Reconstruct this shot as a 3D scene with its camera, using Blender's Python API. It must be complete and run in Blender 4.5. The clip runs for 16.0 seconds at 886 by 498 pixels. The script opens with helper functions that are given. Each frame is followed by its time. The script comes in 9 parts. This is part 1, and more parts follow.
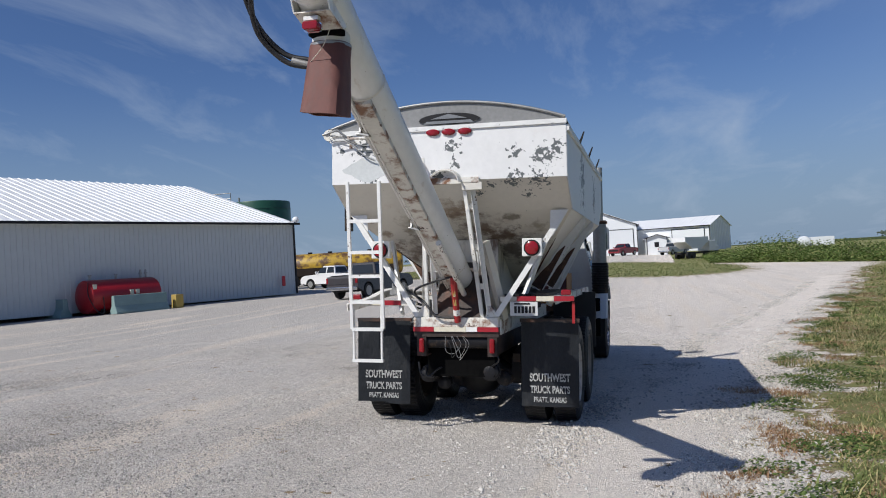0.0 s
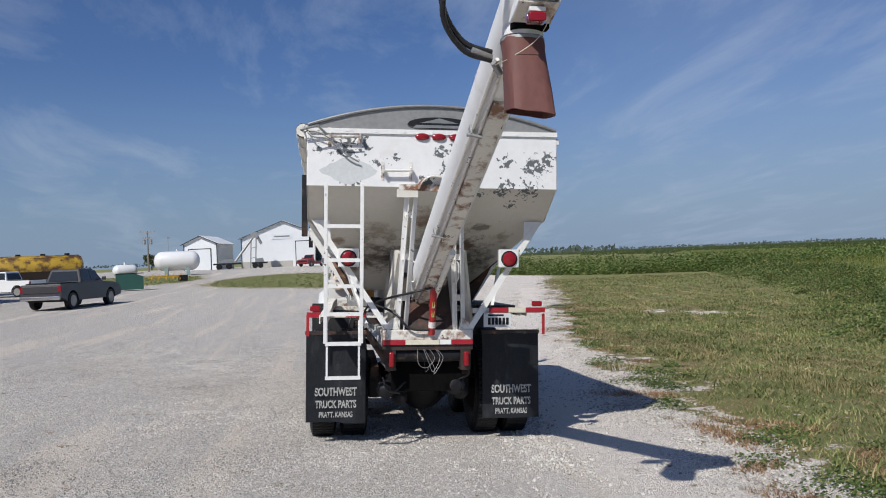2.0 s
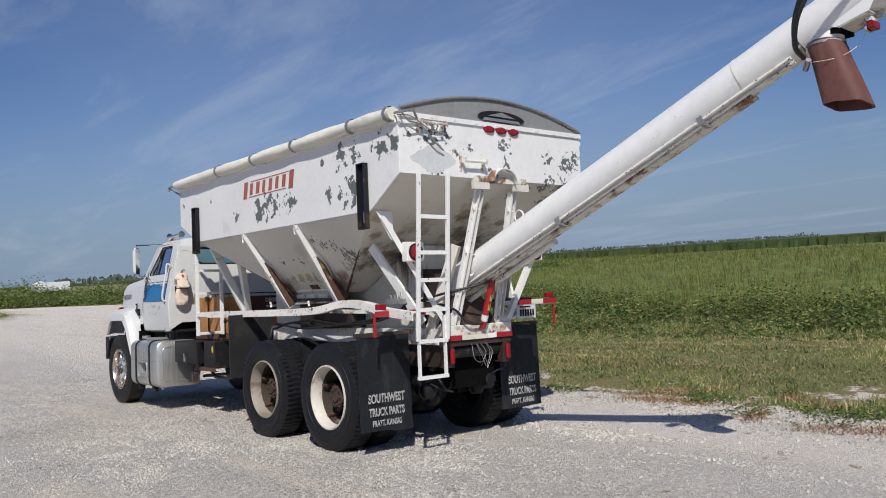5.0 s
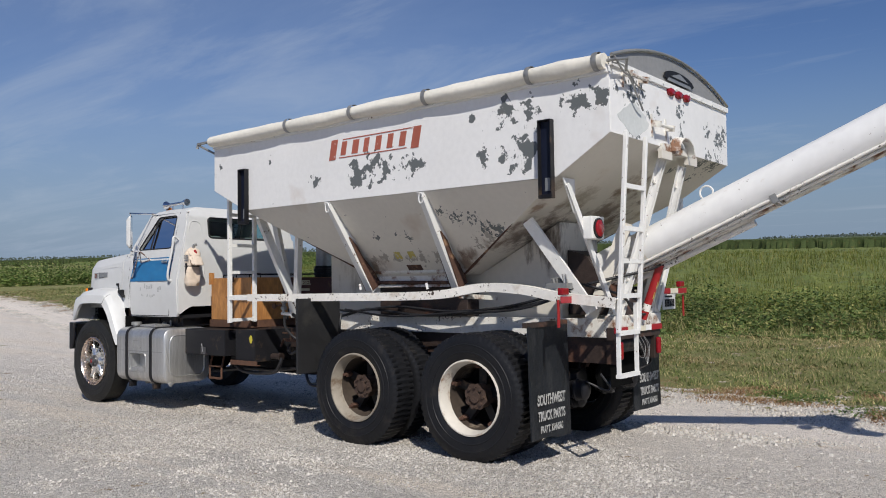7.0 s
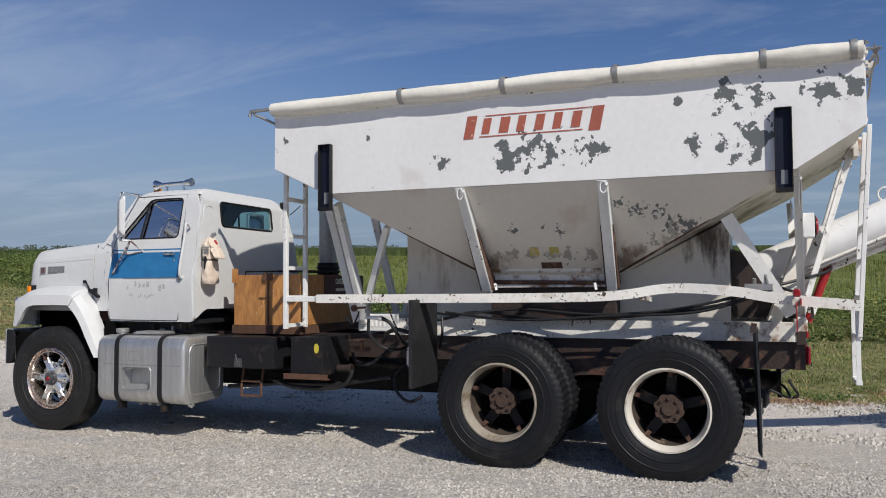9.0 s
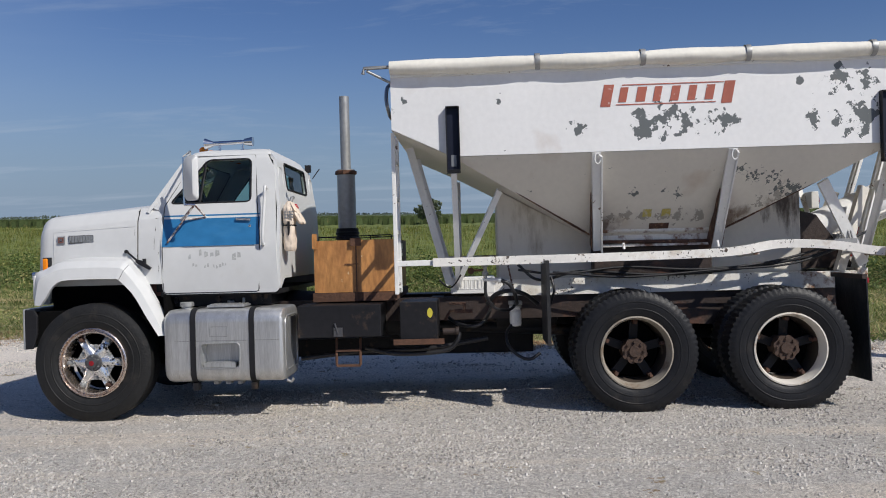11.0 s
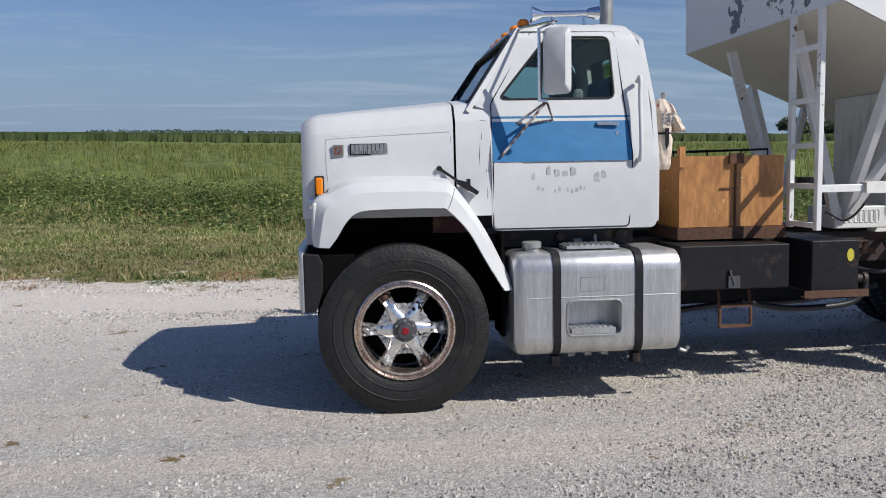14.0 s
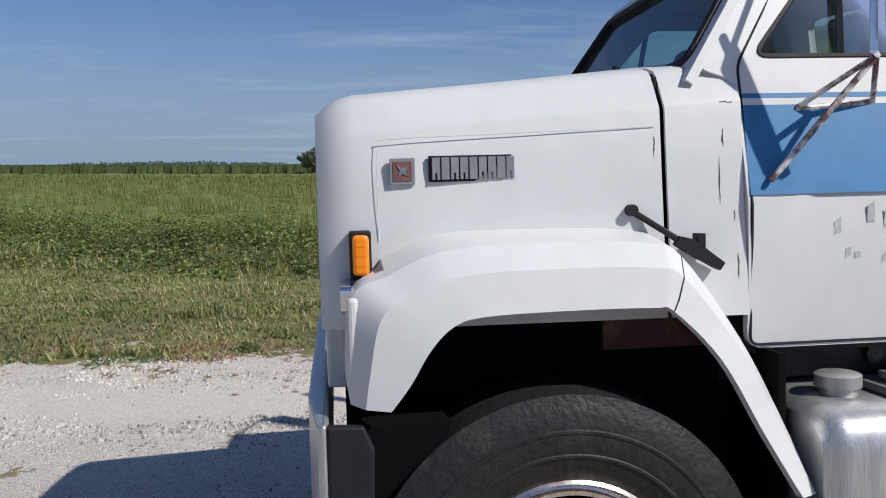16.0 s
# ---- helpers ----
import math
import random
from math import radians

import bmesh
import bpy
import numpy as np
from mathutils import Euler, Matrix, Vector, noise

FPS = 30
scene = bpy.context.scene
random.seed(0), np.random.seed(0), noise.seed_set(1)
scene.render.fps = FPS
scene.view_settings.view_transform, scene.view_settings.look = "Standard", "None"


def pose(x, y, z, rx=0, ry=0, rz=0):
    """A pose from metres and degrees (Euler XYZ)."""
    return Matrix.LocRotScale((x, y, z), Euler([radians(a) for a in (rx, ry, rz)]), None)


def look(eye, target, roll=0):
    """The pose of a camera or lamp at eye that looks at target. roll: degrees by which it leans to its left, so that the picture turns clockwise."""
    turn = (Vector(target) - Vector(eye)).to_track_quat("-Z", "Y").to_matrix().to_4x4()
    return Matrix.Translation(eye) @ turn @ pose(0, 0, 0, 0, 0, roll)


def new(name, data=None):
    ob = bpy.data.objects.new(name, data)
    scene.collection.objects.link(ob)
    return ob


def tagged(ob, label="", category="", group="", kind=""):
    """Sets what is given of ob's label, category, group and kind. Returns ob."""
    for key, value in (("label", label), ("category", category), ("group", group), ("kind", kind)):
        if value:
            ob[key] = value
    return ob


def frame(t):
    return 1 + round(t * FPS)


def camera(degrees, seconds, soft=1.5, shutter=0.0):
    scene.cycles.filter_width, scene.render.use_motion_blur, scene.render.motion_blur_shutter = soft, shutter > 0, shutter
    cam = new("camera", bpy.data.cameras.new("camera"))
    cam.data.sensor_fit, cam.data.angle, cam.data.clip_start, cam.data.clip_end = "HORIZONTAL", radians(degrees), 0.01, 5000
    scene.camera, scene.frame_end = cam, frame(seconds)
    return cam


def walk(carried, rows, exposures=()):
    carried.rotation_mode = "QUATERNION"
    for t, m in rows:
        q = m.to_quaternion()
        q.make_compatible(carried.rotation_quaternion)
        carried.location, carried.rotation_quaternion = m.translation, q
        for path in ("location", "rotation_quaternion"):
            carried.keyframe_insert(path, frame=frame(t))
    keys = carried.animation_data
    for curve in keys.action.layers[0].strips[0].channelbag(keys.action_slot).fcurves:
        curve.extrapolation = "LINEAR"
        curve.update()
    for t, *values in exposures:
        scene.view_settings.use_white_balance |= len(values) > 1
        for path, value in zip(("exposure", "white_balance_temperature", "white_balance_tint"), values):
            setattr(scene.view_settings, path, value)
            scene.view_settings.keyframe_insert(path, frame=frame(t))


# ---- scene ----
from mathutils.bvhtree import BVHTree
cam = camera(57.0, 16.0, soft=1.0)
ROWS = [
    (0.0, 2.088, -9.138, 1.773, 90.93, 3.40, 14.70),
    (0.5, 1.352, -9.208, 1.786, 91.05, 2.97, 8.87),
    (1.0, 0.565, -9.200, 1.819, 90.97, 2.58, 3.00),
    (1.5, -0.193, -9.120, 1.892, 90.75, 2.29, -2.78),
    (2.0, -0.949, -9.010, 1.921, 90.50, 2.27, -8.28),
    (2.5, -1.671, -8.814, 1.959, 90.52, 2.48, -13.68),
    (3.0, -2.407, -8.551, 1.949, 90.82, 3.37, -18.92),
    (5.5, -5.935, -6.351, 1.823, 90.39, 3.31, -43.59),
    (6.0, -6.303, -5.655, 1.801, 90.01, 2.87, -45.91),
    (6.5, -6.420, -4.816, 1.795, 90.06, 2.09, -48.40),
    (7.0, -6.498, -4.080, 1.818, 89.91, 1.62, -51.24),
    (7.5, -6.597, -3.188, 1.827, 89.96, 1.08, -55.19),
    (8.0, -6.828, -2.345, 1.870, 89.51, 1.12, -59.69),
    (8.5, -7.086, -1.484, 1.845, 89.62, 0.76, -64.08),
    (9.0, -7.389, -0.674, 1.799, 89.85, 0.32, -68.44),
    (11.5, -8.277, 3.545, 1.754, 86.24, 0.73, -92.00),
    (12.0, -8.053, 4.296, 1.730, 84.81, 0.55, -95.35),
    (12.5, -7.663, 5.014, 1.738, 83.34, 0.25, -97.75),
    (13.0, -7.224, 5.647, 1.721, 82.35, 0.01, -98.63),
    (13.5, -6.617, 6.129, 1.689, 81.58, 0.04, -98.19),
    (14.0, -5.995, 6.494, 1.676, 81.95, -0.25, -96.49),
    (14.5, -5.285, 6.622, 1.658, 82.58, -0.58, -95.48),
    (15.0, -4.542, 6.697, 1.624, 82.84, -0.66, -95.40),
    (15.5, -3.770, 6.743, 1.587, 83.81, -0.34, -96.52),
    (16.0, -3.023, 6.752, 1.590, 84.00, 0.25, -97.67),
]
walk(cam, [(t, pose(x, y, z, rx, ry, rz)) for t, x, y, z, rx, ry, rz in ROWS],
     exposures=[(0.0, -0.04, 6460, 10), (3.0, -0.10, 6500, 10), (5.5, -0.10, 6660, 10), (9.0, -0.09, 6700, 10), (12.0, -0.02, 6560, 10), (14.5, 0.09, 6480, 10), (16.0, 0.09, 6520, 10)])

# ---- daylight: high summer sun from behind and left of the truck ----
SUN_WAY = Vector((-0.637, -0.81, 1.0)).normalized()
world = bpy.data.worlds.new("world")
scene.world = world
world.use_nodes = True
wn = world.node_tree
wn.nodes.clear()
sky = wn.nodes.new("ShaderNodeTexSky")
sky.sky_type = 'NISHITA'
sky.sun_disc = False
sky.sun_elevation = math.asin(SUN_WAY.z)
sky.sun_rotation = math.atan2(SUN_WAY.x, SUN_WAY.y)
sky.air_density, sky.dust_density, sky.ozone_density = 1.0, 0.7, 6.0
bg = wn.nodes.new("ShaderNodeBackground")
bg.inputs["Strength"].default_value = 0.064
wo = wn.nodes.new("ShaderNodeOutputWorld")
# thin wind-drawn cirrus over the blue
tc = wn.nodes.new("ShaderNodeTexCoord")
sep = wn.nodes.new("ShaderNodeSeparateXYZ")
wn.links.new(tc.outputs["Generated"], sep.inputs[0])
flat = wn.nodes.new("ShaderNodeVectorMath")
flat.operation = 'DIVIDE'
zplus = wn.nodes.new("ShaderNodeMath")
zplus.operation = 'ADD'
zplus.inputs[1].default_value = 0.12
wn.links.new(sep.outputs["Z"], zplus.inputs[0])
comb = wn.nodes.new("ShaderNodeCombineXYZ")
for i in range(3):
    wn.links.new(zplus.outputs[0], comb.inputs[i])
wn.links.new(tc.outputs["Generated"], flat.inputs[0])
wn.links.new(comb.outputs[0], flat.inputs[1])
stretch = wn.nodes.new("ShaderNodeMapping")
stretch.inputs["Rotation"].default_value = (0, 0, 0.5)
stretch.inputs["Scale"].default_value = (1.1, 0.42, 0.5)
wn.links.new(flat.outputs[0], stretch.inputs[0])
wisp = wn.nodes.new("ShaderNodeTexNoise")
wisp.inputs["Scale"].default_value = 1.7
wisp.inputs["Detail"].default_value = 7
wisp.inputs["Roughness"].default_value = 0.62
wisp.inputs["Distortion"].default_value = 0.5
wn.links.new(stretch.outputs[0], wisp.inputs["Vector"])
ramp = wn.nodes.new("ShaderNodeMapRange")
ramp.inputs["From Min"].default_value, ramp.inputs["From Max"].default_value = 0.5, 0.86
ramp.inputs["To Max"].default_value = 0.55
wn.links.new(wisp.outputs["Fac"], ramp.inputs["Value"])
mixc = wn.nodes.new("ShaderNodeMixRGB")
mixc.inputs[2].default_value = (7.0, 8.2, 10.0, 1)
wn.links.new(ramp.outputs[0], mixc.inputs[0])
tint = wn.nodes.new("ShaderNodeMixRGB")
tint.blend_type = 'MULTIPLY'
tint.inputs[0].default_value = 1.0
tint.inputs[2].default_value = (0.86, 0.96, 1.22, 1)
wn.links.new(sky.outputs[0], tint.inputs[1])
# pale summer haze towards the horizon
low = wn.nodes.new("ShaderNodeMapRange")
low.interpolation_type = 'SMOOTHSTEP'
low.inputs["From Min"].default_value, low.inputs["From Max"].default_value = -0.02, 0.24
low.inputs["To Min"].default_value, low.inputs["To Max"].default_value = 0.85, 0.0
wn.links.new(sep.outputs["Z"], low.inputs["Value"])
haze = wn.nodes.new("ShaderNodeMixRGB")
haze.inputs[2].default_value = (3.8, 5.3, 7.4, 1)
wn.links.new(low.outputs[0], haze.inputs[0])
wn.links.new(tint.outputs[0], haze.inputs[1])
wn.links.new(haze.outputs[0], mixc.inputs[1])
# a thin veil of high cloud in the north-east
veil_dot = wn.nodes.new("ShaderNodeVectorMath")
veil_dot.operation = 'DOT_PRODUCT'
veil_dot.inputs[1].default_value = Vector((0.60, 0.77, 0.22)).normalized()
wn.links.new(tc.outputs["Generated"], veil_dot.inputs[0])
veil_amt = wn.nodes.new("ShaderNodeMapRange")
veil_amt.interpolation_type = 'SMOOTHSTEP'
veil_amt.inputs["From Min"].default_value, veil_amt.inputs["From Max"].default_value = 0.86, 1.0
veil_amt.inputs["To Max"].default_value = 0.38
wn.links.new(veil_dot.outputs["Value"], veil_amt.inputs["Value"])
veil_mul = wn.nodes.new("ShaderNodeMath")
veil_mul.operation = 'MULTIPLY'
wn.links.new(veil_amt.outputs[0], veil_mul.inputs[0])
wn.links.new(wisp.outputs["Fac"], veil_mul.inputs[1])
veil = wn.nodes.new("ShaderNodeMixRGB")
veil.inputs[2].default_value = (6.2, 7.8, 10.6, 1)
wn.links.new(veil_mul.outputs[0], veil.inputs[0])
wn.links.new(mixc.outputs[0], veil.inputs[1])
wn.links.new(veil.outputs[0], bg.inputs["Color"])
wn.links.new(bg.outputs[0], wo.inputs["Surface"])

sun = new("sun", bpy.data.lights.new("sun", 'SUN'))
sun.data.energy, sun.data.angle, sun.data.color = 4.35, radians(0.55), (1.0, 0.97, 0.92)
sun.matrix_world = look((0, 0, 30), Vector((0, 0, 30)) - SUN_WAY)

# ---- materials ----
def shader(name, color, rough=0.6, metal=0.0, vary=0.06, scale=6.0, bump=0.0, bump_scale=40.0, stain=None, stain_amount=0.0, stain_scale=1.5, spec=0.5, stretch=None, stain_soft=0.12, chips=None, chip_amount=0.3, chip_scale=30):
    """A painted, metal or mineral surface with broad and fine variation, optional stains and relief."""
    m = bpy.data.materials.new(name)
    m.use_nodes = True
    nt = m.node_tree
    b = nt.nodes["Principled BSDF"]
    b.inputs["Roughness"].default_value, b.inputs["Metallic"].default_value = rough, metal
    b.inputs["Specular IOR Level"].default_value = spec
    co = nt.nodes.new("ShaderNodeTexCoord")
    if stretch:
        sm = nt.nodes.new("ShaderNodeMapping")
        sm.inputs["Scale"].default_value = stretch
        nt.links.new(co.outputs["Object"], sm.inputs[0])
        co_out = sm.outputs[0]
    else:
        co_out = co.outputs["Object"]
    big, fine = nt.nodes.new("ShaderNodeTexNoise"), nt.nodes.new("ShaderNodeTexNoise")
    big.inputs["Scale"].default_value, fine.inputs["Scale"].default_value = scale * 0.25, scale * 4
    big.inputs["Detail"].default_value, fine.inputs["Detail"].default_value = 5, 4
    for n in (big, fine):
        nt.links.new(co_out, n.inputs["Vector"])
    add = nt.nodes.new("ShaderNodeMath")
    add.operation = 'ADD'
    nt.links.new(big.outputs["Fac"], add.inputs[0])
    nt.links.new(fine.outputs["Fac"], add.inputs[1])
    rng = nt.nodes.new("ShaderNodeMapRange")
    rng.inputs["From Min"].default_value, rng.inputs["From Max"].default_value = 0.7, 1.3
    rng.inputs["To Min"].default_value, rng.inputs["To Max"].default_value = 1 - vary, 1 + vary
    nt.links.new(add.outputs[0], rng.inputs["Value"])
    mul = nt.nodes.new("ShaderNodeVectorMath")
    mul.operation = 'SCALE'
    mul.inputs[0].default_value = color
    nt.links.new(rng.outputs[0], mul.inputs["Scale"])
    out = mul.outputs[0]
    if stain:
        st = nt.nodes.new("ShaderNodeTexNoise")
        st.inputs["Scale"].default_value, st.inputs["Detail"].default_value = stain_scale, 8
        st.inputs["Roughness"].default_value = 0.65
        nt.links.new(co_out, st.inputs["Vector"])
        mr = nt.nodes.new("ShaderNodeMapRange")
        lo = 0.72 - 0.35 * stain_amount
        mr.inputs["From Min"].default_value, mr.inputs["From Max"].default_value = lo, lo + stain_soft
        nt.links.new(st.outputs["Fac"], mr.inputs["Value"])
        mx = nt.nodes.new("ShaderNodeMixRGB")
        mx.inputs[2].default_value = (*stain, 1)
        nt.links.new(mr.outputs[0], mx.inputs[0])
        nt.links.new(out, mx.inputs[1])
        out = mx.outputs[0]
    if chips:
        # hard-edged nicks where the coat has gone
        cn, cm = nt.nodes.new("ShaderNodeTexNoise"), nt.nodes.new("ShaderNodeTexNoise")
        cn.inputs["Scale"].default_value, cn.inputs["Detail"].default_value, cn.inputs["Roughness"].default_value = chip_scale, 6, 0.6
        cm.inputs["Scale"].default_value, cm.inputs["Detail"].default_value = chip_scale * 0.16, 3
        cs = nt.nodes.new("ShaderNodeMath")
        cs.operation = 'MULTIPLY_ADD'
        cs.inputs[1].default_value = 0.6
        for n in (cn, cm):
            nt.links.new(co.outputs["Object"], n.inputs["Vector"])
        nt.links.new(cm.outputs["Fac"], cs.inputs[0])
        nt.links.new(cn.outputs["Fac"], cs.inputs[2])
        cr = nt.nodes.new("ShaderNodeMapRange")
        lo = 1.06 - 0.28 * chip_amount
        cr.inputs["From Min"].default_value, cr.inputs["From Max"].default_value = lo, lo + 0.02
        nt.links.new(cs.outputs[0], cr.inputs["Value"])
        cx = nt.nodes.new("ShaderNodeMixRGB")
        cx.inputs[2].default_value = (*chips, 1)
        nt.links.new(cr.outputs[0], cx.inputs[0])
        nt.links.new(out, cx.inputs[1])
        out = cx.outputs[0]
    nt.links.new(out, b.inputs["Base Color"])
    rr = nt.nodes.new("ShaderNodeMapRange")
    rr.inputs["To Min"].default_value, rr.inputs["To Max"].default_value = max(0.02, rough - 0.12), min(1, rough + 0.12)
    nt.links.new(fine.outputs["Fac"], rr.inputs["Value"])
    nt.links.new(rr.outputs[0], b.inputs["Roughness"])
    if bump:
        bn = nt.nodes.new("ShaderNodeTexNoise")
        bn.inputs["Scale"].default_value, bn.inputs["Detail"].default_value = bump_scale, 6
        nt.links.new(co.outputs["Object"], bn.inputs["Vector"])
        bp = nt.nodes.new("ShaderNodeBump")
        bp.inputs["Strength"].default_value = bump
        bp.inputs["Distance"].default_value = 0.02
        nt.links.new(bn.outputs["Fac"], bp.inputs["Height"])
        nt.links.new(bp.outputs[0], b.inputs["Normal"])
    return m


def chipped(name, blobs, base=(0.68, 0.68, 0.67), under=(0.12, 0.13, 0.13), rough=0.45, rust=0.12, grime=(), grain=11, scuffs=()):
    """White paint with primer showing where it has flaked round the given places (x, y, z, radius)."""
    m = shader(name, base, rough, vary=0.04, scale=5)
    nt = m.node_tree
    b = nt.nodes["Principled BSDF"]
    src = b.inputs["Base Color"].links[0].from_socket
    co = nt.nodes.new("ShaderNodeTexCoord")

    def flakes(src, places, colour, size):
        """Hard-edged ragged patches of colour round the given places."""
        best = None
        for x, y, z, r in places:
            d = nt.nodes.new("ShaderNodeVectorMath")
            d.operation = 'DISTANCE'
            d.inputs[1].default_value = (x, y, z)
            nt.links.new(co.outputs["Object"], d.inputs[0])
            q = nt.nodes.new("ShaderNodeMapRange")
            q.inputs["From Max"].default_value = r * 1.25
            q.inputs["To Min"].default_value, q.inputs["To Max"].default_value = 0.30, 0.0
            nt.links.new(d.outputs["Value"], q.inputs["Value"])
            if best is None:
                best = q.outputs[0]
            else:
                mx = nt.nodes.new("ShaderNodeMath")
                mx.operation = 'MAXIMUM'
                nt.links.new(best, mx.inputs[0])
                nt.links.new(q.outputs[0], mx.inputs[1])
                best = mx.outputs[0]
        no = nt.nodes.new("ShaderNodeTexNoise")
        no.inputs["Scale"].default_value, no.inputs["Detail"].default_value, no.inputs["Roughness"].default_value = size, 9, 0.62
        nt.links.new(co.outputs["Object"], no.inputs["Vector"])
        ad = nt.nodes.new("ShaderNodeMath")
        ad.operation = 'ADD'
        nt.links.new(no.outputs["Fac"], ad.inputs[0])
        nt.links.new(best, ad.inputs[1])
        th = nt.nodes.new("ShaderNodeMapRange")
        th.inputs["From Min"].default_value, th.inputs["From Max"].default_value = 0.712, 0.722
        nt.links.new(ad.outputs[0], th.inputs["Value"])
        mix = nt.nodes.new("ShaderNodeMixRGB")
        mix.inputs[2].default_value = (*colour, 1)
        nt.links.new(th.outputs[0], mix.inputs[0])
        nt.links.new(src, mix.inputs[1])
        return mix.outputs[0]

    coat = src
    for places, colour, size in scuffs:
        coat = flakes(coat, places, colour, size)
    coat = flakes(coat, blobs, under, grain)
    # faint brown wash from old rust
    ru = nt.nodes.new("ShaderNodeTexNoise")
    ru.inputs["Scale"].default_value, ru.inputs["Detail"].default_value = 2.2, 7
    nt.links.new(co.outputs["Object"], ru.inputs["Vector"])
    rr = nt.nodes.new("ShaderNodeMapRange")
    rr.inputs["From Min"].default_value, rr.inputs["From Max"].default_value = 0.62, 0.8
    rr.inputs["To Max"].default_value = rust * 3
    nt.links.new(ru.outputs["Fac"], rr.inputs["Value"])
    mix2 = nt.nodes.new("ShaderNodeMixRGB")
    mix2.inputs[2].default_value = (0.36, 0.22, 0.12, 1)
    nt.links.new(rr.outputs[0], mix2.inputs[0])
    nt.links.new(coat, mix2.inputs[1])
    out = mix2.outputs[0]
    sk_map = nt.nodes.new("ShaderNodeMapping")
    sk_map.inputs["Scale"].default_value = (5, 5, 1.3)
    nt.links.new(co.outputs["Object"], sk_map.inputs[0])
    streak = nt.nodes.new("ShaderNodeTexNoise")
    streak.inputs["Scale"].default_value, streak.inputs["Detail"].default_value, streak.inputs["Roughness"].default_value = 1.5, 10, 0.68
    nt.links.new(sk_map.outputs[0], streak.inputs["Vector"])
    for x, y, z, r, col in grime:
        # brown streaks where wet product and rust have run, and near-black patches
        d = nt.nodes.new("ShaderNodeVectorMath")
        d.operation = 'DISTANCE'
        d.inputs[1].default_value = (x, y, z)
        nt.links.new(co.outputs["Object"], d.inputs[0])
        q = nt.nodes.new("ShaderNodeMapRange")
        q.inputs["From Max"].default_value = r
        q.inputs["To Min"].default_value, q.inputs["To Max"].default_value = 1.0, 0.0
        nt.links.new(d.outputs["Value"], q.inputs["Value"])
        sm = nt.nodes.new("ShaderNodeMath")
        sm.operation = 'MULTIPLY_ADD'
        sm.inputs[1].default_value = 0.55
        nt.links.new(q.outputs[0], sm.inputs[0])
        nt.links.new(streak.outputs["Fac"], sm.inputs[2])
        sr = nt.nodes.new("ShaderNodeMapRange")
        sr.inputs["From Min"].default_value, sr.inputs["From Max"].default_value = 0.80, 1.0
        nt.links.new(sm.outputs[0], sr.inputs["Value"])
        sr.inputs["To Max"].default_value = 0.8
        mg = nt.nodes.new("ShaderNodeMixRGB")
        mg.inputs[2].default_value = (*col, 1)
        nt.links.new(sr.outputs[0], mg.inputs[0])
        nt.links.new(out, mg.inputs[1])
        out = mg.outputs[0]
    nt.links.new(out, b.inputs["Base Color"])
    return m


def glass_mat(name, tint=(0.60, 0.76, 0.72), rough=0.02):
    m = bpy.data.materials.new(name)
    m.use_nodes = True
    nt = m.node_tree
    nt.nodes.remove(nt.nodes["Principled BSDF"])
    see, shine = nt.nodes.new("ShaderNodeBsdfTransparent"), nt.nodes.new("ShaderNodeBsdfGlossy")
    see.inputs["Color"].default_value = (*tint, 1)
    shine.inputs["Roughness"].default_value = rough
    fr = nt.nodes.new("ShaderNodeFresnel")
    fr.inputs["IOR"].default_value = 1.52
    mx = nt.nodes.new("ShaderNodeMixShader")
    nt.links.new(fr.outputs[0], mx.inputs[0])
    nt.links.new(see.outputs[0], mx.inputs[1])
    nt.links.new(shine.outputs[0], mx.inputs[2])
    nt.links.new(mx.outputs[0], nt.nodes["Material Output"].inputs["Surface"])
    return m


# ---- mesh helpers ----
def box(bm, x0, x1, y0, y1, z0, z1):
    v = [bm.verts.new((x, y, z)) for x in (x0, x1) for y in (y0, y1) for z in (z0, z1)]
    for f in ((0, 1, 3, 2), (4, 6, 7, 5), (0, 4, 5, 1), (2, 3, 7, 6), (0, 2, 6, 4), (1, 5, 7, 3)):
        bm.faces.new([v[i] for i in f])
    return v


def beam(bm, p, q, w, h, up=(0, 0, 1)):
    """A square-cut bar from p to q, w across and h along up."""
    p, q = Vector(p), Vector(q)
    d = (q - p).normalized()
    s = d.cross(Vector(up))
    if s.length < 1e-3:
        s = d.cross(Vector((0, 1, 0)))
    s.normalize()
    u = s.cross(d)
    v = [bm.verts.new(c + s * a * w / 2 + u * b * h / 2) for c in (p, q) for a, b in ((-1, -1), (1, -1), (1, 1), (-1, 1))]
    for f in ((3, 2, 1, 0), (4, 5, 6, 7), (0, 1, 5, 4), (1, 2, 6, 5), (2, 3, 7, 6), (3, 0, 4, 7)):
        bm.faces.new([v[i] for i in f])


def angle_iron(bm, p, q, w, t=0.008, up=(0, 0, 1), flip=1):
    """An L-shaped steel section."""
    p, q = Vector(p), Vector(q)
    d = (q - p).normalized()
    s = d.cross(Vector(up)).normalized()
    u = s.cross(d)
    prof = [(0, 0), (w, 0), (w, t), (t, t), (t, w), (0, w)]
    rings = [[bm.verts.new(c + s * (a - w / 2) * flip + u * (b - w / 2)) for a, b in prof] for c in (p, q)]
    n = len(prof)
    for i in range(n):
        bm.faces.new((rings[0][i], rings[0][(i + 1) % n], rings[1][(i + 1) % n], rings[1][i]))
    bm.faces.new(rings[0][::-1])
    bm.faces.new(rings[1])


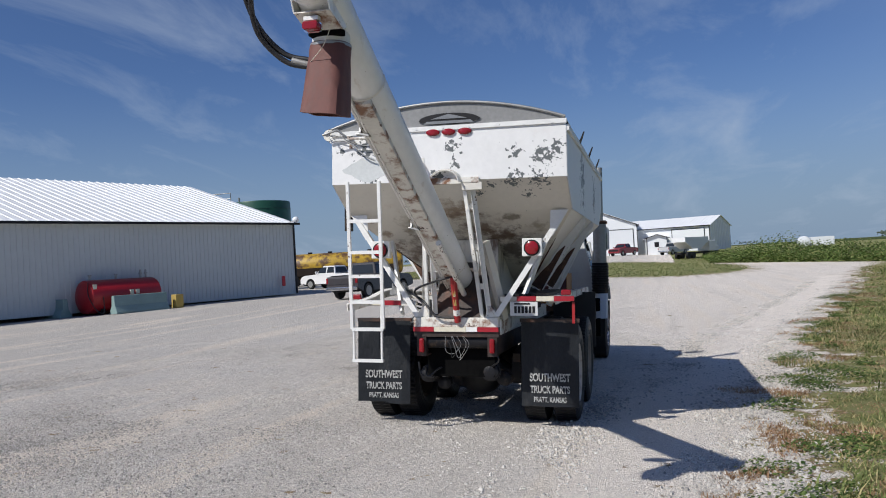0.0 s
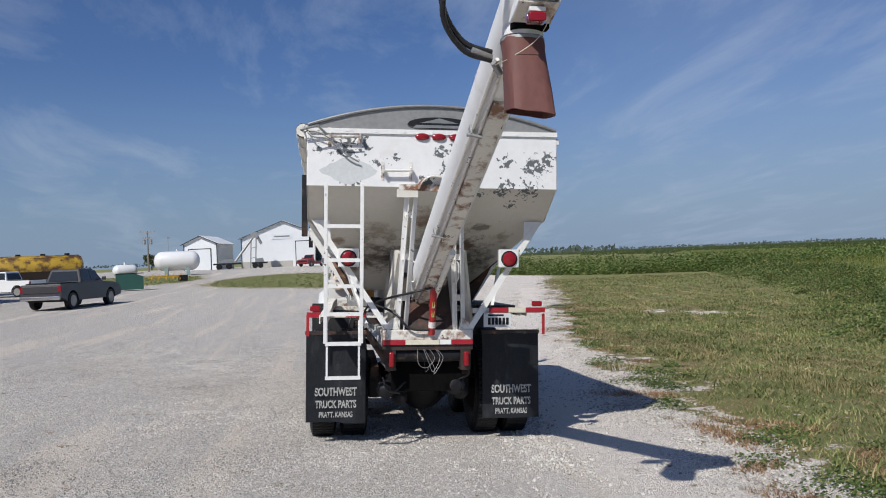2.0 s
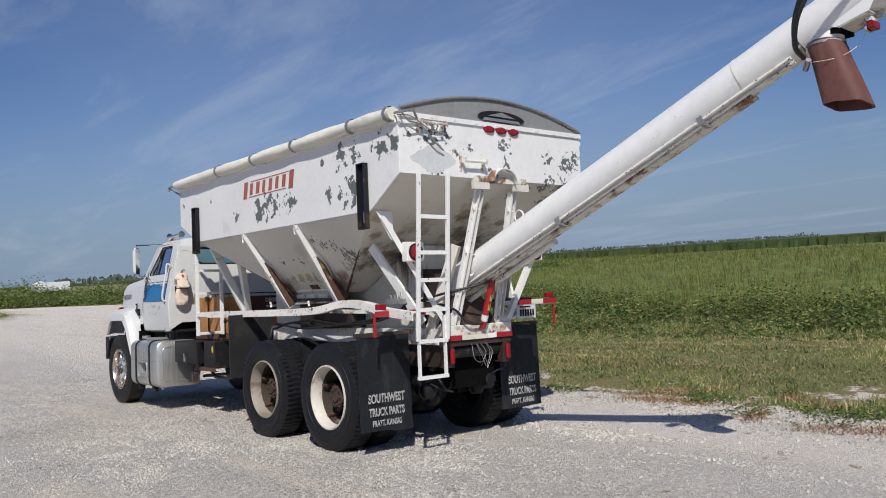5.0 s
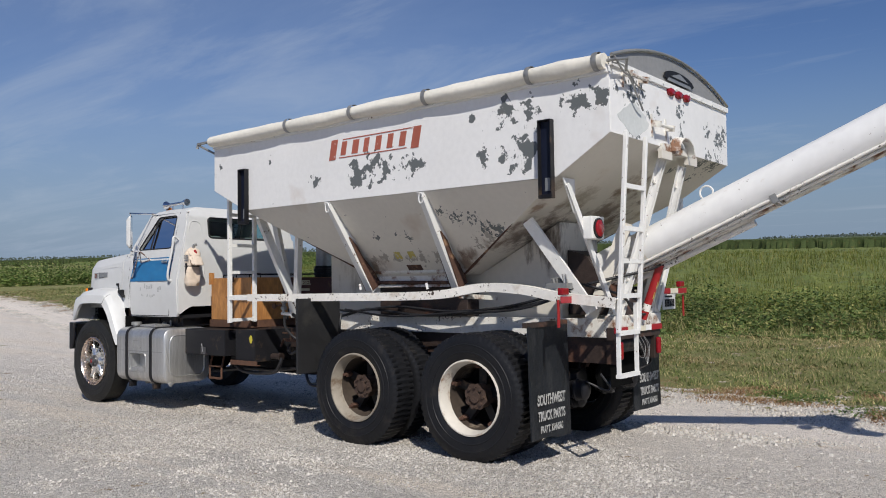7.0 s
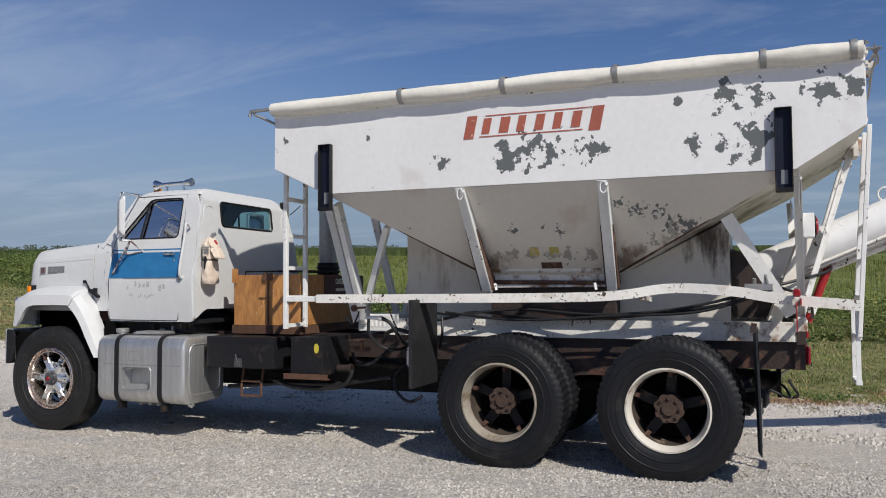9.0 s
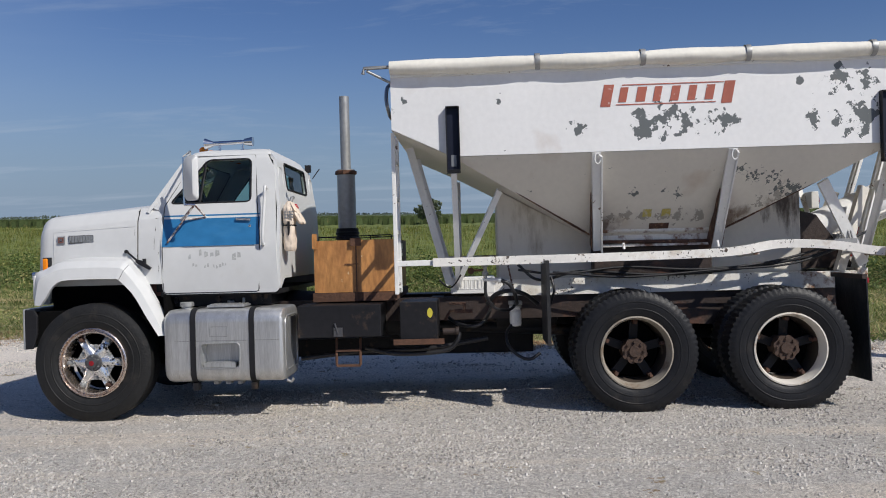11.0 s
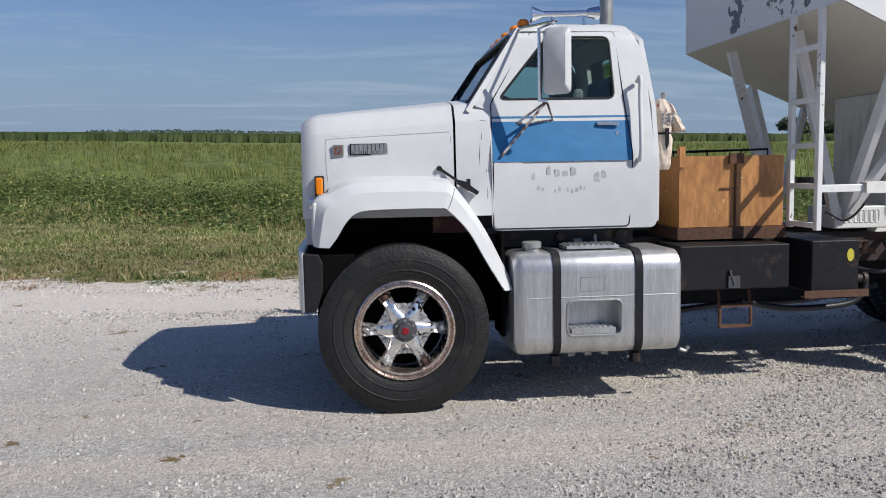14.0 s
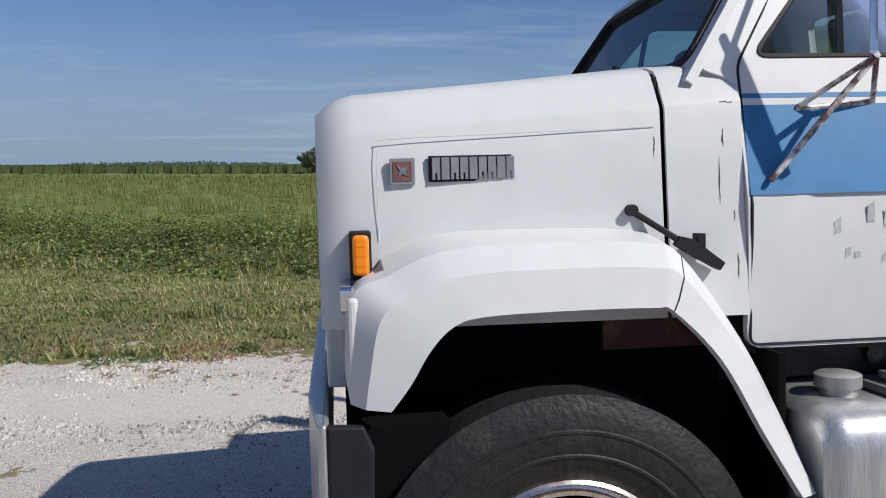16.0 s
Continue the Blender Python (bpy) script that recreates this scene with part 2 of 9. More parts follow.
def channel(bm, p, q, w, h, t=0.01, up=(0, 0, 1)):
    """A C-section: web w wide, two flanges h deep, opening along -up."""
    p, q = Vector(p), Vector(q)
    d = (q - p).normalized()
    s = d.cross(Vector(up)).normalized()
    u = s.cross(d)
    prof = [(-w / 2, -h), (-w / 2, 0), (w / 2, 0), (w / 2, -h), (w / 2 - t, -h), (w / 2 - t, -t), (-w / 2 + t, -t), (-w / 2 + t, -h)]
    rings = [[bm.verts.new(c + s * a + u * b) for a, b in prof] for c in (p, q)]
    n = len(prof)
    for i in range(n):
        bm.faces.new((rings[0][i], rings[0][(i + 1) % n], rings[1][(i + 1) % n], rings[1][i]))
    bm.faces.new(rings[0][::-1])
    bm.faces.new(rings[1])


def sweep(bm, pts, prof):
    """One section (across, up) carried along a bent line without a break."""
    pts = [Vector(p) for p in pts]
    rings = []
    for i, p in enumerate(pts):
        d = (pts[min(i + 1, len(pts) - 1)] - pts[max(i - 1, 0)]).normalized()
        side = d.cross(Vector((0, 0, 1))).normalized()
        up = side.cross(d)
        rings.append([bm.verts.new(p + side * a + up * b) for a, b in prof])
    n = len(prof)
    for p, q in zip(rings, rings[1:]):
        for k in range(n):
            bm.faces.new((p[k], p[(k + 1) % n], q[(k + 1) % n], q[k]))
    bm.faces.new(rings[0][::-1])
    bm.faces.new(rings[-1])


def tube(bm, pts, r, n=10, cap=True):
    pts = [Vector(p) for p in pts]
    rings, side = [], None
    rad = r if isinstance(r, (list, tuple)) else [r] * len(pts)
    for i, p in enumerate(pts):
        d = (pts[min(i + 1, len(pts) - 1)] - pts[max(i - 1, 0)]).normalized()
        if side is None:
            side = d.cross(Vector((0, 0, 1)) if abs(d.z) < 0.9 else Vector((1, 0, 0)))
        side = (side - d * side.dot(d)).normalized()
        up = side.cross(d)
        rings.append([bm.verts.new(p + (side * math.cos(a) + up * math.sin(a)) * rad[i]) for a in [2 * math.pi * k / n for k in range(n)]])
    for a, b in zip(rings, rings[1:]):
        for k in range(n):
            bm.faces.new((a[k], a[(k + 1) % n], b[(k + 1) % n], b[k]))
    if cap:
        bm.faces.new(rings[0][::-1])
        bm.faces.new(rings[-1])
    return rings


def curve(pts, steps=8):
    """A smooth line through the points."""
    pts = [Vector(p) for p in pts]
    ext = [2 * pts[0] - pts[1], *pts, 2 * pts[-1] - pts[-2]]
    out = []
    for i in range(1, len(ext) - 2):
        a, b, c, d = ext[i - 1:i + 3]
        for k in range(steps):
            t = k / steps
            out.append(0.5 * (2 * b + (c - a) * t + (2 * a - 5 * b + 4 * c - d) * t * t + (3 * b - a - 3 * c + d) * t ** 3))
    out.append(pts[-1])
    return out


def lathe(bm, prof, centre=(0, 0, 0), n=40, axis='x', close=True):
    """Turns a profile of (radius, along) round an axis."""
    c = Vector(centre)
    rings = []
    for r, a in prof:
        ring = []
        for k in range(n):
            w = 2 * math.pi * k / n
            u, v = r * math.cos(w), r * math.sin(w)
            ring.append(bm.verts.new(c + Vector({'x': (a, u, v), 'y': (u, a, v), 'z': (u, v, a)}[axis])))
        rings.append(ring)
    for a, b in zip(rings, rings[1:]):
        for k in range(n):
            bm.faces.new((a[k], a[(k + 1) % n], b[(k + 1) % n], b[k]))
    if close:
        bm.faces.new(rings[0][::-1])
        bm.faces.new(rings[-1])
    return rings


def prism(bm, poly, a0, a1, axis='x'):
    """A flat outline, pushed along an axis from a0 to a1. axis x: outline in (y, z); y: (x, z); z: (x, y)."""
    def at(p, a):
        return {'x': (a, p[0], p[1]), 'y': (p[0], a, p[1]), 'z': (p[0], p[1], a)}[axis]
    lo, hi = [bm.verts.new(at(p, a0)) for p in poly], [bm.verts.new(at(p, a1)) for p in poly]
    n = len(poly)
    for i in range(n):
        bm.faces.new((lo[i], lo[(i + 1) % n], hi[(i + 1) % n], hi[i]))
    bm.faces.new(lo[::-1])
    bm.faces.new(hi)


def plate(bm, pts, t=0.006):
    """A sheet of metal with thickness through the corner points."""
    pts = [Vector(p) for p in pts]
    n = (pts[1] - pts[0]).cross(pts[2] - pts[0]).normalized() * t
    lo, hi = [bm.verts.new(p) for p in pts], [bm.verts.new(p + n) for p in pts]
    k = len(pts)
    for i in range(k):
        bm.faces.new((lo[i], lo[(i + 1) % k], hi[(i + 1) % k], hi[i]))
    bm.faces.new(lo[::-1])
    bm.faces.new(hi)


def round_poly(pts, r, n=5):
    """Rounds the corners of an outline in the plane."""
    out = []
    k = len(pts)
    for i in range(k):
        p, a, b = Vector(pts[i]), Vector(pts[i - 1]), Vector(pts[(i + 1) % k])
        rr = min(r, (a - p).length * 0.48, (b - p).length * 0.48)
        s, e = p + (a - p).normalized() * rr, p + (b - p).normalized() * rr
        for j in range(n + 1):
            t = j / n
            out.append(tuple(s * (1 - t) ** 2 + p * 2 * t * (1 - t) + e * t * t))
    return out


def mesh_of(name, bm, mat, smooth=None, bevel=0.0):
    bmesh.ops.recalc_face_normals(bm, faces=bm.faces)
    if bevel:
        bmesh.ops.bevel(bm, geom=[e for e in bm.edges if len(e.link_faces) == 2 and e.calc_face_angle(0) > 0.5], offset=bevel, segments=2, affect='EDGES', profile=0.5)
    me = bpy.data.meshes.new(name)
    bm.to_mesh(me)
    bm.free()
    if mat:
        me.materials.append(mat)
    if smooth is not None:
        me.shade_smooth()
        me.set_sharp_from_angle(angle=radians(smooth))
    return me


def part(name, bm, mat, parent, label="", smooth=None, bevel=0.0):
    ob = new(name, mesh_of(name, bm, mat, smooth, bevel))
    ob.parent = parent
    if label:
        tagged(ob, label)
    return ob


def thing(name, label, category, m=None, group="", kind=""):
    ob = new(name)
    ob.empty_display_size = 0.3
    if m is not None:
        ob.matrix_world = m
    return tagged(ob, label, category, group, kind)


def thicken(ob, t, offset=0):
    """Give a sheet its thickness, with crisp rims: offset 0 shares it to both sides, -1 puts it behind the sheet."""
    bm = bmesh.new()
    bm.from_mesh(ob.data)
    bmesh.ops.remove_doubles(bm, verts=bm.verts, dist=1e-5)
    bmesh.ops.recalc_face_normals(bm, faces=bm.faces)
    bm.normal_update()
    faces, rim = list(bm.faces), [e for e in bm.edges if e.is_boundary]
    up, down = t * (.5 + .5 * offset), t * (.5 - .5 * offset)
    twin = {v: bm.verts.new(v.co - v.normal * down) for v in bm.verts[:]}
    normals = {v: v.normal.copy() for v in twin}
    pairs = []
    for e in rim:
        f = e.link_faces[0]
        loop = [l for l in f.loops if l.edge == e][0]
        pairs.append((loop.vert, loop.link_loop_next.vert))
    for f in faces:
        bm.faces.new([twin[v] for v in reversed(f.verts)]).smooth = True
    for p, q in pairs:
        bm.faces.new((q, p, twin[p], twin[q])).smooth = True
    for v in twin:
        v.co += normals[v] * up
    bm.to_mesh(ob.data)
    bm.free()
    ob.data.shade_smooth()
    ob.data.set_sharp_from_angle(angle=radians(25))


def ground_z(x, y):
    """Height of the yard: it falls gently to the right of the truck and climbs again far ahead."""
    def ss(a, b, v):
        t = min(1.0, max(0.0, (v - a) / (b - a)))
        return t * t * (3 - 2 * t)
    z = -0.0442 * 4.5 * math.tanh(x / 4.5) - 0.0176 * 16 * math.tanh(y / 16)
    return z + 0.24 * ss(10, 40, y) + 1.05 * ss(60, 125, y) * (1 - ss(40, 120, x))


def at_ground(x, y, rz=0.0, dz=0.0):
    return pose(x, y, ground_z(x, y) + dz, 0, 0, rz)


def M():
    return bmesh.new()

# ---- the palette ----
SIDE_CHIPS = [(-1.2, 1.2, 2.50, .22), (-1.2, 1.0, 2.56, .22), (-1.2, .86, 2.5, .2), (-1.2, .53, 2.53, .16), (-1.2, -.44, 2.82, .2), (-1.2, -.66, 2.81, .18), (-1.2, -.25, 2.5, .14), (-1.2, -.45, 2.46, .14),
              (-1.2, -.58, 2.41, .2), (-1.2, -.66, 2.54, .2), (-1.2, -1.13, 2.83, .2), (-1.2, -1.3, 2.82, .17), (-1.2, 1.79, 2.48, .1), (-1.2, 3.29, 2.77, .08), (-1.2, 2.47, 2.75, .07), (-1.2, -.1, 2.83, .06),
              (-1.0, 3.4, 2.75, .22), (-.7, 3.4, 2.65, .2), (-.95, 3.4, 2.92, .12), (-.4, 3.4, 2.72, .2), (.2, 3.4, 2.7, .25), (1.2, 0.3, 2.7, .5), (1.2, 2.0, 2.6, .4)]
REAR_CHIPS = [(-.82, -1.37, 2.91, .22), (-.66, -1.37, 2.93, .12), (-.85, -1.37, 2.63, .10), (-.76, -1.37, 2.61, .10), (-.56, -1.37, 2.78, .08), (.08, -1.37, 2.90, .14), (.11, -1.37, 2.73, .11), (-.38, -1.37, 2.83, .08),
              (.69, -1.37, 2.82, .10), (.96, -1.37, 2.77, .16), (1.09, -1.37, 2.82, .16), (.94, -1.37, 2.55, .17), (.70, -1.37, 2.56, .15), (-.06, -1.37, 2.60, .12), (-1.1, -1.37, 2.9, .07)]
WHITE_REAR = chipped("flaked_white_rear_paint", REAR_CHIPS, base=(0.75, 0.745, 0.73), grain=19)
FADED_PATCH = shader("faded_grey_paint", (0.56, 0.58, 0.57), 0.55, vary=0.08, scale=9)
WHITE_HOPPER = chipped("flaked_white_paint", SIDE_CHIPS, base=(0.75, 0.745, 0.73))
WHITE_TUBE = shader("white_auger_paint", (0.80, 0.80, 0.79), 0.40, vary=0.05, scale=3, stain=(0.52, 0.46, 0.38), stain_amount=0.30, stain_scale=5, stain_soft=0.2, stretch=(3, 1, .6), chips=(0.20, 0.16, 0.13), chip_amount=0.06, chip_scale=40)
SLOPE_CHIPS = [(-.98, .216, 2.06, .12), (-.88, -.136, 1.93, .15), (-.90, -.02, 1.92, .11), (-.96, .05, 2.03, .13), (-.95, 1.0, 1.92, .07), (-.90, .86, 1.90, .08), (-1.1, 1.5, 2.1, .05), (-.95, 2.2, 1.95, .05), (-1.04, .33, 2.09, .09), (.92, -1.33, 2.53, .19), (.66, -1.33, 2.52, .15), (.45, -1.30, 2.5, .10), (.8, -1.15, 2.42, .09), (.3, -1.2, 2.44, .08), (-.9, 1.25, 1.92, .07)]
TAN, DUN = (0.20, 0.12, 0.065), (0.30, 0.25, 0.18)
RUN, DARK_BROWN = (0.13, 0.075, 0.045), (0.045, 0.034, 0.026)
# the darkest entries turn the lower rear slope nearly black
GRIME = [(-.66, 1.50, 1.62, .30, RUN), (-.70, 1.50, 1.80, .16, TAN), (-.66, .36, 1.62, .30, RUN), (-.72, .26, 1.74, .24, RUN), (-.74, -.02, 1.80, .26, RUN), (-.82, -.30, 1.94, .24, RUN), (-.92, -.56, 2.07, .22, TAN), (-1.05, -.80, 2.2, .2, TAN),
         (0, -.95, 2.3, .5, TAN), (.50, -.25, 1.93, .80, DARK_BROWN), (.35, -.45, 2.02, .55, RUN), (.80, -.62, 2.1, .3, DUN), (-.50, -.25, 1.93, .80, RUN), (-.30, -.20, 1.91, .60, DARK_BROWN), (-.5, -.7, 2.15, .45, DUN), (.2, -.62, 2.10, .75, RUN), (.55, -.80, 2.21, .22, (.16, .13, .10)), (0, 2.2, 1.7, .8, DUN)]
SCUFFS = [([(-.715, 1.46, 1.725, .10), (-.715, 1.30, 1.73, .14), (-.715, 1.14, 1.73, .10), (-.715, .96, 1.73, .10), (-.715, .80, 1.73, .14), (-.715, .64, 1.72, .12), (-.86, -.03, 1.88, .14), (-.80, .12, 1.82, .10)], (.34, .315, .275), 15)]
WHITE_SLOPE = chipped("grimy_white_paint", SLOPE_CHIPS, base=(0.64, 0.605, 0.535), rust=0.16, grime=GRIME, grain=27, scuffs=SCUFFS)
WHITE_STEEL = shader("white_steel", (0.74, 0.735, 0.71), 0.45, vary=0.06, stain=(0.46, 0.36, 0.27), stain_amount=0.30, stain_scale=5, stain_soft=0.2, chips=(0.13, 0.08, 0.055), chip_amount=0.20, chip_scale=30)
WHITE_RUSTY = shader("rusty_white_steel", (0.70, 0.68, 0.62), 0.55, vary=0.10, stain=(0.21, 0.105, 0.058), stain_amount=0.66, stain_scale=6, stain_soft=0.12, bump=0.15, chips=(0.09, 0.055, 0.04), chip_amount=0.30, chip_scale=26)
WHITE_CAB = shader("white_cab_paint", (0.59, 0.594, 0.585), 0.38, vary=0.03, scale=3, spec=0.4, stain=(0.53, 0.515, 0.49), stain_amount=0.35, stain_scale=4, stain_soft=0.35, bump=0.03, bump_scale=5)
WHITE_WORN = shader("worn_white_rail", (0.78, 0.755, 0.70), 0.5, vary=0.07, stain=(0.50, 0.41, 0.30), stain_amount=0.4, stain_scale=4, stain_soft=0.2, bump=0.1, chips=(0.07, 0.05, 0.04), chip_amount=0.42, chip_scale=40)
SPOKE_CHROME = shader("worn_chrome_spoke", (0.80, 0.80, 0.79), 0.22, metal=0.85, vary=0.08, stain=(0.42, 0.41, 0.40), stain_amount=0.4, stain_scale=14, chips=(0.025, 0.022, 0.02), chip_amount=0.55, chip_scale=34)
BLUE_PAINT = shader("blue_stripe_paint", (0.018, 0.15, 0.335), 0.5, vary=0.14, scale=4, stain=(0.05, 0.20, 0.37), stain_amount=0.45, stain_scale=5, stain_soft=0.3, stretch=(1, .5, 1))
RUBBER = shader("tyre_rubber", (0.0095, 0.010, 0.012), 0.5, spec=0.28, vary=0.25, scale=8, bump=0.12, bump_scale=60, stain=(0.055, 0.048, 0.040), stain_amount=0.42, stain_scale=5, stain_soft=0.3)
DUSTY_RUBBER = shader("dusty_tyre_rubber", (0.016, 0.016, 0.016), 0.55, spec=0.28, vary=0.3, scale=9, bump=0.25, bump_scale=60, stain=(0.06, 0.051, 0.042), stain_amount=0.42, stain_scale=6, stain_soft=0.25)
FLAP_RUBBER = shader("mud_flap_rubber", (0.013, 0.015, 0.018), 0.5, vary=0.35, scale=9, spec=0.3, bump=0.5, bump_scale=14, stain=(0.045, 0.046, 0.046), stain_amount=0.45, stain_scale=4, stain_soft=0.25, stretch=(2.2, 1, .7))
BLACK_STEEL = shader("black_steel", (0.012, 0.012, 0.014), 0.5, vary=0.25, spec=0.25, stain=(0.09, 0.06, 0.04), stain_amount=0.4, stain_scale=4)
FRAME_STEEL = shader("oily_frame_steel", (0.034, 0.022, 0.018), 0.6, vary=0.3, stain=(0.10, 0.045, 0.028), stain_amount=0.5, stain_scale=3, bump=0.2)
RUST = shader("rust", (0.10, 0.048, 0.028), 0.85, vary=0.3, stain=(0.07, 0.035, 0.02), stain_amount=0.5, stain_scale=6, bump=0.3)
CHROME = shader("chrome", (0.75, 0.75, 0.76), 0.12, metal=1.0, vary=0.05)
ALUMINIUM = shader("brushed_aluminium", (0.55, 0.55, 0.54), 0.40, metal=0.78, vary=0.22, scale=9, stain=(0.36, 0.34, 0.31), stain_amount=0.45, stain_scale=5, stain_soft=0.3, stretch=(7, 7, .3))
RIM_CREAM = shader("dusty_cream_rim", (0.30, 0.265, 0.215), 0.6, vary=0.1, stain=(0.16, 0.11, 0.07), stain_amount=0.5, stain_scale=5)
RIM_CHROME = shader("worn_chrome_rim", (0.74, 0.63, 0.55), 0.26, metal=0.95, vary=0.10, stain=(0.16, 0.08, 0.05), stain_amount=0.45, stain_scale=11, stain_soft=0.2)
RIM_WHITE = shader("white_rim_paint", (0.64, 0.60, 0.53), 0.5, vary=0.06, stain=(0.30, 0.18, 0.10), stain_amount=0.5, stain_scale=6)
RED_LENS = shader("red_lens", (0.24, 0.008, 0.014), 0.18, vary=0.08)
AMBER_LENS = shader("amber_lens", (0.85, 0.24, 0.01), 0.15, vary=0.06)
RED_PAINT = shader("red_paint", (0.33, 0.016, 0.018), 0.4, vary=0.1, stain=(0.2, 0.04, 0.02), stain_amount=0.2)
RED_TAPE = shader("red_reflective_tape", (0.33, 0.014, 0.024), 0.35, vary=0.1)
WHITE_TAPE = shader("white_reflective_tape", (0.66, 0.62, 0.5), 0.4, vary=0.1)
SPOUT_BROWN = shader("brown_rubber_spout", (0.14, 0.055, 0.045), 0.72, vary=0.18, scale=5, bump=0.35, bump_scale=7, stain=(0.30, 0.165, 0.12), stain_amount=0.55, stain_scale=3.2, stain_soft=0.35, stretch=(1.5, 1.5, .6))
HOSE_BLACK = shader("hose_rubber", (0.015, 0.015, 0.017), 0.45, vary=0.2)
PLYWOOD = shader("weathered_plywood", (0.44, 0.205, 0.065), 0.5, vary=0.34, scale=6, stain=(0.17, 0.062, 0.02), stain_amount=0.66, stain_scale=2.6, stain_soft=0.35, bump=0.15, bump_scale=25, stretch=(1.6, 1.6, .45), chips=(0.60, 0.44, 0.26), chip_amount=0.14, chip_scale=16)
TARP = shader("canvas_tarp", (0.72, 0.69, 0.61), 0.75, vary=0.07, bump=0.5, bump_scale=9, stain=(0.50, 0.45, 0.37), stain_amount=0.35, stain_scale=4, stain_soft=0.3)
TARP_GREY = shader("grey_vinyl_tarp", (0.24, 0.24, 0.235), 0.42, vary=0.15)
GLASS = glass_mat("cab_glass")
DARK_TRIM = shader("dark_trim", (0.014, 0.014, 0.016), 0.55, vary=0.15, spec=0.25)
SEAT_CLOTH = shader("grey_seat_cloth", (0.17, 0.19, 0.20), 0.8, vary=0.15)
PALE_PRINT = shader("worn_white_print", (0.44, 0.44, 0.42), 0.6, vary=0.15, stain=(0.05, 0.05, 0.05), stain_amount=0.62, stain_scale=22)
BRAND_RED = shader("faded_red_print", (0.36, 0.10, 0.065), 0.6, vary=0.1, stain=(0.7, 0.68, 0.64), stain_amount=0.3, stain_scale=14)
GREY_PATCH = shader("thin_grey_paint", (0.54, 0.57, 0.55), 0.5, vary=0.06)
PRINT_GREY = shader("faded_grey_print", (0.40, 0.41, 0.40), 0.5, vary=0.1, stain=(0.56, 0.565, 0.56), stain_amount=0.5, stain_scale=30)
BADGE_GREY = shader("badge_grey", (0.20, 0.21, 0.22), 0.4, vary=0.15)
SACK = shader("canvas_sack", (0.68, 0.57, 0.46), 0.9, vary=0.1, bump=0.4, bump_scale=14)
GALV = shader("dull_galvanised", (0.34, 0.34, 0.33), 0.5, metal=0.6, vary=0.15, stain=(0.12, 0.08, 0.05), stain_amount=0.3)
STRUT_RUST = shader("strut_rust", (0.085, 0.042, 0.028), 0.85, vary=0.35, stain=(0.26, 0.15, 0.085), stain_amount=0.45, stain_scale=9, stain_soft=0.08, bump=0.3)
BARREL = shader("grimy_rim_barrel", (0.05, 0.036, 0.026), 0.8, vary=0.3, stain=(0.24, 0.19, 0.14), stain_amount=0.45, stain_scale=4)
HUB_RUST = shader("hub_rust", (0.060, 0.036, 0.026), 0.85, vary=0.3, stain=(0.10, 0.06, 0.04), stain_amount=0.4, stain_scale=9, bump=0.3)
# near-black and almost without sheen: deep shade put into the colour
SHADE_BLACK = shader("deep_shade_black", (0.006, 0.006, 0.006), 0.9, vary=0.2, spec=0.02)
CHANNEL_BLUE = shader("dark_navy_paint", (0.007, 0.010, 0.024), 0.5, vary=0.2, spec=0.3)
GUARD_GREY = shader("dusty_guard", (0.016, 0.016, 0.017), 0.6, vary=0.25, stain=(0.035, 0.033, 0.03), stain_amount=0.4, stain_scale=2)
DECAL_YELLOW = shader("faded_yellow_decal", (0.46, 0.38, 0.10), 0.6, vary=0.1, stain=(0.5, 0.48, 0.42), stain_amount=0.6, stain_scale=22)
MAROON = shader("faded_maroon_paint", (0.085, 0.022, 0.024), 0.6, vary=0.2, stain=(0.20, 0.11, 0.05), stain_amount=0.4, stain_scale=4)
CHIP_DARK = shader("bare_chip", (0.06, 0.05, 0.045), 0.8, vary=0.3)
STRUT_CHIPPED = shader("chipped_strut", (0.60, 0.58, 0.55), 0.5, vary=0.1, stain=(0.12, 0.06, 0.045), stain_amount=0.75, stain_scale=16)
HUB_GREY = shader("dark_hub_steel", (0.10, 0.10, 0.105), 0.4, metal=0.5, vary=0.15, stain=(0.05, 0.03, 0.02), stain_amount=0.3, stain_scale=20)
BUMPER_STEEL = shader("dull_bumper_steel", (0.50, 0.51, 0.52), 0.35, metal=0.7, vary=0.08, stain=(0.2, 0.17, 0.14), stain_amount=0.25)

# ---- ground: one sheet of gravel, verge and field out to the horizon ----
EDGE = [(-400, 2.9), (-30, 2.9), (-5, 2.95), (-3, 3.1), (-1, 3.25), (1.2, 3.4), (4, 4.4), (9.5, 5.0), (12.3, 5.6), (30, 10.4), (50, 15.1), (57.5, 17.6), (62, 18.6), (66, 19), (400, 30)]


def edge_x(y):
    for (y0, x0), (y1, x1) in zip(EDGE, EDGE[1:]):
        if y <= y1:
            return x0 + (x1 - x0) * (y - y0) / (y1 - y0)
    return EDGE[-1][1]


WEED_LINE = [(-400, 190), (0, 86), (8, 80), (14, 72.5), (17, 67.5), (19, 63), (23, 57), (40, 52), (400, 60)]


def weed_line(x):
    for (x0, y0), (x1, y1) in zip(WEED_LINE, WEED_LINE[1:]):
        if x <= x1:
            return y0 + (y1 - y0) * (x - x0) / (x1 - x0)
    return WEED_LINE[-1][1]


def oval(x, y, cx, cy, a, b, turn=0.0):
    c, s = math.cos(turn), math.sin(turn)
    u, v = (x - cx) * c + (y - cy) * s, -(x - cx) * s + (y - cy) * c
    return 1 - math.hypot(u / a, v / b)


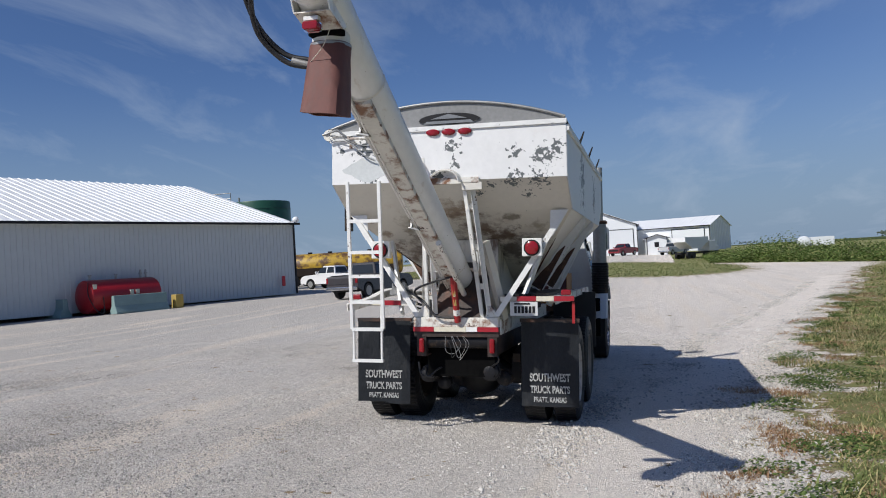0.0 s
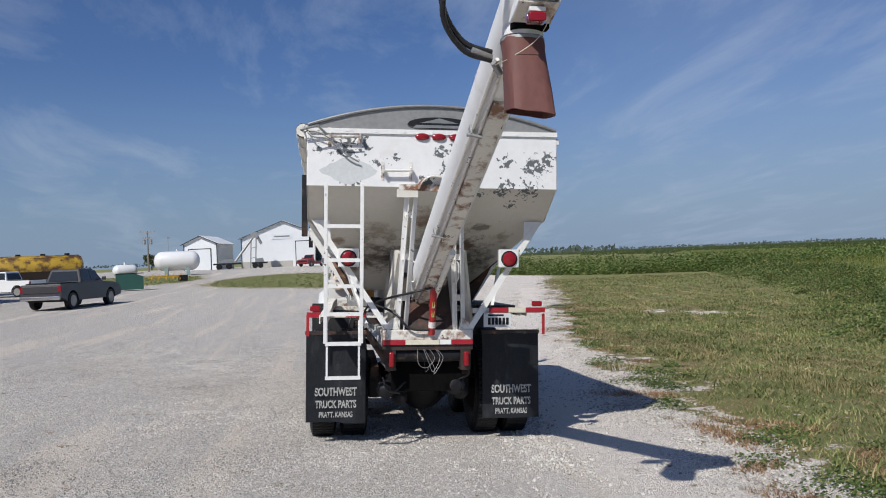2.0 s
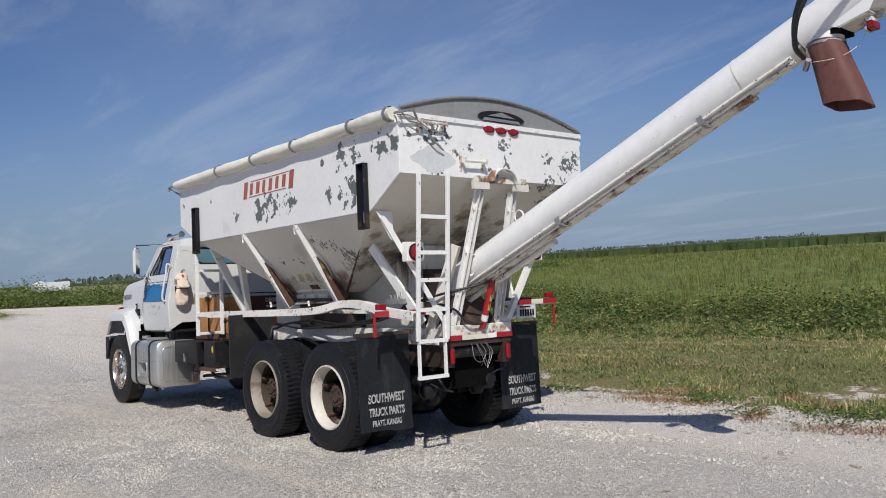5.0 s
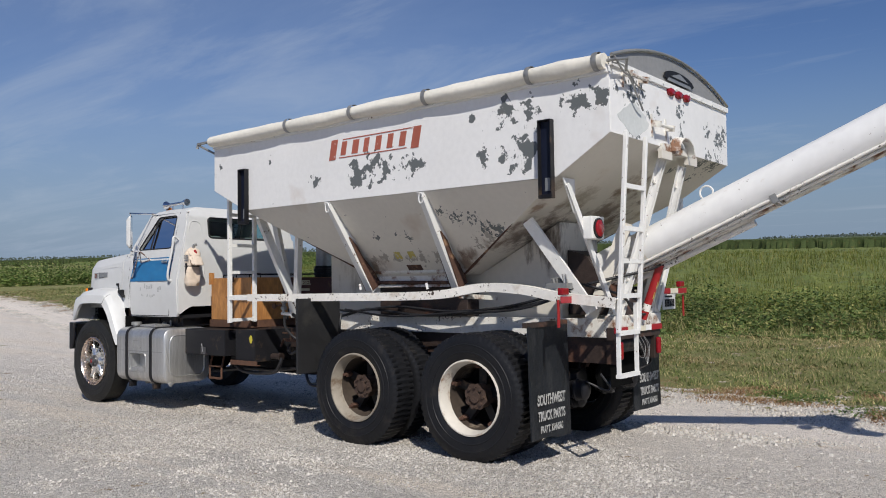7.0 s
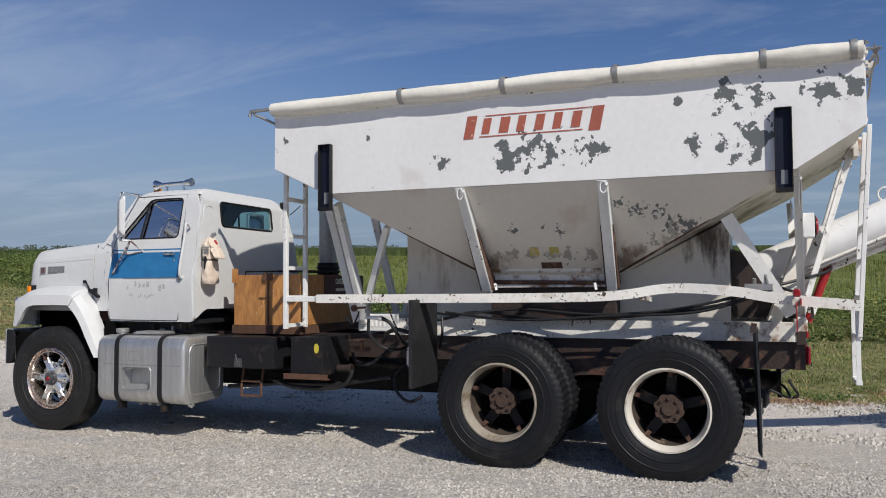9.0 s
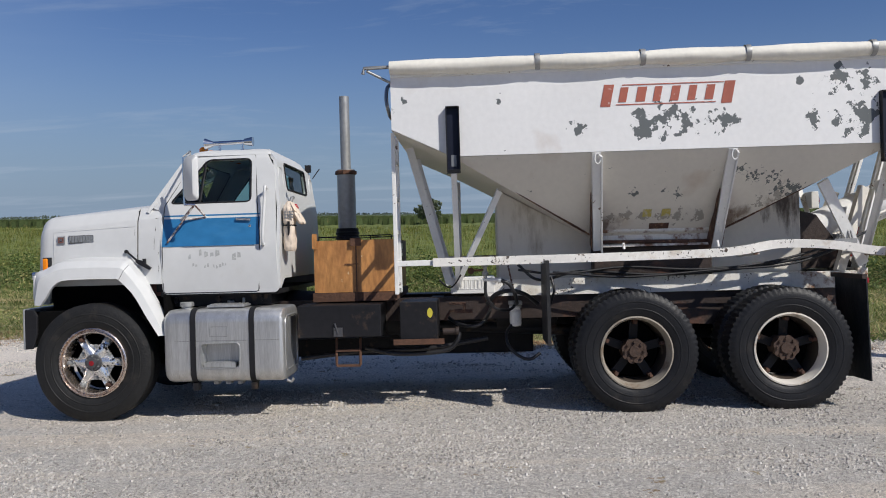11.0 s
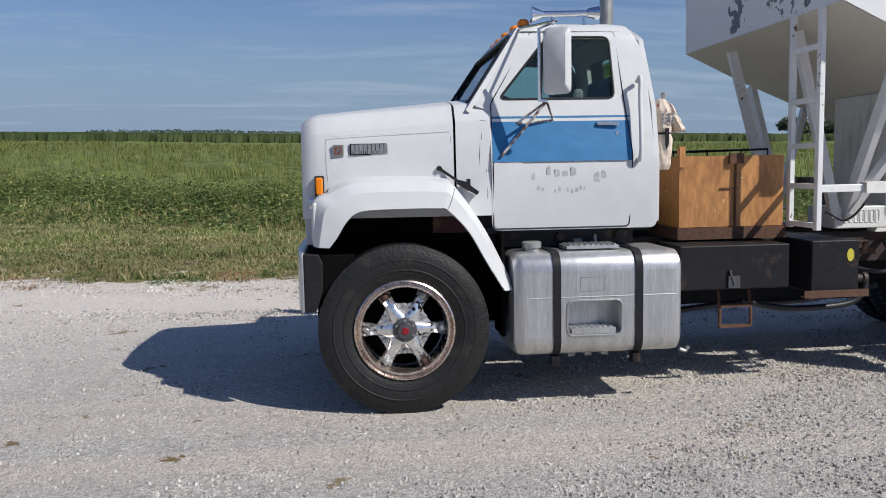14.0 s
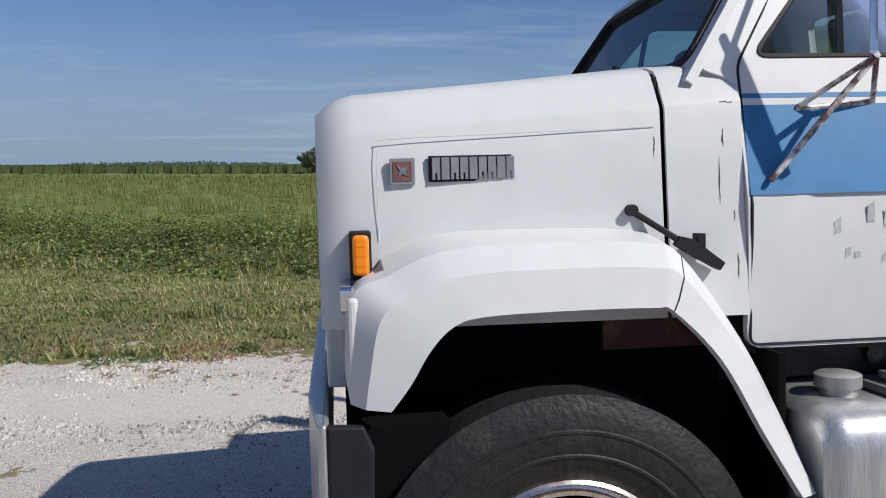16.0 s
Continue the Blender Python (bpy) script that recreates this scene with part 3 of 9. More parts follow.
def gravel_at(x, y):
    """1 on gravel, 0 on grass, soft across about a metre."""
    g = 0.5 + (edge_x(y) - x) / (1.7 + 0.02 * abs(y))
    if y > 40:
        for cx, cy, a, b, turn in ((-1, 69, 11, 21, 0.08), (-23, 84, 9, 15, 0.1)):
            g = min(g, 0.5 - 3 * oval(x, y, cx, cy, a, b, turn))
        if x > 4 and y > weed_line(x):
            g = min(g, 0.0)
        if y > 190 or x < -140:
            g = 0.0
    bare = 0
    for cx, cy, a, b in ((10.9, 18.9, 0.8, 1.0), (12.0, 17.4, 0.75, 1.0), (14.0, 11.5, 0.5, 0.8), (14.3, 12.7, 0.4, 0.7), (4.2, 2.6, 0.75, 0.5), (4.6, 6.5, 0.9, 0.5), (4.6, -2.6, 0.6, 0.4)):
        bare = max(bare, 0.55 * (0.6 + oval(x, y, cx, cy, a, b)))
    return min(1.0, max(0.0, g, bare))


def steps(*runs):
    out = [runs[0][0]]
    for a, b, n in runs:
        out += [a + (b - a) * (k + 1) / n for k in range(n)]
    return out


def bisect(seq, v):
    """Index of the first entry above v."""
    lo, hi = 0, len(seq)
    while lo < hi:
        mid = (lo + hi) // 2
        if v < seq[mid]:
            hi = mid
        else:
            lo = mid + 1
    return lo


gx = steps((-2500, -300, 6), (-300, -60, 16), (-60, -14, 40), (-14, 18, 170), (18, 60, 40), (60, 300, 16), (300, 2500, 6))
gy = steps((-2500, -300, 6), (-300, -40, 12), (-40, -14, 18), (-14, 24, 170), (24, 90, 80), (90, 300, 24), (300, 2500, 8))
gv, gf, ga, gt = [], [], [], []
for y in gy:
    for x in gx:
        near = math.exp(-(math.hypot(x, y - 3) / 40) ** 2)
        rough = near * (0.022 * noise.noise((x * 0.7, y * 0.35, 0)) + 0.008 * noise.noise((x * 3, y * 2.2, 5)))
        g = gravel_at(x, y)
        flat_under = 1 - math.exp(-(max(0, abs(x) - 1.5) ** 2 + max(0, abs(y - 3) - 4.5) ** 2) / 0.5)
        gv.append((x, y, ground_z(x, y) + rough * flat_under + 0.03 * (1 - g) + 0.03 * max(0.0, 1 - abs(edge_x(y) - x - .25) / .5) * near))
        ga.append(g)
        off = edge_x(y) - x
        gt.append(max(0.0, min(1.0, (off - .75) / .3, (2.05 - off) / .25)) if y < 40 else 0.0)
for j in range(len(gy) - 1):
    for i in range(len(gx) - 1):
        a = j * len(gx) + i
        gf.append((a, a + 1, a + 1 + len(gx), a + len(gx)))


def surface_z(x, y):
    """Height of the ground sheet itself, bumps included."""
    i = min(max(bisect(gx, x) - 1, 0), len(gx) - 2)
    j = min(max(bisect(gy, y) - 1, 0), len(gy) - 2)
    u, w = (x - gx[i]) / (gx[i + 1] - gx[i]), (y - gy[j]) / (gy[j + 1] - gy[j])
    a = j * len(gx) + i
    b = a + len(gx)
    return (gv[a][2] * (1 - u) + gv[a + 1][2] * u) * (1 - w) + (gv[b][2] * (1 - u) + gv[b + 1][2] * u) * w


gme = bpy.data.meshes.new("ground")
gme.from_pydata(gv, [], gf)
at = gme.attributes.new("gravel", 'FLOAT', 'POINT')
at.data.foreach_set("value", ga)
at = gme.attributes.new("track", 'FLOAT', 'POINT')
at.data.foreach_set("value", gt)
gme.shade_smooth()


def ground_material():
    m = bpy.data.materials.new("gravel_and_grass")
    m.use_nodes = True
    nt = m.node_tree
    L, N = nt.links.new, nt.nodes.new
    b = nt.nodes["Principled BSDF"]
    b.inputs["Specular IOR Level"].default_value = 0.2
    co = N("ShaderNodeTexCoord")

    def tex(scale, detail=6, rough=0.6, kind="ShaderNodeTexNoise"):
        n = N(kind)
        n.inputs["Scale"].default_value = scale
        if kind == "ShaderNodeTexNoise":
            n.inputs["Detail"].default_value, n.inputs["Roughness"].default_value = detail, rough
        L(co.outputs["Object"], n.inputs["Vector"])
        return n

    def ramp(src, lo, hi, a=0.0, c=1.0):
        n = N("ShaderNodeMapRange")
        n.inputs["From Min"].default_value, n.inputs["From Max"].default_value = lo, hi
        n.inputs["To Min"].default_value, n.inputs["To Max"].default_value = a, c
        L(src, n.inputs["Value"])
        return n.outputs[0]

    def mix(fac, a, c, mode='MIX'):
        n = N("ShaderNodeMixRGB")
        n.blend_type = mode
        for s, v in zip(n.inputs, (fac, a, c)):
            if isinstance(v, (tuple, float, int)):
                s.default_value = (*v, 1) if isinstance(v, tuple) else v
            else:
                L(v, s)
        return n.outputs[0]

    stones = tex(75, kind="ShaderNodeTexVoronoi")
    pebbles = tex(170, kind="ShaderNodeTexVoronoi")
    # packed dust between patches of loose stone
    wide, mid = tex(0.5, 7, 0.7), tex(1.9, 8, 0.7)
    loose = ramp(wide.outputs["Fac"], 0.42, 0.56)
    tone = ramp(stones.outputs["Color"], 0, 1, 0.74, 1.26)
    fine = ramp(pebbles.outputs["Color"], 0, 1, 0.72, 1.26)
    grey = mix(loose, (0.73, 0.67, 0.595), (0.655, 0.625, 0.58))
    grey = mix(ramp(mid.outputs["Fac"], 0.45, 0.7, 0, 0.5), grey, (0.73, 0.67, 0.595))
    patch = tex(7, 8, 0.75)
    grey = mix(ramp(patch.outputs["Fac"], 0.40, 0.62, 0.55, 0), grey, (0.47, 0.445, 0.41))
    # clusters of coarser chips; the gravel turns greyer towards -x and paler towards +x
    clod = tex(24, 5, 0.7)
    grey = mix(ramp(clod.outputs["Fac"], 0.48, 0.37, 0, 0.75), grey, (0.33, 0.31, 0.285))
    grey = mix(ramp(clod.outputs["Fac"], 0.55, 0.63, 0, 0.7), grey, (0.84, 0.81, 0.765))
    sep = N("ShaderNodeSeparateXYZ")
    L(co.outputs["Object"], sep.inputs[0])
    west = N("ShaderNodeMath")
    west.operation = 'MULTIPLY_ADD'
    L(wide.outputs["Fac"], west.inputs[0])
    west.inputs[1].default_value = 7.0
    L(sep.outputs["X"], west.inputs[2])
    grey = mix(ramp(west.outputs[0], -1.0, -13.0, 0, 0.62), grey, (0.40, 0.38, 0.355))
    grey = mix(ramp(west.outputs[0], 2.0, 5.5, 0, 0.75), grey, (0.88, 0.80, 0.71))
    # joints between chips
    gap = ramp(pebbles.outputs["Distance"], 0.35, 0.62, 0.0, 0.4)
    grey = mix(gap, grey, (0.40, 0.36, 0.315))
    # wheel tracks: long smooth streaks along the drive
    st_map = N("ShaderNodeMapping")
    st_map.inputs["Rotation"].default_value = (0, 0, 0.12)
    st_map.inputs["Scale"].default_value = (1.3, 0.07, 1)
    L(co.outputs["Object"], st_map.inputs[0])
    st_n = N("ShaderNodeTexNoise")
    st_n.inputs["Scale"].default_value, st_n.inputs["Detail"].default_value, st_n.inputs["Distortion"].default_value = 1.0, 5, 0.6
    L(st_map.outputs[0], st_n.inputs["Vector"])
    grey = mix(ramp(st_n.outputs["Fac"], 0.53, 0.64, 0, 0.6), grey, (0.71, 0.625, 0.525))
    grey = mix(ramp(st_n.outputs["Fac"], 0.47, 0.33, 0, 0.4), grey, (0.52, 0.475, 0.42))
    tr_n = N("ShaderNodeAttribute")
    tr_n.attribute_name = "track"
    tr_w = N("ShaderNodeMath")
    tr_w.operation = 'MULTIPLY'
    L(tr_n.outputs["Fac"], tr_w.inputs[0])
    L(ramp(patch.outputs["Fac"], 0.3, 0.6, 0.6, 1.0), tr_w.inputs[1])
    grey = mix(tr_w.outputs[0], grey, (0.86, 0.78, 0.69))
    spotty = N("ShaderNodeVectorMath")
    spotty.operation = 'SCALE'
    L(grey, spotty.inputs[0])
    t2 = N("ShaderNodeMath")
    t2.operation = 'MULTIPLY'
    smooth_tone = N("ShaderNodeMixRGB")
    smooth_tone.inputs[2].default_value = (0.9, 0.9, 0.9, 1)
    sm_f = N("ShaderNodeMath")
    sm_f.operation = 'MULTIPLY'
    L(tr_w.outputs[0], sm_f.inputs[0])
    sm_f.inputs[1].default_value = 0.75
    L(sm_f.outputs[0], smooth_tone.inputs[0])
    L(tone, smooth_tone.inputs[1])
    L(smooth_tone.outputs[0], t2.inputs[0])
    L(fine, t2.inputs[1])
    L(t2.outputs[0], spotty.inputs["Scale"])
    # verge: green, straw and bare soil
    gr1, gr2, gr3 = tex(0.6, 6), tex(5, 6), tex(40, 4)
    green = mix(ramp(gr3.outputs["Fac"], 0.35, 0.65), (0.145, 0.17, 0.055), (0.28, 0.285, 0.11))
    straw = mix(ramp(gr2.outputs["Fac"], 0.4, 0.65), (0.28, 0.20, 0.11), (0.46, 0.37, 0.21))
    grass = mix(ramp(gr1.outputs["Fac"], 0.46, 0.66, 0.10, 0.6), green, mix(ramp(gr3.outputs["Fac"], 0.42, 0.58), straw, (0.12, 0.14, 0.045)))
    at_n = N("ShaderNodeAttribute")
    at_n.attribute_name = "gravel"
    rag = N("ShaderNodeMath")
    rag.operation = 'ADD'
    L(at_n.outputs["Fac"], rag.inputs[0])
    rg = tex(2.2, 8, 0.7)
    L(ramp(rg.outputs["Fac"], 0.25, 0.75, -0.85, 0.85), rag.inputs[1])
    fac = ramp(rag.outputs[0], 0.46, 0.54)
    dry = ramp(rag.outputs[0], 0.20, 0.46, 0, 0.85)
    grass = mix(dry, grass, mix(ramp(gr2.outputs["Fac"], 0.4, 0.62), (0.24, 0.135, 0.075), (0.46, 0.37, 0.26)))
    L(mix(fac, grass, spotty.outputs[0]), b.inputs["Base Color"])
    b.inputs["Roughness"].default_value = 0.92
    grit = tex(110, 9, 0.8)
    lumps = N("ShaderNodeMath")
    lumps.operation = 'MULTIPLY_ADD'
    L(stones.outputs["Distance"], lumps.inputs[0])
    lumps.inputs[1].default_value = -0.7
    L(ramp(clod.outputs["Fac"], 0.3, 0.7, 0, 1.1), lumps.inputs[2])
    h = N("ShaderNodeMath")
    h.operation = 'MULTIPLY_ADD'
    L(grit.outputs["Fac"], h.inputs[0])
    h.inputs[1].default_value = 1.2
    L(lumps.outputs[0], h.inputs[2])
    bp = N("ShaderNodeBump")
    bp.inputs["Strength"].default_value, bp.inputs["Distance"].default_value = 0.78, 0.019
    L(h.outputs[0], bp.inputs["Height"])
    L(bp.outputs[0], b.inputs["Normal"])
    return m


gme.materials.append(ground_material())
ground = tagged(new("ground", gme), "pale crushed limestone gravel yard with a ragged grassy verge", "ground", kind="structure")

# ---- the tender truck, built in its own frame: y ahead, rear axle at the origin ----
TRUCK = Matrix(((0.99902, -0.00039, 0.04417, 0), (-0.00039, 0.99984, 0.01762, 0), (-0.04417, -0.01762, 0.99887, 0), (0, 0, 0, 1)))
truck = thing("tender_truck", "white seed tender truck with flaked hopper body and rear auger", "truck", TRUCK)


def mirrored(fn):
    for s in (-1, 1):
        fn(s)


# hopper body
ZT = 3.05
A, B, C, D = (-1.37, 2.555), (-0.915, 2.27), (2.87, 2.27), (3.40, 2.52)
TROUGH = (0.45, 1.60, 1.55, 0.58)  # y from, y to, z, half width


def hopper_side(s):
    bm = M()
    prism(bm, [(A[0], ZT), A, B, C, D, (D[0], ZT - 0.03)], s * 1.194, s * 1.2, 'x')
    part("hopper_side", bm, WHITE_HOPPER, truck, "white side sheet with large flaked grey patches")
    bm = M()
    y0, y1, z, w = TROUGH
    plate(bm, [(s * 1.19, B[0], B[1]), (s * 1.19, C[0], C[1]), (s * w, y1, z), (s * w, y0, z)])
    part("hopper_slope", bm, WHITE_SLOPE, truck)
    bm = M()
    beam(bm, (s * 1.2, A[0], ZT - 0.03), (s * 1.2, D[0], ZT - 0.05), 0.05, 0.06)
    part("top_rail", bm, WHITE_STEEL, truck, bevel=0.006)


mirrored(hopper_side)
bm = M()
plate(bm, [(-1.194, A[0], A[1]), (1.194, A[0], A[1]), (1.194, A[0], ZT + 0.06), (-1.194, A[0], ZT + 0.06)])
hopper_rear = part("hopper_rear", bm, WHITE_REAR, truck, "white rear sheet with flaked patches")
bm = M()
rp = random.Random(8)
prism(bm, [(-.81 + .29 * math.cos(k * math.tau / 28) * abs(math.cos(k * math.tau / 28)) ** .75 * rp.uniform(.9, 1.06), 2.70 + .135 * math.sin(k * math.tau / 28) * abs(math.sin(k * math.tau / 28)) ** .75 * rp.uniform(.9, 1.06)) for k in range(28)], A[0] - .0075, A[0] - .003, 'y')
part("faded_patch", bm, FADED_PATCH, hopper_rear, "faded grey patch where a placard hung")
bm = M()
plate(bm, [(-1.194, D[0], D[1]), (1.194, D[0], D[1]), (1.194, D[0], ZT - 0.03), (-1.194, D[0], ZT - 0.03)])
part("hopper_front", bm, WHITE_HOPPER, truck)
y0, y1, z, w = TROUGH
for yA, zA, yB, zB, yE in ((A[0], A[1], B[0], B[1], y0), (D[0], D[1], C[0], C[1], y1)):
    bm = M()
    for tri in (((-1.19, yA, zA), (1.19, yA, zA), (1.19, yB, zB), (-1.19, yB, zB)), ((-1.19, yB, zB), (1.19, yB, zB), (w, yE, z), (-w, yE, z))):
        plate(bm, tri)
    part("hopper_slope", bm, WHITE_SLOPE, truck)
for s in (-1, 1):
    for yB, zB, yE in ((B[0], B[1], y0), (C[0], C[1], y1)):
        p0, p1 = Vector((s * (w + .004), yE, z + .004)), Vector((s * 1.194, yB, zB))
        bm = M()
        tube(bm, [p0, p0.lerp(p1, .15), p0.lerp(p1, .3), p0.lerp(p1, .5), p0.lerp(p1, .62)], [.012, .015, .010, .008, .002], 6)
        part("seam_rust", bm, STRUT_RUST, truck, "rusted weld seam of the hopper corner")
    bm = M()
    plate(bm, [(s * w, y0, z), (s * w, y1, z), (s * w, y1, z - 0.10), (s * w, y0, z - 0.10)])
    beam(bm, (s * w, y0 - 0.02, z - 0.10), (s * w, y1 + 0.02, z - 0.10), 0.07, 0.02)
    part("hopper_skirt", bm, WHITE_RUSTY, truck, "rusted skirt beside the hopper outlet")
bm = M()
box(bm, -0.52, 0.52, y0 + 0.02, y1 - 0.02, 1.16, 1.44)
part("gate_box", bm, FRAME_STEEL, truck, bevel=0.01)
bm = M()
box(bm, -w - 0.012, -w - 0.004, 0.86, 1.1, 1.57, 1.62)
part("gate_patch", bm, RUST, truck)
def slope_x(z):
    return -(.58 + (z - 1.55) * (1.19 - .58) / (2.27 - 1.55))


# lip and pipe along the outlet, and what is left of two decals
bm = M()
tube(bm, [(-.605, .50, 1.585), (-.605, 1.56, 1.60)], 0.028, 12)
part("outlet_lip", bm, WHITE_RUSTY, truck, smooth=50)
bm = M()
tube(bm, [(-.60, .48, 1.475), (-.60, 1.58, 1.49)], 0.018, 10)
part("outlet_pipe", bm, STRUT_RUST, truck, "brown rusted pipe", smooth=50)
for y in (1.114, .942):
    bm = M()
    plate(bm, [(slope_x(1.71) - .013, y - .04, 1.71), (slope_x(1.71) - .013, y + .04, 1.71), (slope_x(1.775) - .013, y + .04, 1.775), (slope_x(1.775) - .013, y - .04, 1.775)], 0.002)
    part("warning_decal", bm, DECAL_YELLOW, truck, "faded yellow warning decal")
bm = M()
plate(bm, [(slope_x(1.60) - .013, .90, 1.60), (slope_x(1.60) - .013, 1.08, 1.60), (slope_x(1.65) - .013, 1.08, 1.65), (slope_x(1.65) - .013, .90, 1.65)], 0.003)
part("rust_patch", bm, STRUT_RUST, truck)
# inner dividing wall that stands on the frame under the hopper
bm = M()
prism(bm, [(-0.43, 1.06), (2.48, 1.06), (2.48, 2.035), (1.75, 1.63), (0.35, 1.60), (-0.43, 2.0)], -0.34, 0.34, 'x')
part("conveyor_housing", bm, WHITE_SLOPE, truck, bevel=0.01)

# roll tarp over the load
bm = M()
n = 22
rows = []
for y, drop, foot in ((-1.378, 0, True), (-1.378, 0, False), (-1.36, 0, False), (1.0, .035, False), (3.38, .06, False)):
    row = []
    for k in range(n + 1):
        x = -1.19 + 2.38 * k / n
        row.append(bm.verts.new((x, y, ZT + 0.03 if foot else ZT + 0.06 + 0.21 * (1 - (x / 1.2) ** 2) - drop)))
    rows.append(row)
for a_, b_ in zip(rows, rows[1:]):
    for k in range(n):
        bm.faces.new((a_[k], a_[k + 1], b_[k + 1], b_[k]))
tc_ = part("tarp_cover", bm, TARP_GREY, truck, "grey vinyl tarp arched over the load", smooth=30)
thicken(tc_, 0.008, -1)
bm = M()
arch = [(-1.19 + 2.38 * k / n, -1.39, ZT + 0.07 + 0.21 * (1 - ((-1.19 + 2.38 * k / n) / 1.2) ** 2)) for k in range(n + 1)]
tube(bm, arch, 0.014, 8)
part("tarp_bow", bm, GALV, truck, smooth=50)
bm = M()
beam(bm, (-1.2, -1.385, ZT + 0.02), (1.2, -1.385, ZT + 0.035), 0.02, 0.045)
for k in range(9):
    lathe(bm, [(0.011, -1.402), (0.011, -1.39)], (-1.1 + 0.27 * k, 0, ZT + 0.025), 8, 'y')
part("rear_header", bm, WHITE_STEEL, truck)
bm = M()
rings = []
TIES = (-1.3, -.72, .33, 1.22, 2.12, 3.4)
for k in range(121):
    y = -1.36 + 4.76 * k / 120
    sag = min(1, min(abs(y - q) for q in TIES) / .3)
    cz = 3.072 - 0.004 * (y + 1.36) - .010 * sag * (.5 + noise.noise((y * .9, 1, 2)))
    ring = []
    for j in range(20):
        a = math.tau * j / 20
        fold = .010 * noise.noise((y * 1.1, math.cos(a) * 1.2, math.sin(a) * 1.2)) + .007 * noise.noise((y * 4.5 + 3 * math.sin(a), math.cos(a) * 2.4, 7))
        r = .061 + .013 * sag + fold * (.35 + .65 * sag)
        ring.append(bm.verts.new((-1.235 + r * math.cos(a), y, cz + r * .92 * math.sin(a))))
    rings.append(ring)
for a_, b_ in zip(rings, rings[1:]):
    for j in range(20):
        bm.faces.new((a_[j], a_[(j + 1) % 20], b_[(j + 1) % 20], b_[j]))
bm.faces.new(rings[0][::-1])
bm.faces.new(rings[-1])
part("tarp_roll", bm, TARP, truck, "cream canvas tarp rolled along the top edge", smooth=60)
for y in (-1.3, -.72, .33, 1.22, 2.12):
    bm = M()
    lathe(bm, [(0.070, -0.022), (0.072, 0.0), (0.070, 0.022)], (-1.235, y, 3.075 - 0.004 * (y + 1.36)), 16, 'y', close=False)
    part("tarp_strap", bm, GALV, truck, smooth=60)
bm = M()
tube(bm, [(-1.235, 3.38, 3.06), (-1.26, 3.62, 3.05), (-1.26, 3.63, 3.0)], 0.016, 8)
part("tarp_crank", bm, GALV, truck, smooth=60)
bm = M()
tube(bm, [(-1.2, 3.40, 2.93), (-1.25, 3.6, 3.03)], 0.012, 8)
part("crank_brace", bm, GALV, truck, smooth=60)
bm = M()
tube(bm, [(-1.235, -1.38, 3.07), (-1.26, -1.46, 3.06), (-1.1, -1.47, 3.10), (-1.02, -1.42, 3.03)], 0.012, 8)
part("crank_handle", bm, GALV, truck, smooth=60)
bm = M()
tube(bm, curve([(-1.22, -1.43, 3.10), (-1.15, -1.46, 3.0), (-1.0, -1.44, 2.98), (-.83, -1.43, 2.84), (-.72, -1.41, 2.78)], 5), 0.008, 6)
part("tarp_cord", bm, GALV, truck, smooth=60)
bm = M()
tube(bm, curve([(-1.24, -1.42, 3.05), (-1.1, -1.45, 3.04), (-.9, -1.44, 2.95), (-.7, -1.42, 2.93)], 5), 0.006, 6)
part("tarp_cord", bm, GALV, truck, smooth=60)
for y in (-0.3, 0.9, 2.1):
    bm = M()
    plate(bm, [(1.2, y, 3.0), (1.2, y + 0.15, 3.0), (1.26, y + 0.075, 3.16)], 0.014)
    part("tarp_hook", bm, DARK_TRIM, truck)

bm = M()
tube(bm, curve([(-.34, 3.42, 3.10), (-.40, 3.50, 3.06), (-.60, 3.50, 2.92), (-.70, 3.48, 2.80), (-.45, 3.47, 2.74), (-.10, 3.46, 2.86), (.1, 3.44, 3.0)], 6), 0.018, 8)
part("hanging_hook", bm, GALV, truck, "curved steel hook hanging from the front rail", smooth=60)

# rear face fittings
for x0, x1, z in ((-1.0, -0.7, 3.01), (-0.505, -0.22, 2.70)):
    bm = M()
    tube(bm, [(x0, -1.44, z), (x1, -1.44, z + 0.003)], 0.014, 8)
    for x in (x0 + 0.01, x1 - 0.01):
        beam(bm, (x, -1.37, z + 0.02), (x, -1.455, z), 0.02, 0.05)
        beam(bm, (x, -1.378, z + 0.09), (x, -1.378, z - 0.09), 0.03, 0.006, (0, 1, 0))
    part("hose_rack", bm, WHITE_RUSTY, truck, "white rack bar worn to rust")
for x in (-0.12, 0.04, 0.205):
    bm = M()
    lathe(bm, [(0.034, 0), (0.034, -0.02), (0.022, -0.034)], (0, 0, 0), 16, 'y')
    for v in bm.verts:
        v.co = Vector((v.co.x * 2.0 + x, v.co.y - 1.374, v.co.z + 3.035))
    part("marker_lamp", bm, RED_LENS, truck, "red oval marker lamp", smooth=40)
bm = M()
prism(bm, [(-1.11, 2.73), (-0.86, 2.55), (-0.54, 2.72), (-0.83, 2.81)], -1.3745, -1.3725, 'y')
part("faded_emblem", bm, GREY_PATCH, truck, "ghost of a removed diamond emblem")
bm = M()
prism(bm, [(0.045 + 0.30 * math.cos(a) * (1 if math.sin(a) > 0 else 1.06), 3.16 + (0.062 if math.sin(a) > 0 else 0.05) * math.sin(a)) for a in [math.tau * k / 28 for k in range(28)]], -1.394, -1.387, 'y')
em = part("tarp_emblem", bm, DARK_TRIM, truck, "black and grey oval emblem on the tarp")
bm = M()
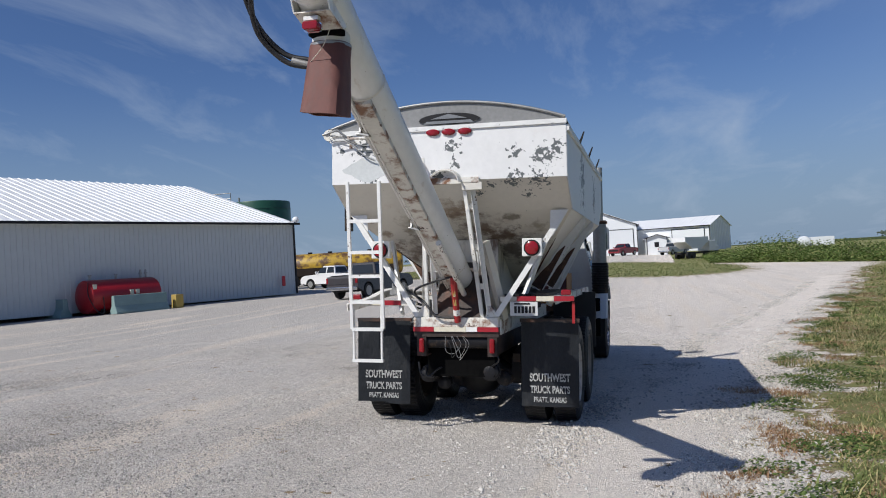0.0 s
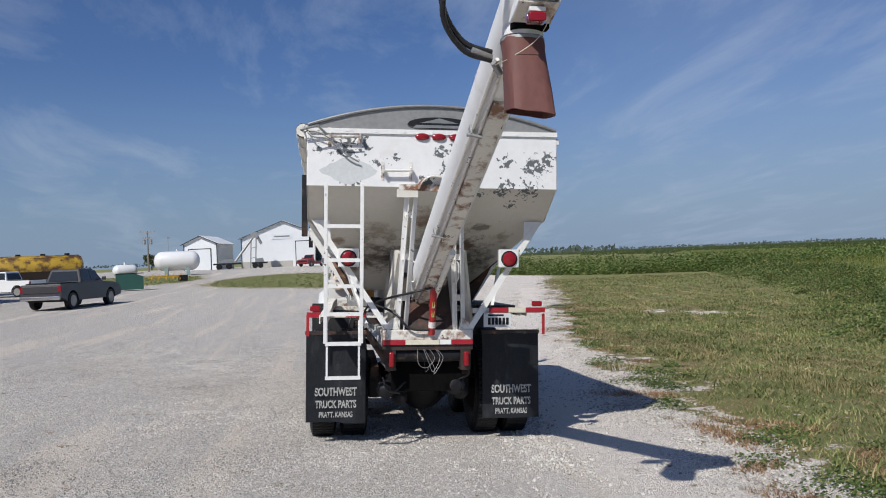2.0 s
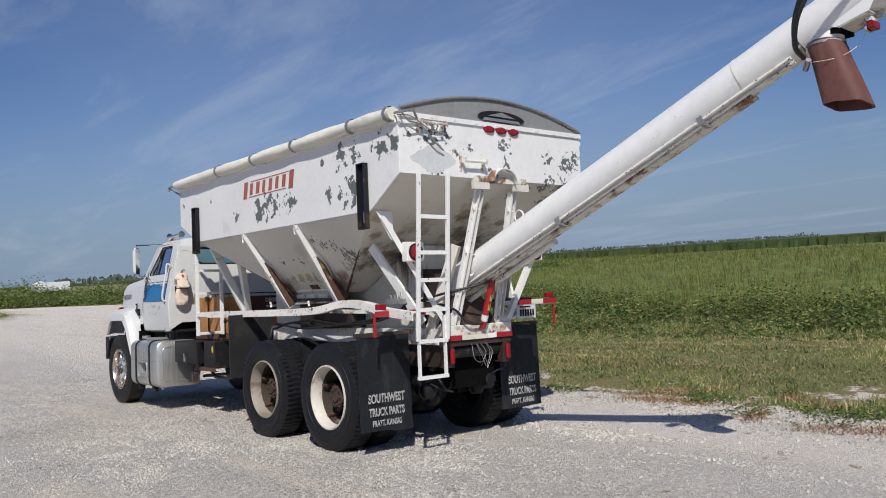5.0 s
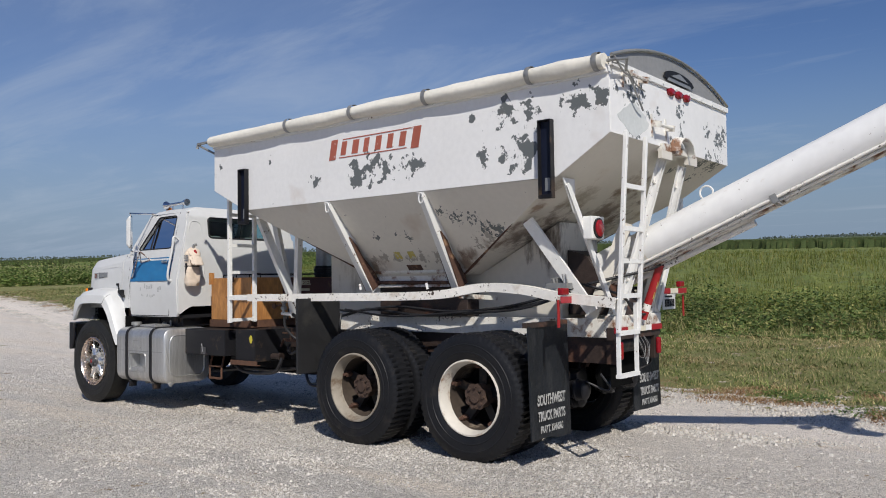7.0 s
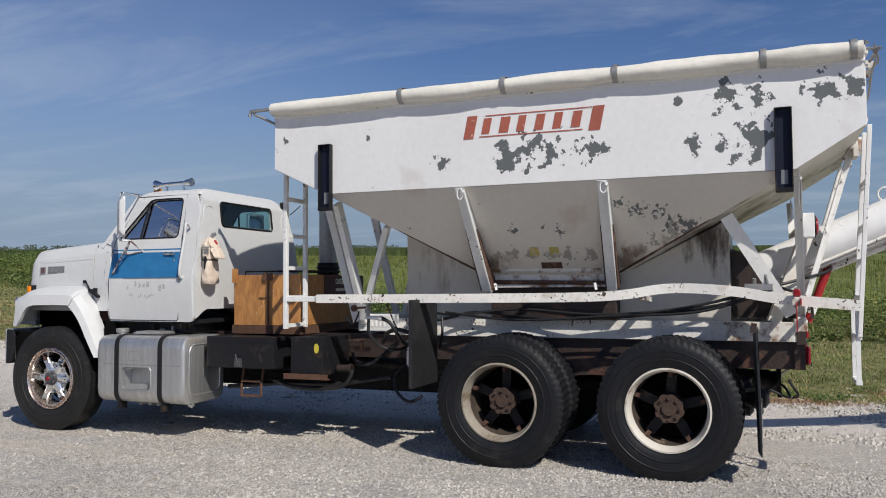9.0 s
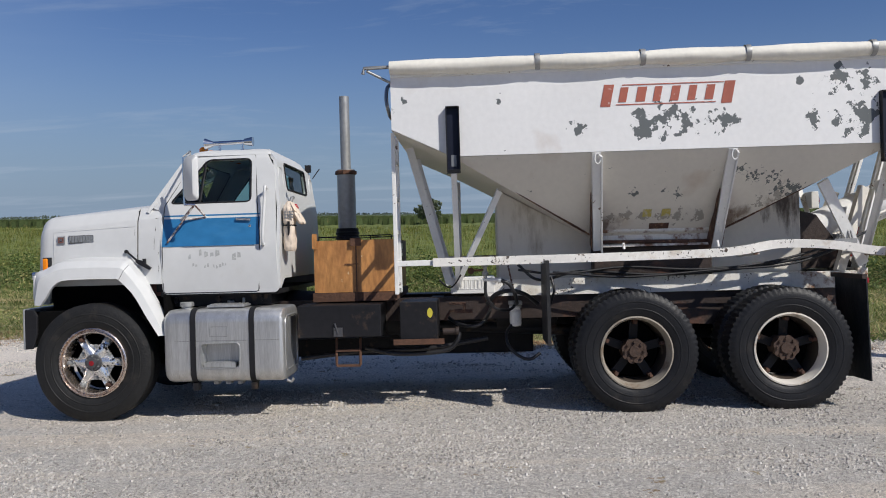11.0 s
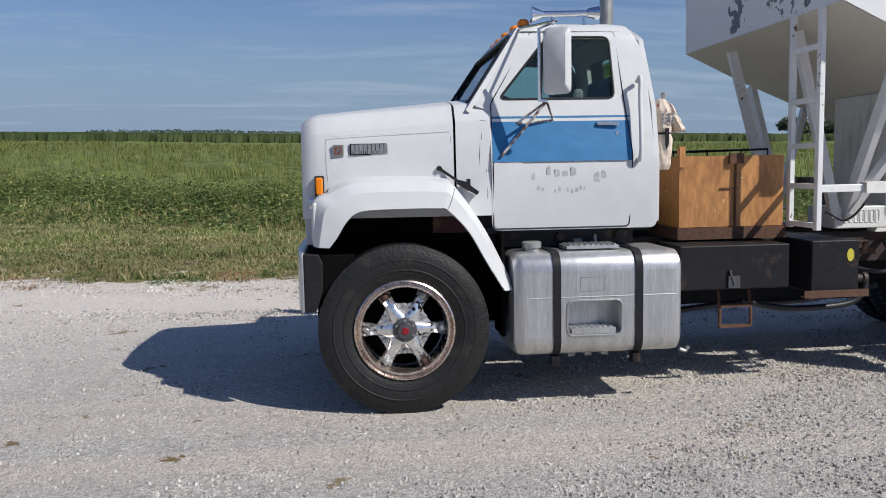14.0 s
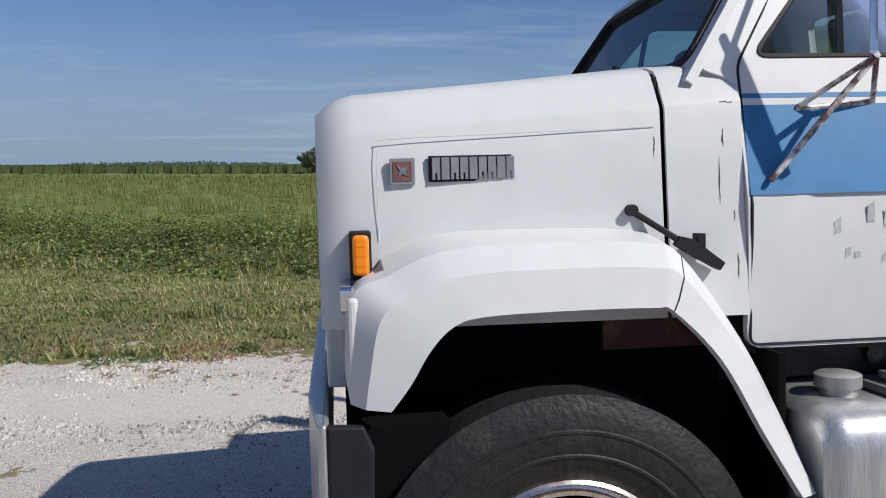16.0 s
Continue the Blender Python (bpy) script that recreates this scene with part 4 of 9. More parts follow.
prism(bm, [(-0.21, 3.118), (0.30, 3.118), (0.27, 3.145), (-0.18, 3.145)], -1.399, -1.395, 'y')
prism(bm, [(-0.14, 3.165), (0.23, 3.165), (0.045, 3.212)], -1.399, -1.395, 'y')
part("emblem_mark", bm, BADGE_GREY, em)

# side mark: a row of slanted red blocks between two thin lines
mark = None
def red_shape(name, outline, parent, label=""):
    bm = M()
    prism(bm, outline, -1.2035, -1.2015, 'x')
    return part(name, bm, BRAND_RED, parent, label)
def leaning(y, z):
    return (y - .21 * (z - 2.655), z)
mark = red_shape("mark_line", [leaning(*q) for q in ((1.43, 2.833), (.56, 2.833), (.56, 2.842), (1.43, 2.842))], truck, "faded red block mark on the side")
red_shape("mark_line", [leaning(*q) for q in ((1.45, 2.664), (.60, 2.664), (.60, 2.673), (1.45, 2.673))], mark)
for k in range(8):
    y = 1.585 - k * 0.1475
    za, zb = (2.655, 2.845) if k in (0, 7) else (2.69, 2.818)
    w = (.086, .068, .080, .064, .072, .066, .072, .090)[k]
    outl = [(y, za), (y - w, za), (y - w, zb), (y, zb)]
    red_shape("mark_block", [leaning(*q) for q in outl], mark)

# black rubber corner guards on the side
for y, z0, z1 in ((-.84, 2.105, 2.71), (2.865, 2.12, 2.70)):
    bm = M()
    for yy in (y - .059, y + .051):
        box(bm, -1.256, -1.2, yy, yy + .008, z0, z1)
    box(bm, -1.256, -1.2, y - .051, y + .051, z1 - .008, z1)
    box(bm, -1.256, -1.2, y - .051, y + .051, z0, z0 + .03)
    sg = part("side_guard", bm, BLACK_STEEL, truck, "black upright channel bolted to the hopper side", bevel=0.003)
    bm = M()
    box(bm, -1.212, -1.2, y - .051, y + .051, z0 + .03, z1 - .008)
    part("channel_back", bm, CHANNEL_BLUE, sg, "dark navy channel back")
    bm = M()
    box(bm, -1.2145, -1.212, y - .025, y + .02, z0 + .06, z0 + .16)
    part("scuffed_sticker", bm, BADGE_GREY, sg)

# struts below the side slopes
for y, yb in ((1.63, 1.57), (0.455, 0.48)):
    for s in (-1, 1):
        bm = M()
        beam(bm, (s * 1.185, y, 2.27), (s * .67, yb, 1.42), 0.075, 0.04, (s, 0, 0.6))
        beam(bm, (s * 1.175, y - .04, 2.25), (s * .64, yb - .04, 1.42), 0.012, 0.11, (s, 0, 0.6))
        st_ = part("hopper_strut", bm, WHITE_STEEL, truck)
        # the lower web is eaten by rust
        top_, bot_, out_ = Vector((s * 1.185, y, 2.27)), Vector((s * .67, yb, 1.42)), Vector((s * .85, 0, -.515))
        for side in (-.050, .050):
            bm = M()
            pts_ = []
            for t_, o_ in ((.40, .0), (.7, .012), (1.0, .02), (1.0, -.12), (.82, -.10), (.66, -.055), (.52, -.05), (.40, -.012)):
                pts_.append(top_.lerp(bot_, t_) + out_ * o_ + Vector((0, side, 0)))
            plate(bm, pts_, 0.006)
            part("rust_flake", bm, STRUT_RUST, st_, "brown rusted lower web")
        bm = M()
        ring = [(s * 1.20, y - .01 + 0.024 * math.cos(a), 2.21 + 0.045 * math.sin(a)) for a in [math.tau * k / 16 for k in range(17)]]
        tube(bm, ring, 0.006, 6)
        part("tie_ring", bm, WHITE_STEEL, truck)
for s in (-1, 1):
    bm = M()
    for p_, q_, w_, h_, u_ in (((s * .86, -.43, 1.98), (s * .62, -.88, 1.22), 0.10, 0.03, (s, 0, 0)), ((s * 1.0, 2.87, 2.2), (s * .45, 2.87, 1.12), 0.09, 0.05, (0, 1, 0)),
                               ((s * .82, 2.46, 1.99), (s * .50, 2.87, 1.15), 0.07, 0.05, (0, 1, 0)), ((s * .5, 3.30, 2.44), (s * .46, 2.95, 1.12), 0.07, 0.05, (1, 0, 0))):
        bm = M()
        beam(bm, p_, q_, w_, h_, u_)
        part("hopper_leg", bm, WHITE_STEEL, truck)
    bm = M()
    angle_iron(bm, (s * 1.10, -.93, 2.22), (s * .42, -.96, 1.2), 0.055, .008, (0, 1, 0), s)
    arm = part("lamp_arm", bm, WHITE_STEEL, truck)
    bm = M()
    prism(bm, [(s * 1.16, 2.265), (s * .98, 2.265), (s * .97, 2.03), (s * 1.0, 2.0)], -.945, -.937, 'y')
    part("gusset", bm, WHITE_STEEL, arm)
    bm = M()
    box(bm, s * .8 - .10, s * .8 + .10, -1.045, -.965, 1.80, 1.98)
    lamp = part("lamp_box", bm, WHITE_STEEL, truck, bevel=0.006)
    bm = M()
    lathe(bm, [(0.082, -1.0455), (0.082, -1.056), (0.068, -1.058)], (s * .8, 0, 1.885), 24, 'y')
    part("lamp_ring", bm, DARK_TRIM, lamp, "black rubber ring", smooth=40)
    bm = M()
    lathe(bm, [(0.068, -1.0585), (0.066, -1.066), (0.04, -1.078)], (s * .8, 0, 1.885), 24, 'y')
    part("lamp_lens", bm, RED_LENS, lamp, "round red tail lamp", smooth=40)

# rear legs that carry the auger
for xa, ya, za, xb in ((-.215, -1.36, 2.52, -.275), (.225, -1.33, 2.45, .305)):
    for off, fl in ((-.042, 1), (.042, -1)):
        bm = M()
        angle_iron(bm, (xa + off, ya, za), (xb + off, -.96, 1.18), 0.045, .008, (0, -1, 0), fl)
        part("auger_leg", bm, WHITE_STEEL, truck)
    for zc in (2.3, 1.9, 1.5):
        t_ = (za - zc) / (za - 1.18)
        bm = M()
        beam(bm, (xa + (xb - xa) * t_ - .05, ya + (-.96 - ya) * t_ + .012, zc), (xa + (xb - xa) * t_ + .05, ya + (-.96 - ya) * t_ + .012, zc), .012, .06)
        part("leg_strap", bm, WHITE_WORN, truck)
    bm = M()
    hx = xb * 1.02 + (.085 if xa < 0 else -.085)
    tube(bm, curve([(hx, -1.14, 1.86), (hx + .04, -1.16, 1.83), (hx + .04, -1.12, 1.68), (hx, -1.08, 1.65)], 4), .010, 6)
    part("leg_handle", bm, WHITE_STEEL, truck, smooth=60)
    bm = M()
    beam(bm, (xa * 1.45, -1.05, 1.95), (xb * 1.5, -.75, 1.15), 0.05, 0.10)
    part("auger_leg", bm, WHITE_SLOPE, truck)
bm = M()
beam(bm, (-.34, -1.37, 2.55), (.34, -1.37, 2.55), 0.06, 0.06)
part("leg_yoke", bm, WHITE_RUSTY, truck)
bm = M()
hood_rows = [[bm.verts.new((r_ * math.cos(math.pi * k / 12), yy, 2.53 + r_ * .8 * math.sin(math.pi * k / 12))) for k in range(13)] for yy, r_ in ((-1.385, .17), (-1.47, .15))]
for k in range(12):
    bm.faces.new((hood_rows[0][k], hood_rows[0][k + 1], hood_rows[1][k + 1], hood_rows[1][k]))
yh = part("yoke_hood", bm, WHITE_RUSTY, truck, "white curved hood plate worn to rust over the auger", smooth=60)
thicken(yh, .008)
for x in (-.26, .27):
    bm = M()
    box(bm, x - .10, x + .10, -1.40, -1.365, 2.455, 2.53)
    part("yoke_plate", bm, WHITE_SLOPE, truck)

# dark box added to darken the shaded opening behind the auger foot
bm = M()
prism(bm, [(-.98, 1.18), (-.44, 1.18), (-.44, 1.75), (-.62, 1.70)], -.24, .24, 'x')
part("auger_foot_shade", bm, FRAME_STEEL, truck, "dark box filling the shaded opening at the auger foot")
# auger
AX = lambda y: Vector((0.118 + (y + 5) * -0.0372, y, 3.455 + (y + 5) * -0.4356))
bm = M()
tube(bm, [AX(-.30), AX(-1.2), AX(-3), AX(-4.85)], 0.152, 28)
auger = part("auger_tube", bm, WHITE_TUBE, truck, "long white auger tube", smooth=50)
def beside(y, a, b):
    """A point beside the auger's axis: a across to the right, b square below it."""
    return AX(y) + Vector((a, -.399 * b, -.917 * b))
for a_, b_, r_ in ((-.105, .128, .013), (-.066, .152, .013)):
    bm = M()
    tube(bm, [beside(-.6, a_, b_), beside(-2.1, a_, b_), beside(-4.25, a_, b_)], r_, 8)
    part("hydraulic_pipe", bm, WHITE_WORN, auger, smooth=50)
bm = M()
rows_ = [[bm.verts.new(beside(y, a, b)) for a, b in ((-.045, .140), (-.045, .178), (.075, .178), (.075, .135))] for y in (-.45, -2.2, -3.9)]
for p_, q_ in zip(rows_, rows_[1:]):
    for j in range(4):
        bm.faces.new((p_[j], p_[(j + 1) % 4], q_[(j + 1) % 4], q_[j]))
bm.faces.new(rows_[0][::-1])
bm.faces.new(rows_[-1])
part("keel_rail", bm, WHITE_RUSTY, auger, "flat rail worn to rust under the tube", bevel=.005)
bm = M()
tube(bm, [beside(-.5, .085, .20), beside(-1.9, .08, .20)], .028, 12)
part("lower_pipe", bm, WHITE_WORN, auger, smooth=50)
for q in (-1.08, -3.9):
    bm = M()
    tube(bm, [beside(q, 0, 0), beside(q - .02, 0, 0)], .157, 28, cap=False)
    part("weld_band", bm, WHITE_WORN, auger, smooth=50)
for y in (-2.13, -3.55):
    bm = M()
    q0, q1, q2 = beside(y, -.12, .10), beside(y, -.115, .165), beside(y, -.04, .185)
    beam(bm, q0, q1, 0.05, 0.012, (1, 0, 0))
    beam(bm, q1, q2, 0.012, 0.05, (0, 1, 0))
    lathe(bm, [(0.012, -.02), (0.012, .02)], q1 + Vector((-.01, 0, 0)), 8, 'x')
    part("pipe_clamp", bm, GALV, auger)
for ya, yb, rad in ((-.28, -.34, .17), (-4.80, -4.88, .168)):
    bm = M()
    tube(bm, [AX(ya), AX(yb)], rad, 24)
    part("tube_flange", bm, WHITE_STEEL, auger, smooth=50)
bm = M()
p = AX(-1.62) + Vector((0, 0, .155))
tube(bm, [p + Vector((0, 0.055 * math.cos(a), .045 + .055 * math.sin(a))) for a in [math.tau * k / 20 for k in range(21)]], 0.008, 6)
part("lifting_ring", bm, WHITE_STEEL, auger, smooth=50)
bm = M()
tube(bm, [AX(-4.88), AX(-5.1)], 0.06, 14)
tube(bm, [AX(-5.0) + Vector((-.09, 0, 0)), AX(-5.0) + Vector((.09, 0, 0))], 0.045, 12)
part("drive_motor", bm, BLACK_STEEL, auger, smooth=50)
# spout
bm = M()
top, bot = Vector((0.088, -4.50, 3.08)), Vector((0.10, -4.62, 2.625))
tube(bm, [AX(-4.5) + Vector((0, 0, -.02)), top + Vector((0, 0, .0))], [0.13, 0.114], 24)
part("spout_neck", bm, WHITE_STEEL, auger, smooth=50)
bm = M()
rings = []
for k in range(11):
    t = k / 10
    c = top.lerp(bot, t)
    ring = []
    for j in range(40):
        a = math.tau * j / 40
        ex = 2.3 + 3.2 * t
        sq = (abs(math.cos(a)) ** ex + abs(math.sin(a)) ** ex) ** (-1 / ex)
        cuff = .006 if k < 2 else 0
        wrinkle = 1 + .018 * noise.noise((math.cos(a) * 1.5, math.sin(a) * 1.5, t * 2.2)) + .010 * noise.noise((a * 2.5, t * 1.2, 4))
        rx_, ry_ = (.116 + .012 * t + cuff) * sq * wrinkle, (.108 + .026 * t + cuff) * sq * wrinkle
        dip = -.022 * t * math.cos(a + .6) - .010 * t * noise.noise((a * 1.3, 2, 9))
        ring.append(bm.verts.new(c + Vector((rx_ * math.cos(a), ry_ * math.sin(a), dip))))
    rings.append(ring)
for a_, b_ in zip(rings, rings[1:]):
    for j in range(40):
        bm.faces.new((a_[j], a_[(j + 1) % 40], b_[(j + 1) % 40], b_[j]))
spout = part("spout", bm, SPOUT_BROWN, truck, "brown rubber discharge spout", smooth=50)
thicken(spout, 0.008, -1)
bm = M()
tube(bm, [top + Vector((0, 0, -.006)), top + Vector((0, 0, -.024))], 0.128, 28, cap=False)
part("hose_clip", bm, GALV, spout, smooth=50)
# black plug that stands for the shade inside the spout
bm = M()
tube(bm, [top + Vector((0, 0, .01)), top.lerp(bot, .62)], 0.09, 20)
part("spout_shade", bm, SHADE_BLACK, spout, "black plug standing for the shade inside the spout")
# sloping hood over the outlet, lamp and motor behind it
bm = M()
for sx in (-1, 1):
    prism(bm, [(-4.42, 3.22), (-4.62, 3.135), (-4.83, 3.19), (-4.96, 3.42), (-4.60, 3.32)], .105 + sx * .112 - .004, .105 + sx * .112 + .004, 'x')
part("outlet_cheek", bm, WHITE_TUBE, auger)
bm = M()
plate(bm, [(-.007, -4.63, 3.135), (.217, -4.63, 3.135), (.217, -4.83, 3.19), (-.007, -4.83, 3.19)], .006)
part("outlet_lid", bm, WHITE_RUSTY, auger, "white lid with rusty lip")
# black box for the shaded opening under the lid
bm = M()
box(bm, .0, .21, -4.64, -4.57, 3.105, 3.14)
part("outlet_shade", bm, SHADE_BLACK, auger)
bm = M()
prism(bm, round_poly([(.045, 3.085), (.142, 3.085), (.142, 3.135), (.045, 3.135)], .02), -4.835, -4.79, 'y')
lamp_ = part("work_lamp", bm, RED_LENS, truck, "red oval lamp under the auger head", bevel=0.006)
bm = M()
prism(bm, round_poly([(.037, 3.078), (.150, 3.078), (.150, 3.142), (.037, 3.142)], .025), -4.79, -4.775, 'y')
part("lamp_bezel", bm, CHROME, lamp_)
bm = M()
box(bm, .05, .14, -4.82, -4.78, 3.142, 3.165)
part("lamp_bracket", bm, WHITE_STEEL, truck)
bm = M()
tube(bm, curve([(-.06, -4.40, 2.94), (-.06, -4.52, 2.925), (.0, -4.63, 2.94), (.12, -4.70, 3.02), (.20, -4.74, 3.15)], 5), .002, 5)
part("loose_wire", bm, WHITE_TAPE, truck)
for dz in (0.0, 0.045):
    bm = M()
    tube(bm, curve([(-.075, -4.42, 2.97 + dz), (-.25, -4.45, 3.02 + dz), (-.38, -4.55, 3.18 + dz), (-.35 - dz, -4.7, 3.38 + dz), (-.18, -4.9, 3.50), (.02, -5.02, 3.46)], 8), 0.018, 10)
    part("hydraulic_hose", bm, HOSE_BLACK, truck, "black hydraulic hose looping from the auger head", smooth=60)
bm = M()
tube(bm, [(-.07, -4.45, 2.95), (-.02, -4.40, 2.90)], 0.02, 8)
tube(bm, [(-.075, -4.42, 2.985), (-.20, -4.44, 3.02)], 0.022, 8)
part("hose_fitting", bm, GALV, truck, smooth=50)
# lift ram below the auger
bm = M()
tube(bm, [(0.02, -1.02, 1.14), (0.02, -1.19, 1.60)], 0.034, 14)
ram = part("lift_ram", bm, RED_PAINT, truck, "red hydraulic lift cylinder", smooth=50)
bm = M()
tube(bm, [(0.02, -1.19, 1.60), (0.02, -1.25, 1.78)], 0.018, 10)
part("ram_rod", bm, CHROME, ram, smooth=50)
bm = M()
tube(bm, [(0.02, -1.046, 1.21), (0.02, -1.068, 1.27)], 0.0352, 14, cap=False)
part("ram_band", bm, WHITE_WORN, ram, "white band", smooth=50)
for z in (1.34, 1.43):
    bm = M()
    y = -1.02 - (z - 1.14) * .3696
    beam(bm, (.02, y - .033 + .010, z - .03), (.02, y - .033 - .010, z + .03), .028, .004, (0, 1, 0))
    part("ram_sticker", bm, DECAL_YELLOW, ram, "small yellow warning sticker")

# rear bumper beam
bm = M()
box(bm, -.46, .44, -1.0, -.90, 1.08, 1.18)
for s in (-1, 1):
    prism(bm, [(s * .30, 1.18), (s * .46, 1.18), (s * .36, 1.30), (s * .32, 1.30)], -.98, -.92, 'y')
bumper = part("rear_beam", bm, WHITE_RUSTY, truck, bevel=0.008)
for x0, x1, mt in ((-.46, -.24, RED_TAPE), (-.236, .10, WHITE_TAPE), (.104, .22, WHITE_STEEL), (.224, .44, RED_TAPE)):
    bm = M()
    box(bm, x0, x1, -1.006, -.99, 1.035, 1.082)
    part("reflective_tape", bm, mt, bumper)
bm = M()
box(bm, -.46, .44, -.985, -.92, .98, 1.08)
box(bm, -.43, -.33, -.98, -.90, .78, 1.0)
box(bm, .32, .42, -.98, -.90, .78, 1.0)
part("bumper_frame", bm, FRAME_STEEL, truck, "dark rusty rear frame end")
bm = M()
tube(bm, [(-.33, -.88, .93), (.33, -.88, .93)], 0.075, 18)
part("spreader_pipe", bm, BLACK_STEEL, truck, smooth=50)
# black sheet added to stand for the deep shade under the tail
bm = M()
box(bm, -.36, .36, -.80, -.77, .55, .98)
part("under_tail_shade", bm, SHADE_BLACK, truck)
for x, y, z, r_ in ((-.40, -.62, .55, .085), (.30, -.72, .60, .095), (.40, -.45, .50, .08), (-.25, -.50, .45, .075), (-.38, 1.02, .55, .085), (.38, 1.02, .55, .085)):
    bm = M()
    lathe(bm, [(r_ * .5, y - .09), (r_, y - .06), (r_, y), (r_ * 1.12, y + .005), (r_ * 1.12, y + .02), (r_, y + .03), (r_ * .8, y + .09)], (x, 0, z), 20, 'y')
    part("brake_chamber", bm, BLACK_STEEL, truck, smooth=40)
for y in (0.0, 1.32):
    bm = M()
    lathe(bm, [(.05, y - .27), (.17, y - .22), (.25, y - .08), (.26, y + .06), (.20, y + .2), (.07, y + .32)], (.04, 0, .50), 24, 'y')
    part("differential", bm, BLACK_STEEL, truck, smooth=40)
    for s in (-1, 1):
        bm = M()
        box(bm, s * .49 - .07, s * .49 + .07, y - .16, y + .16, .40, .70)
        part("spring_seat", bm, BLACK_STEEL, truck, bevel=.02)
for pts in ([(-.42, -.7, .62), (-.34, -.86, .55), (-.22, -.80, .64), (-.1, -.7, .58)], [(.33, -.8, .66), (.42, -.9, .74), (.36, -.86, .86)], [(-.45, -.85, .7), (-.4, -.92, .58), (-.28, -.88, .54)]):
    bm = M()
    tube(bm, curve(pts, 5), .010, 6)
    part("air_hose", bm, HOSE_BLACK, truck, smooth=60)
for s in (-1, 1):
    bm = M()
    box(bm, s * .372 - .028, s * .372 + .028, -1.02, -.98, .815, .965)
    part("tail_lamp", bm, RED_LENS, truck, "tall red tail lamp", bevel=0.018)
for k in range(4):
    bm = M()
    r = random.Random(k)
    a = r.uniform(-.14, -.04)
    tube(bm, curve([(a, -1.0, .99), (a + r.uniform(-.1, .1), -1.03, .86 + r.uniform(-.05, .05)), (a + .09, -1.04, .80 + r.uniform(-.06, .06)), (a + .13 + r.uniform(0, .06), -1.02, .90), (a + .12, -1.0, .99)], 6), 0.0024, 5)
    part("loose_wire", bm, (GALV, HOSE_BLACK, GALV)[k % 3], truck)

# deck rails, cross bar and licence plate
bm = M()
line = [(-.98, 3.08, 1.345), (-.98, 1.6, 1.35), (-.97, .5, 1.365), (-.93, 0.0, 1.425), (-.97, -.45, 1.405), (-1.0, -.82, 1.345), (-1.04, -1.32, 1.30)]
sweep(bm, [q + Vector((0, 0, .04)) for q in curve(line, 6)], [(-.0375, -.075), (-.0375, 0), (.0375, 0), (.0375, -.075), (.0275, -.075), (.0275, -.01), (-.0275, -.01), (-.0275, -.075)])
part("deck_rail", bm, WHITE_WORN, truck, "bent white deck rail with worn edge")
bm = M()
channel(bm, (.98, 3.08, 1.385), (.98, -.9, 1.385), 0.075, 0.075)
part("deck_rail", bm, WHITE_RUSTY, truck)
for s, z in ((1, 1.365), (-1, 1.325)):
    bm = M()
    beam(bm, (s * .45, -.9, z), (s * 1.16, -.9, z), 0.05, 0.05)
    part("deck_outrigger", bm, WHITE_RUSTY, truck)
    for y in (0.2, 1.2, 2.2):
        bm = M()
        beam(bm, (s * .45, y, 1.33), (s * .97, y, 1.36), 0.04, 0.04)
        part("deck_outrigger", bm, WHITE_RUSTY, truck)
for s, z in ((-1, 1.335), (1, 1.375)):
    for x0, x1, mt in ((1.0, 1.2, RED_TAPE), (.82, .996, WHITE_TAPE), (.62, .816, RED_TAPE)):
        bm = M()
        box(bm, min(s * x0, s * x1), max(s * x0, s * x1), -.934, -.926, z - .03, z + .02)
        part("reflective_tape", bm, mt, truck)
    bm = M()
    box(bm, s * 1.12 - .05, s * 1.12 + .05, -.93, -.88, z + .03, z + .085)
    part("corner_lamp", bm, RED_LENS, truck, bevel=0.01)
    bm = M()
    box(bm, s * 1.19 - .014, s * 1.19 + .014, -.905, -.897, 1.12, 1.33)
    part("corner_post", bm, RED_PAINT, truck)
for k in range(8):
    bm = M()
    x = .50 + .055 * k
    beam(bm, (x, -.85, 1.40), (x, 0.8, 1.40), 0.045, 0.03)
    part("deck_board", bm, BLACK_STEEL, truck)
bm = M()
box(bm, .556, .838, -.968, -.962, 1.20, 1.34)
lp = part("licence_plate", bm, WHITE_CAB, truck, "white licence plate")
bm = M()
for k in range(6):
    box(bm, .60 + k * .037, .626 + k * .037, -.972, -.9685, 1.225, 1.295)
box(bm, .60, .76, -.972, -.9685, 1.312, 1.328)
part("plate_bars", bm, DARK_TRIM, lp)

# rear ladder
bm = M()
for x in (-1.02, -.685):
    beam(bm, (x, -1.41, 2.58), (x - .0, -1.31, 1.08), 0.035, 0.03)
ladder = part("ladder", bm, WHITE_STEEL, truck, "white welded steel ladder", bevel=0.004)
for z in (2.177, 1.86, 1.617, 1.355, 1.077):
    bm = M()
    y = -1.41 + (2.58 - z) * 0.0667
    beam(bm, (-1.02, y, z), (-.685, y, z), 0.03, 0.035)
    part("rung", bm, WHITE_STEEL, ladder)
bm = M()
for x in (-1.005, -.705):
    beam(bm, (x, -1.30, 1.30), (x, -1.30, .75), 0.018, 0.03)
beam(bm, (-1.02, -1.30, .757), (-.69, -1.30, .757), 0.04, 0.03)
part("drop_step", bm, WHITE_STEEL, ladder)
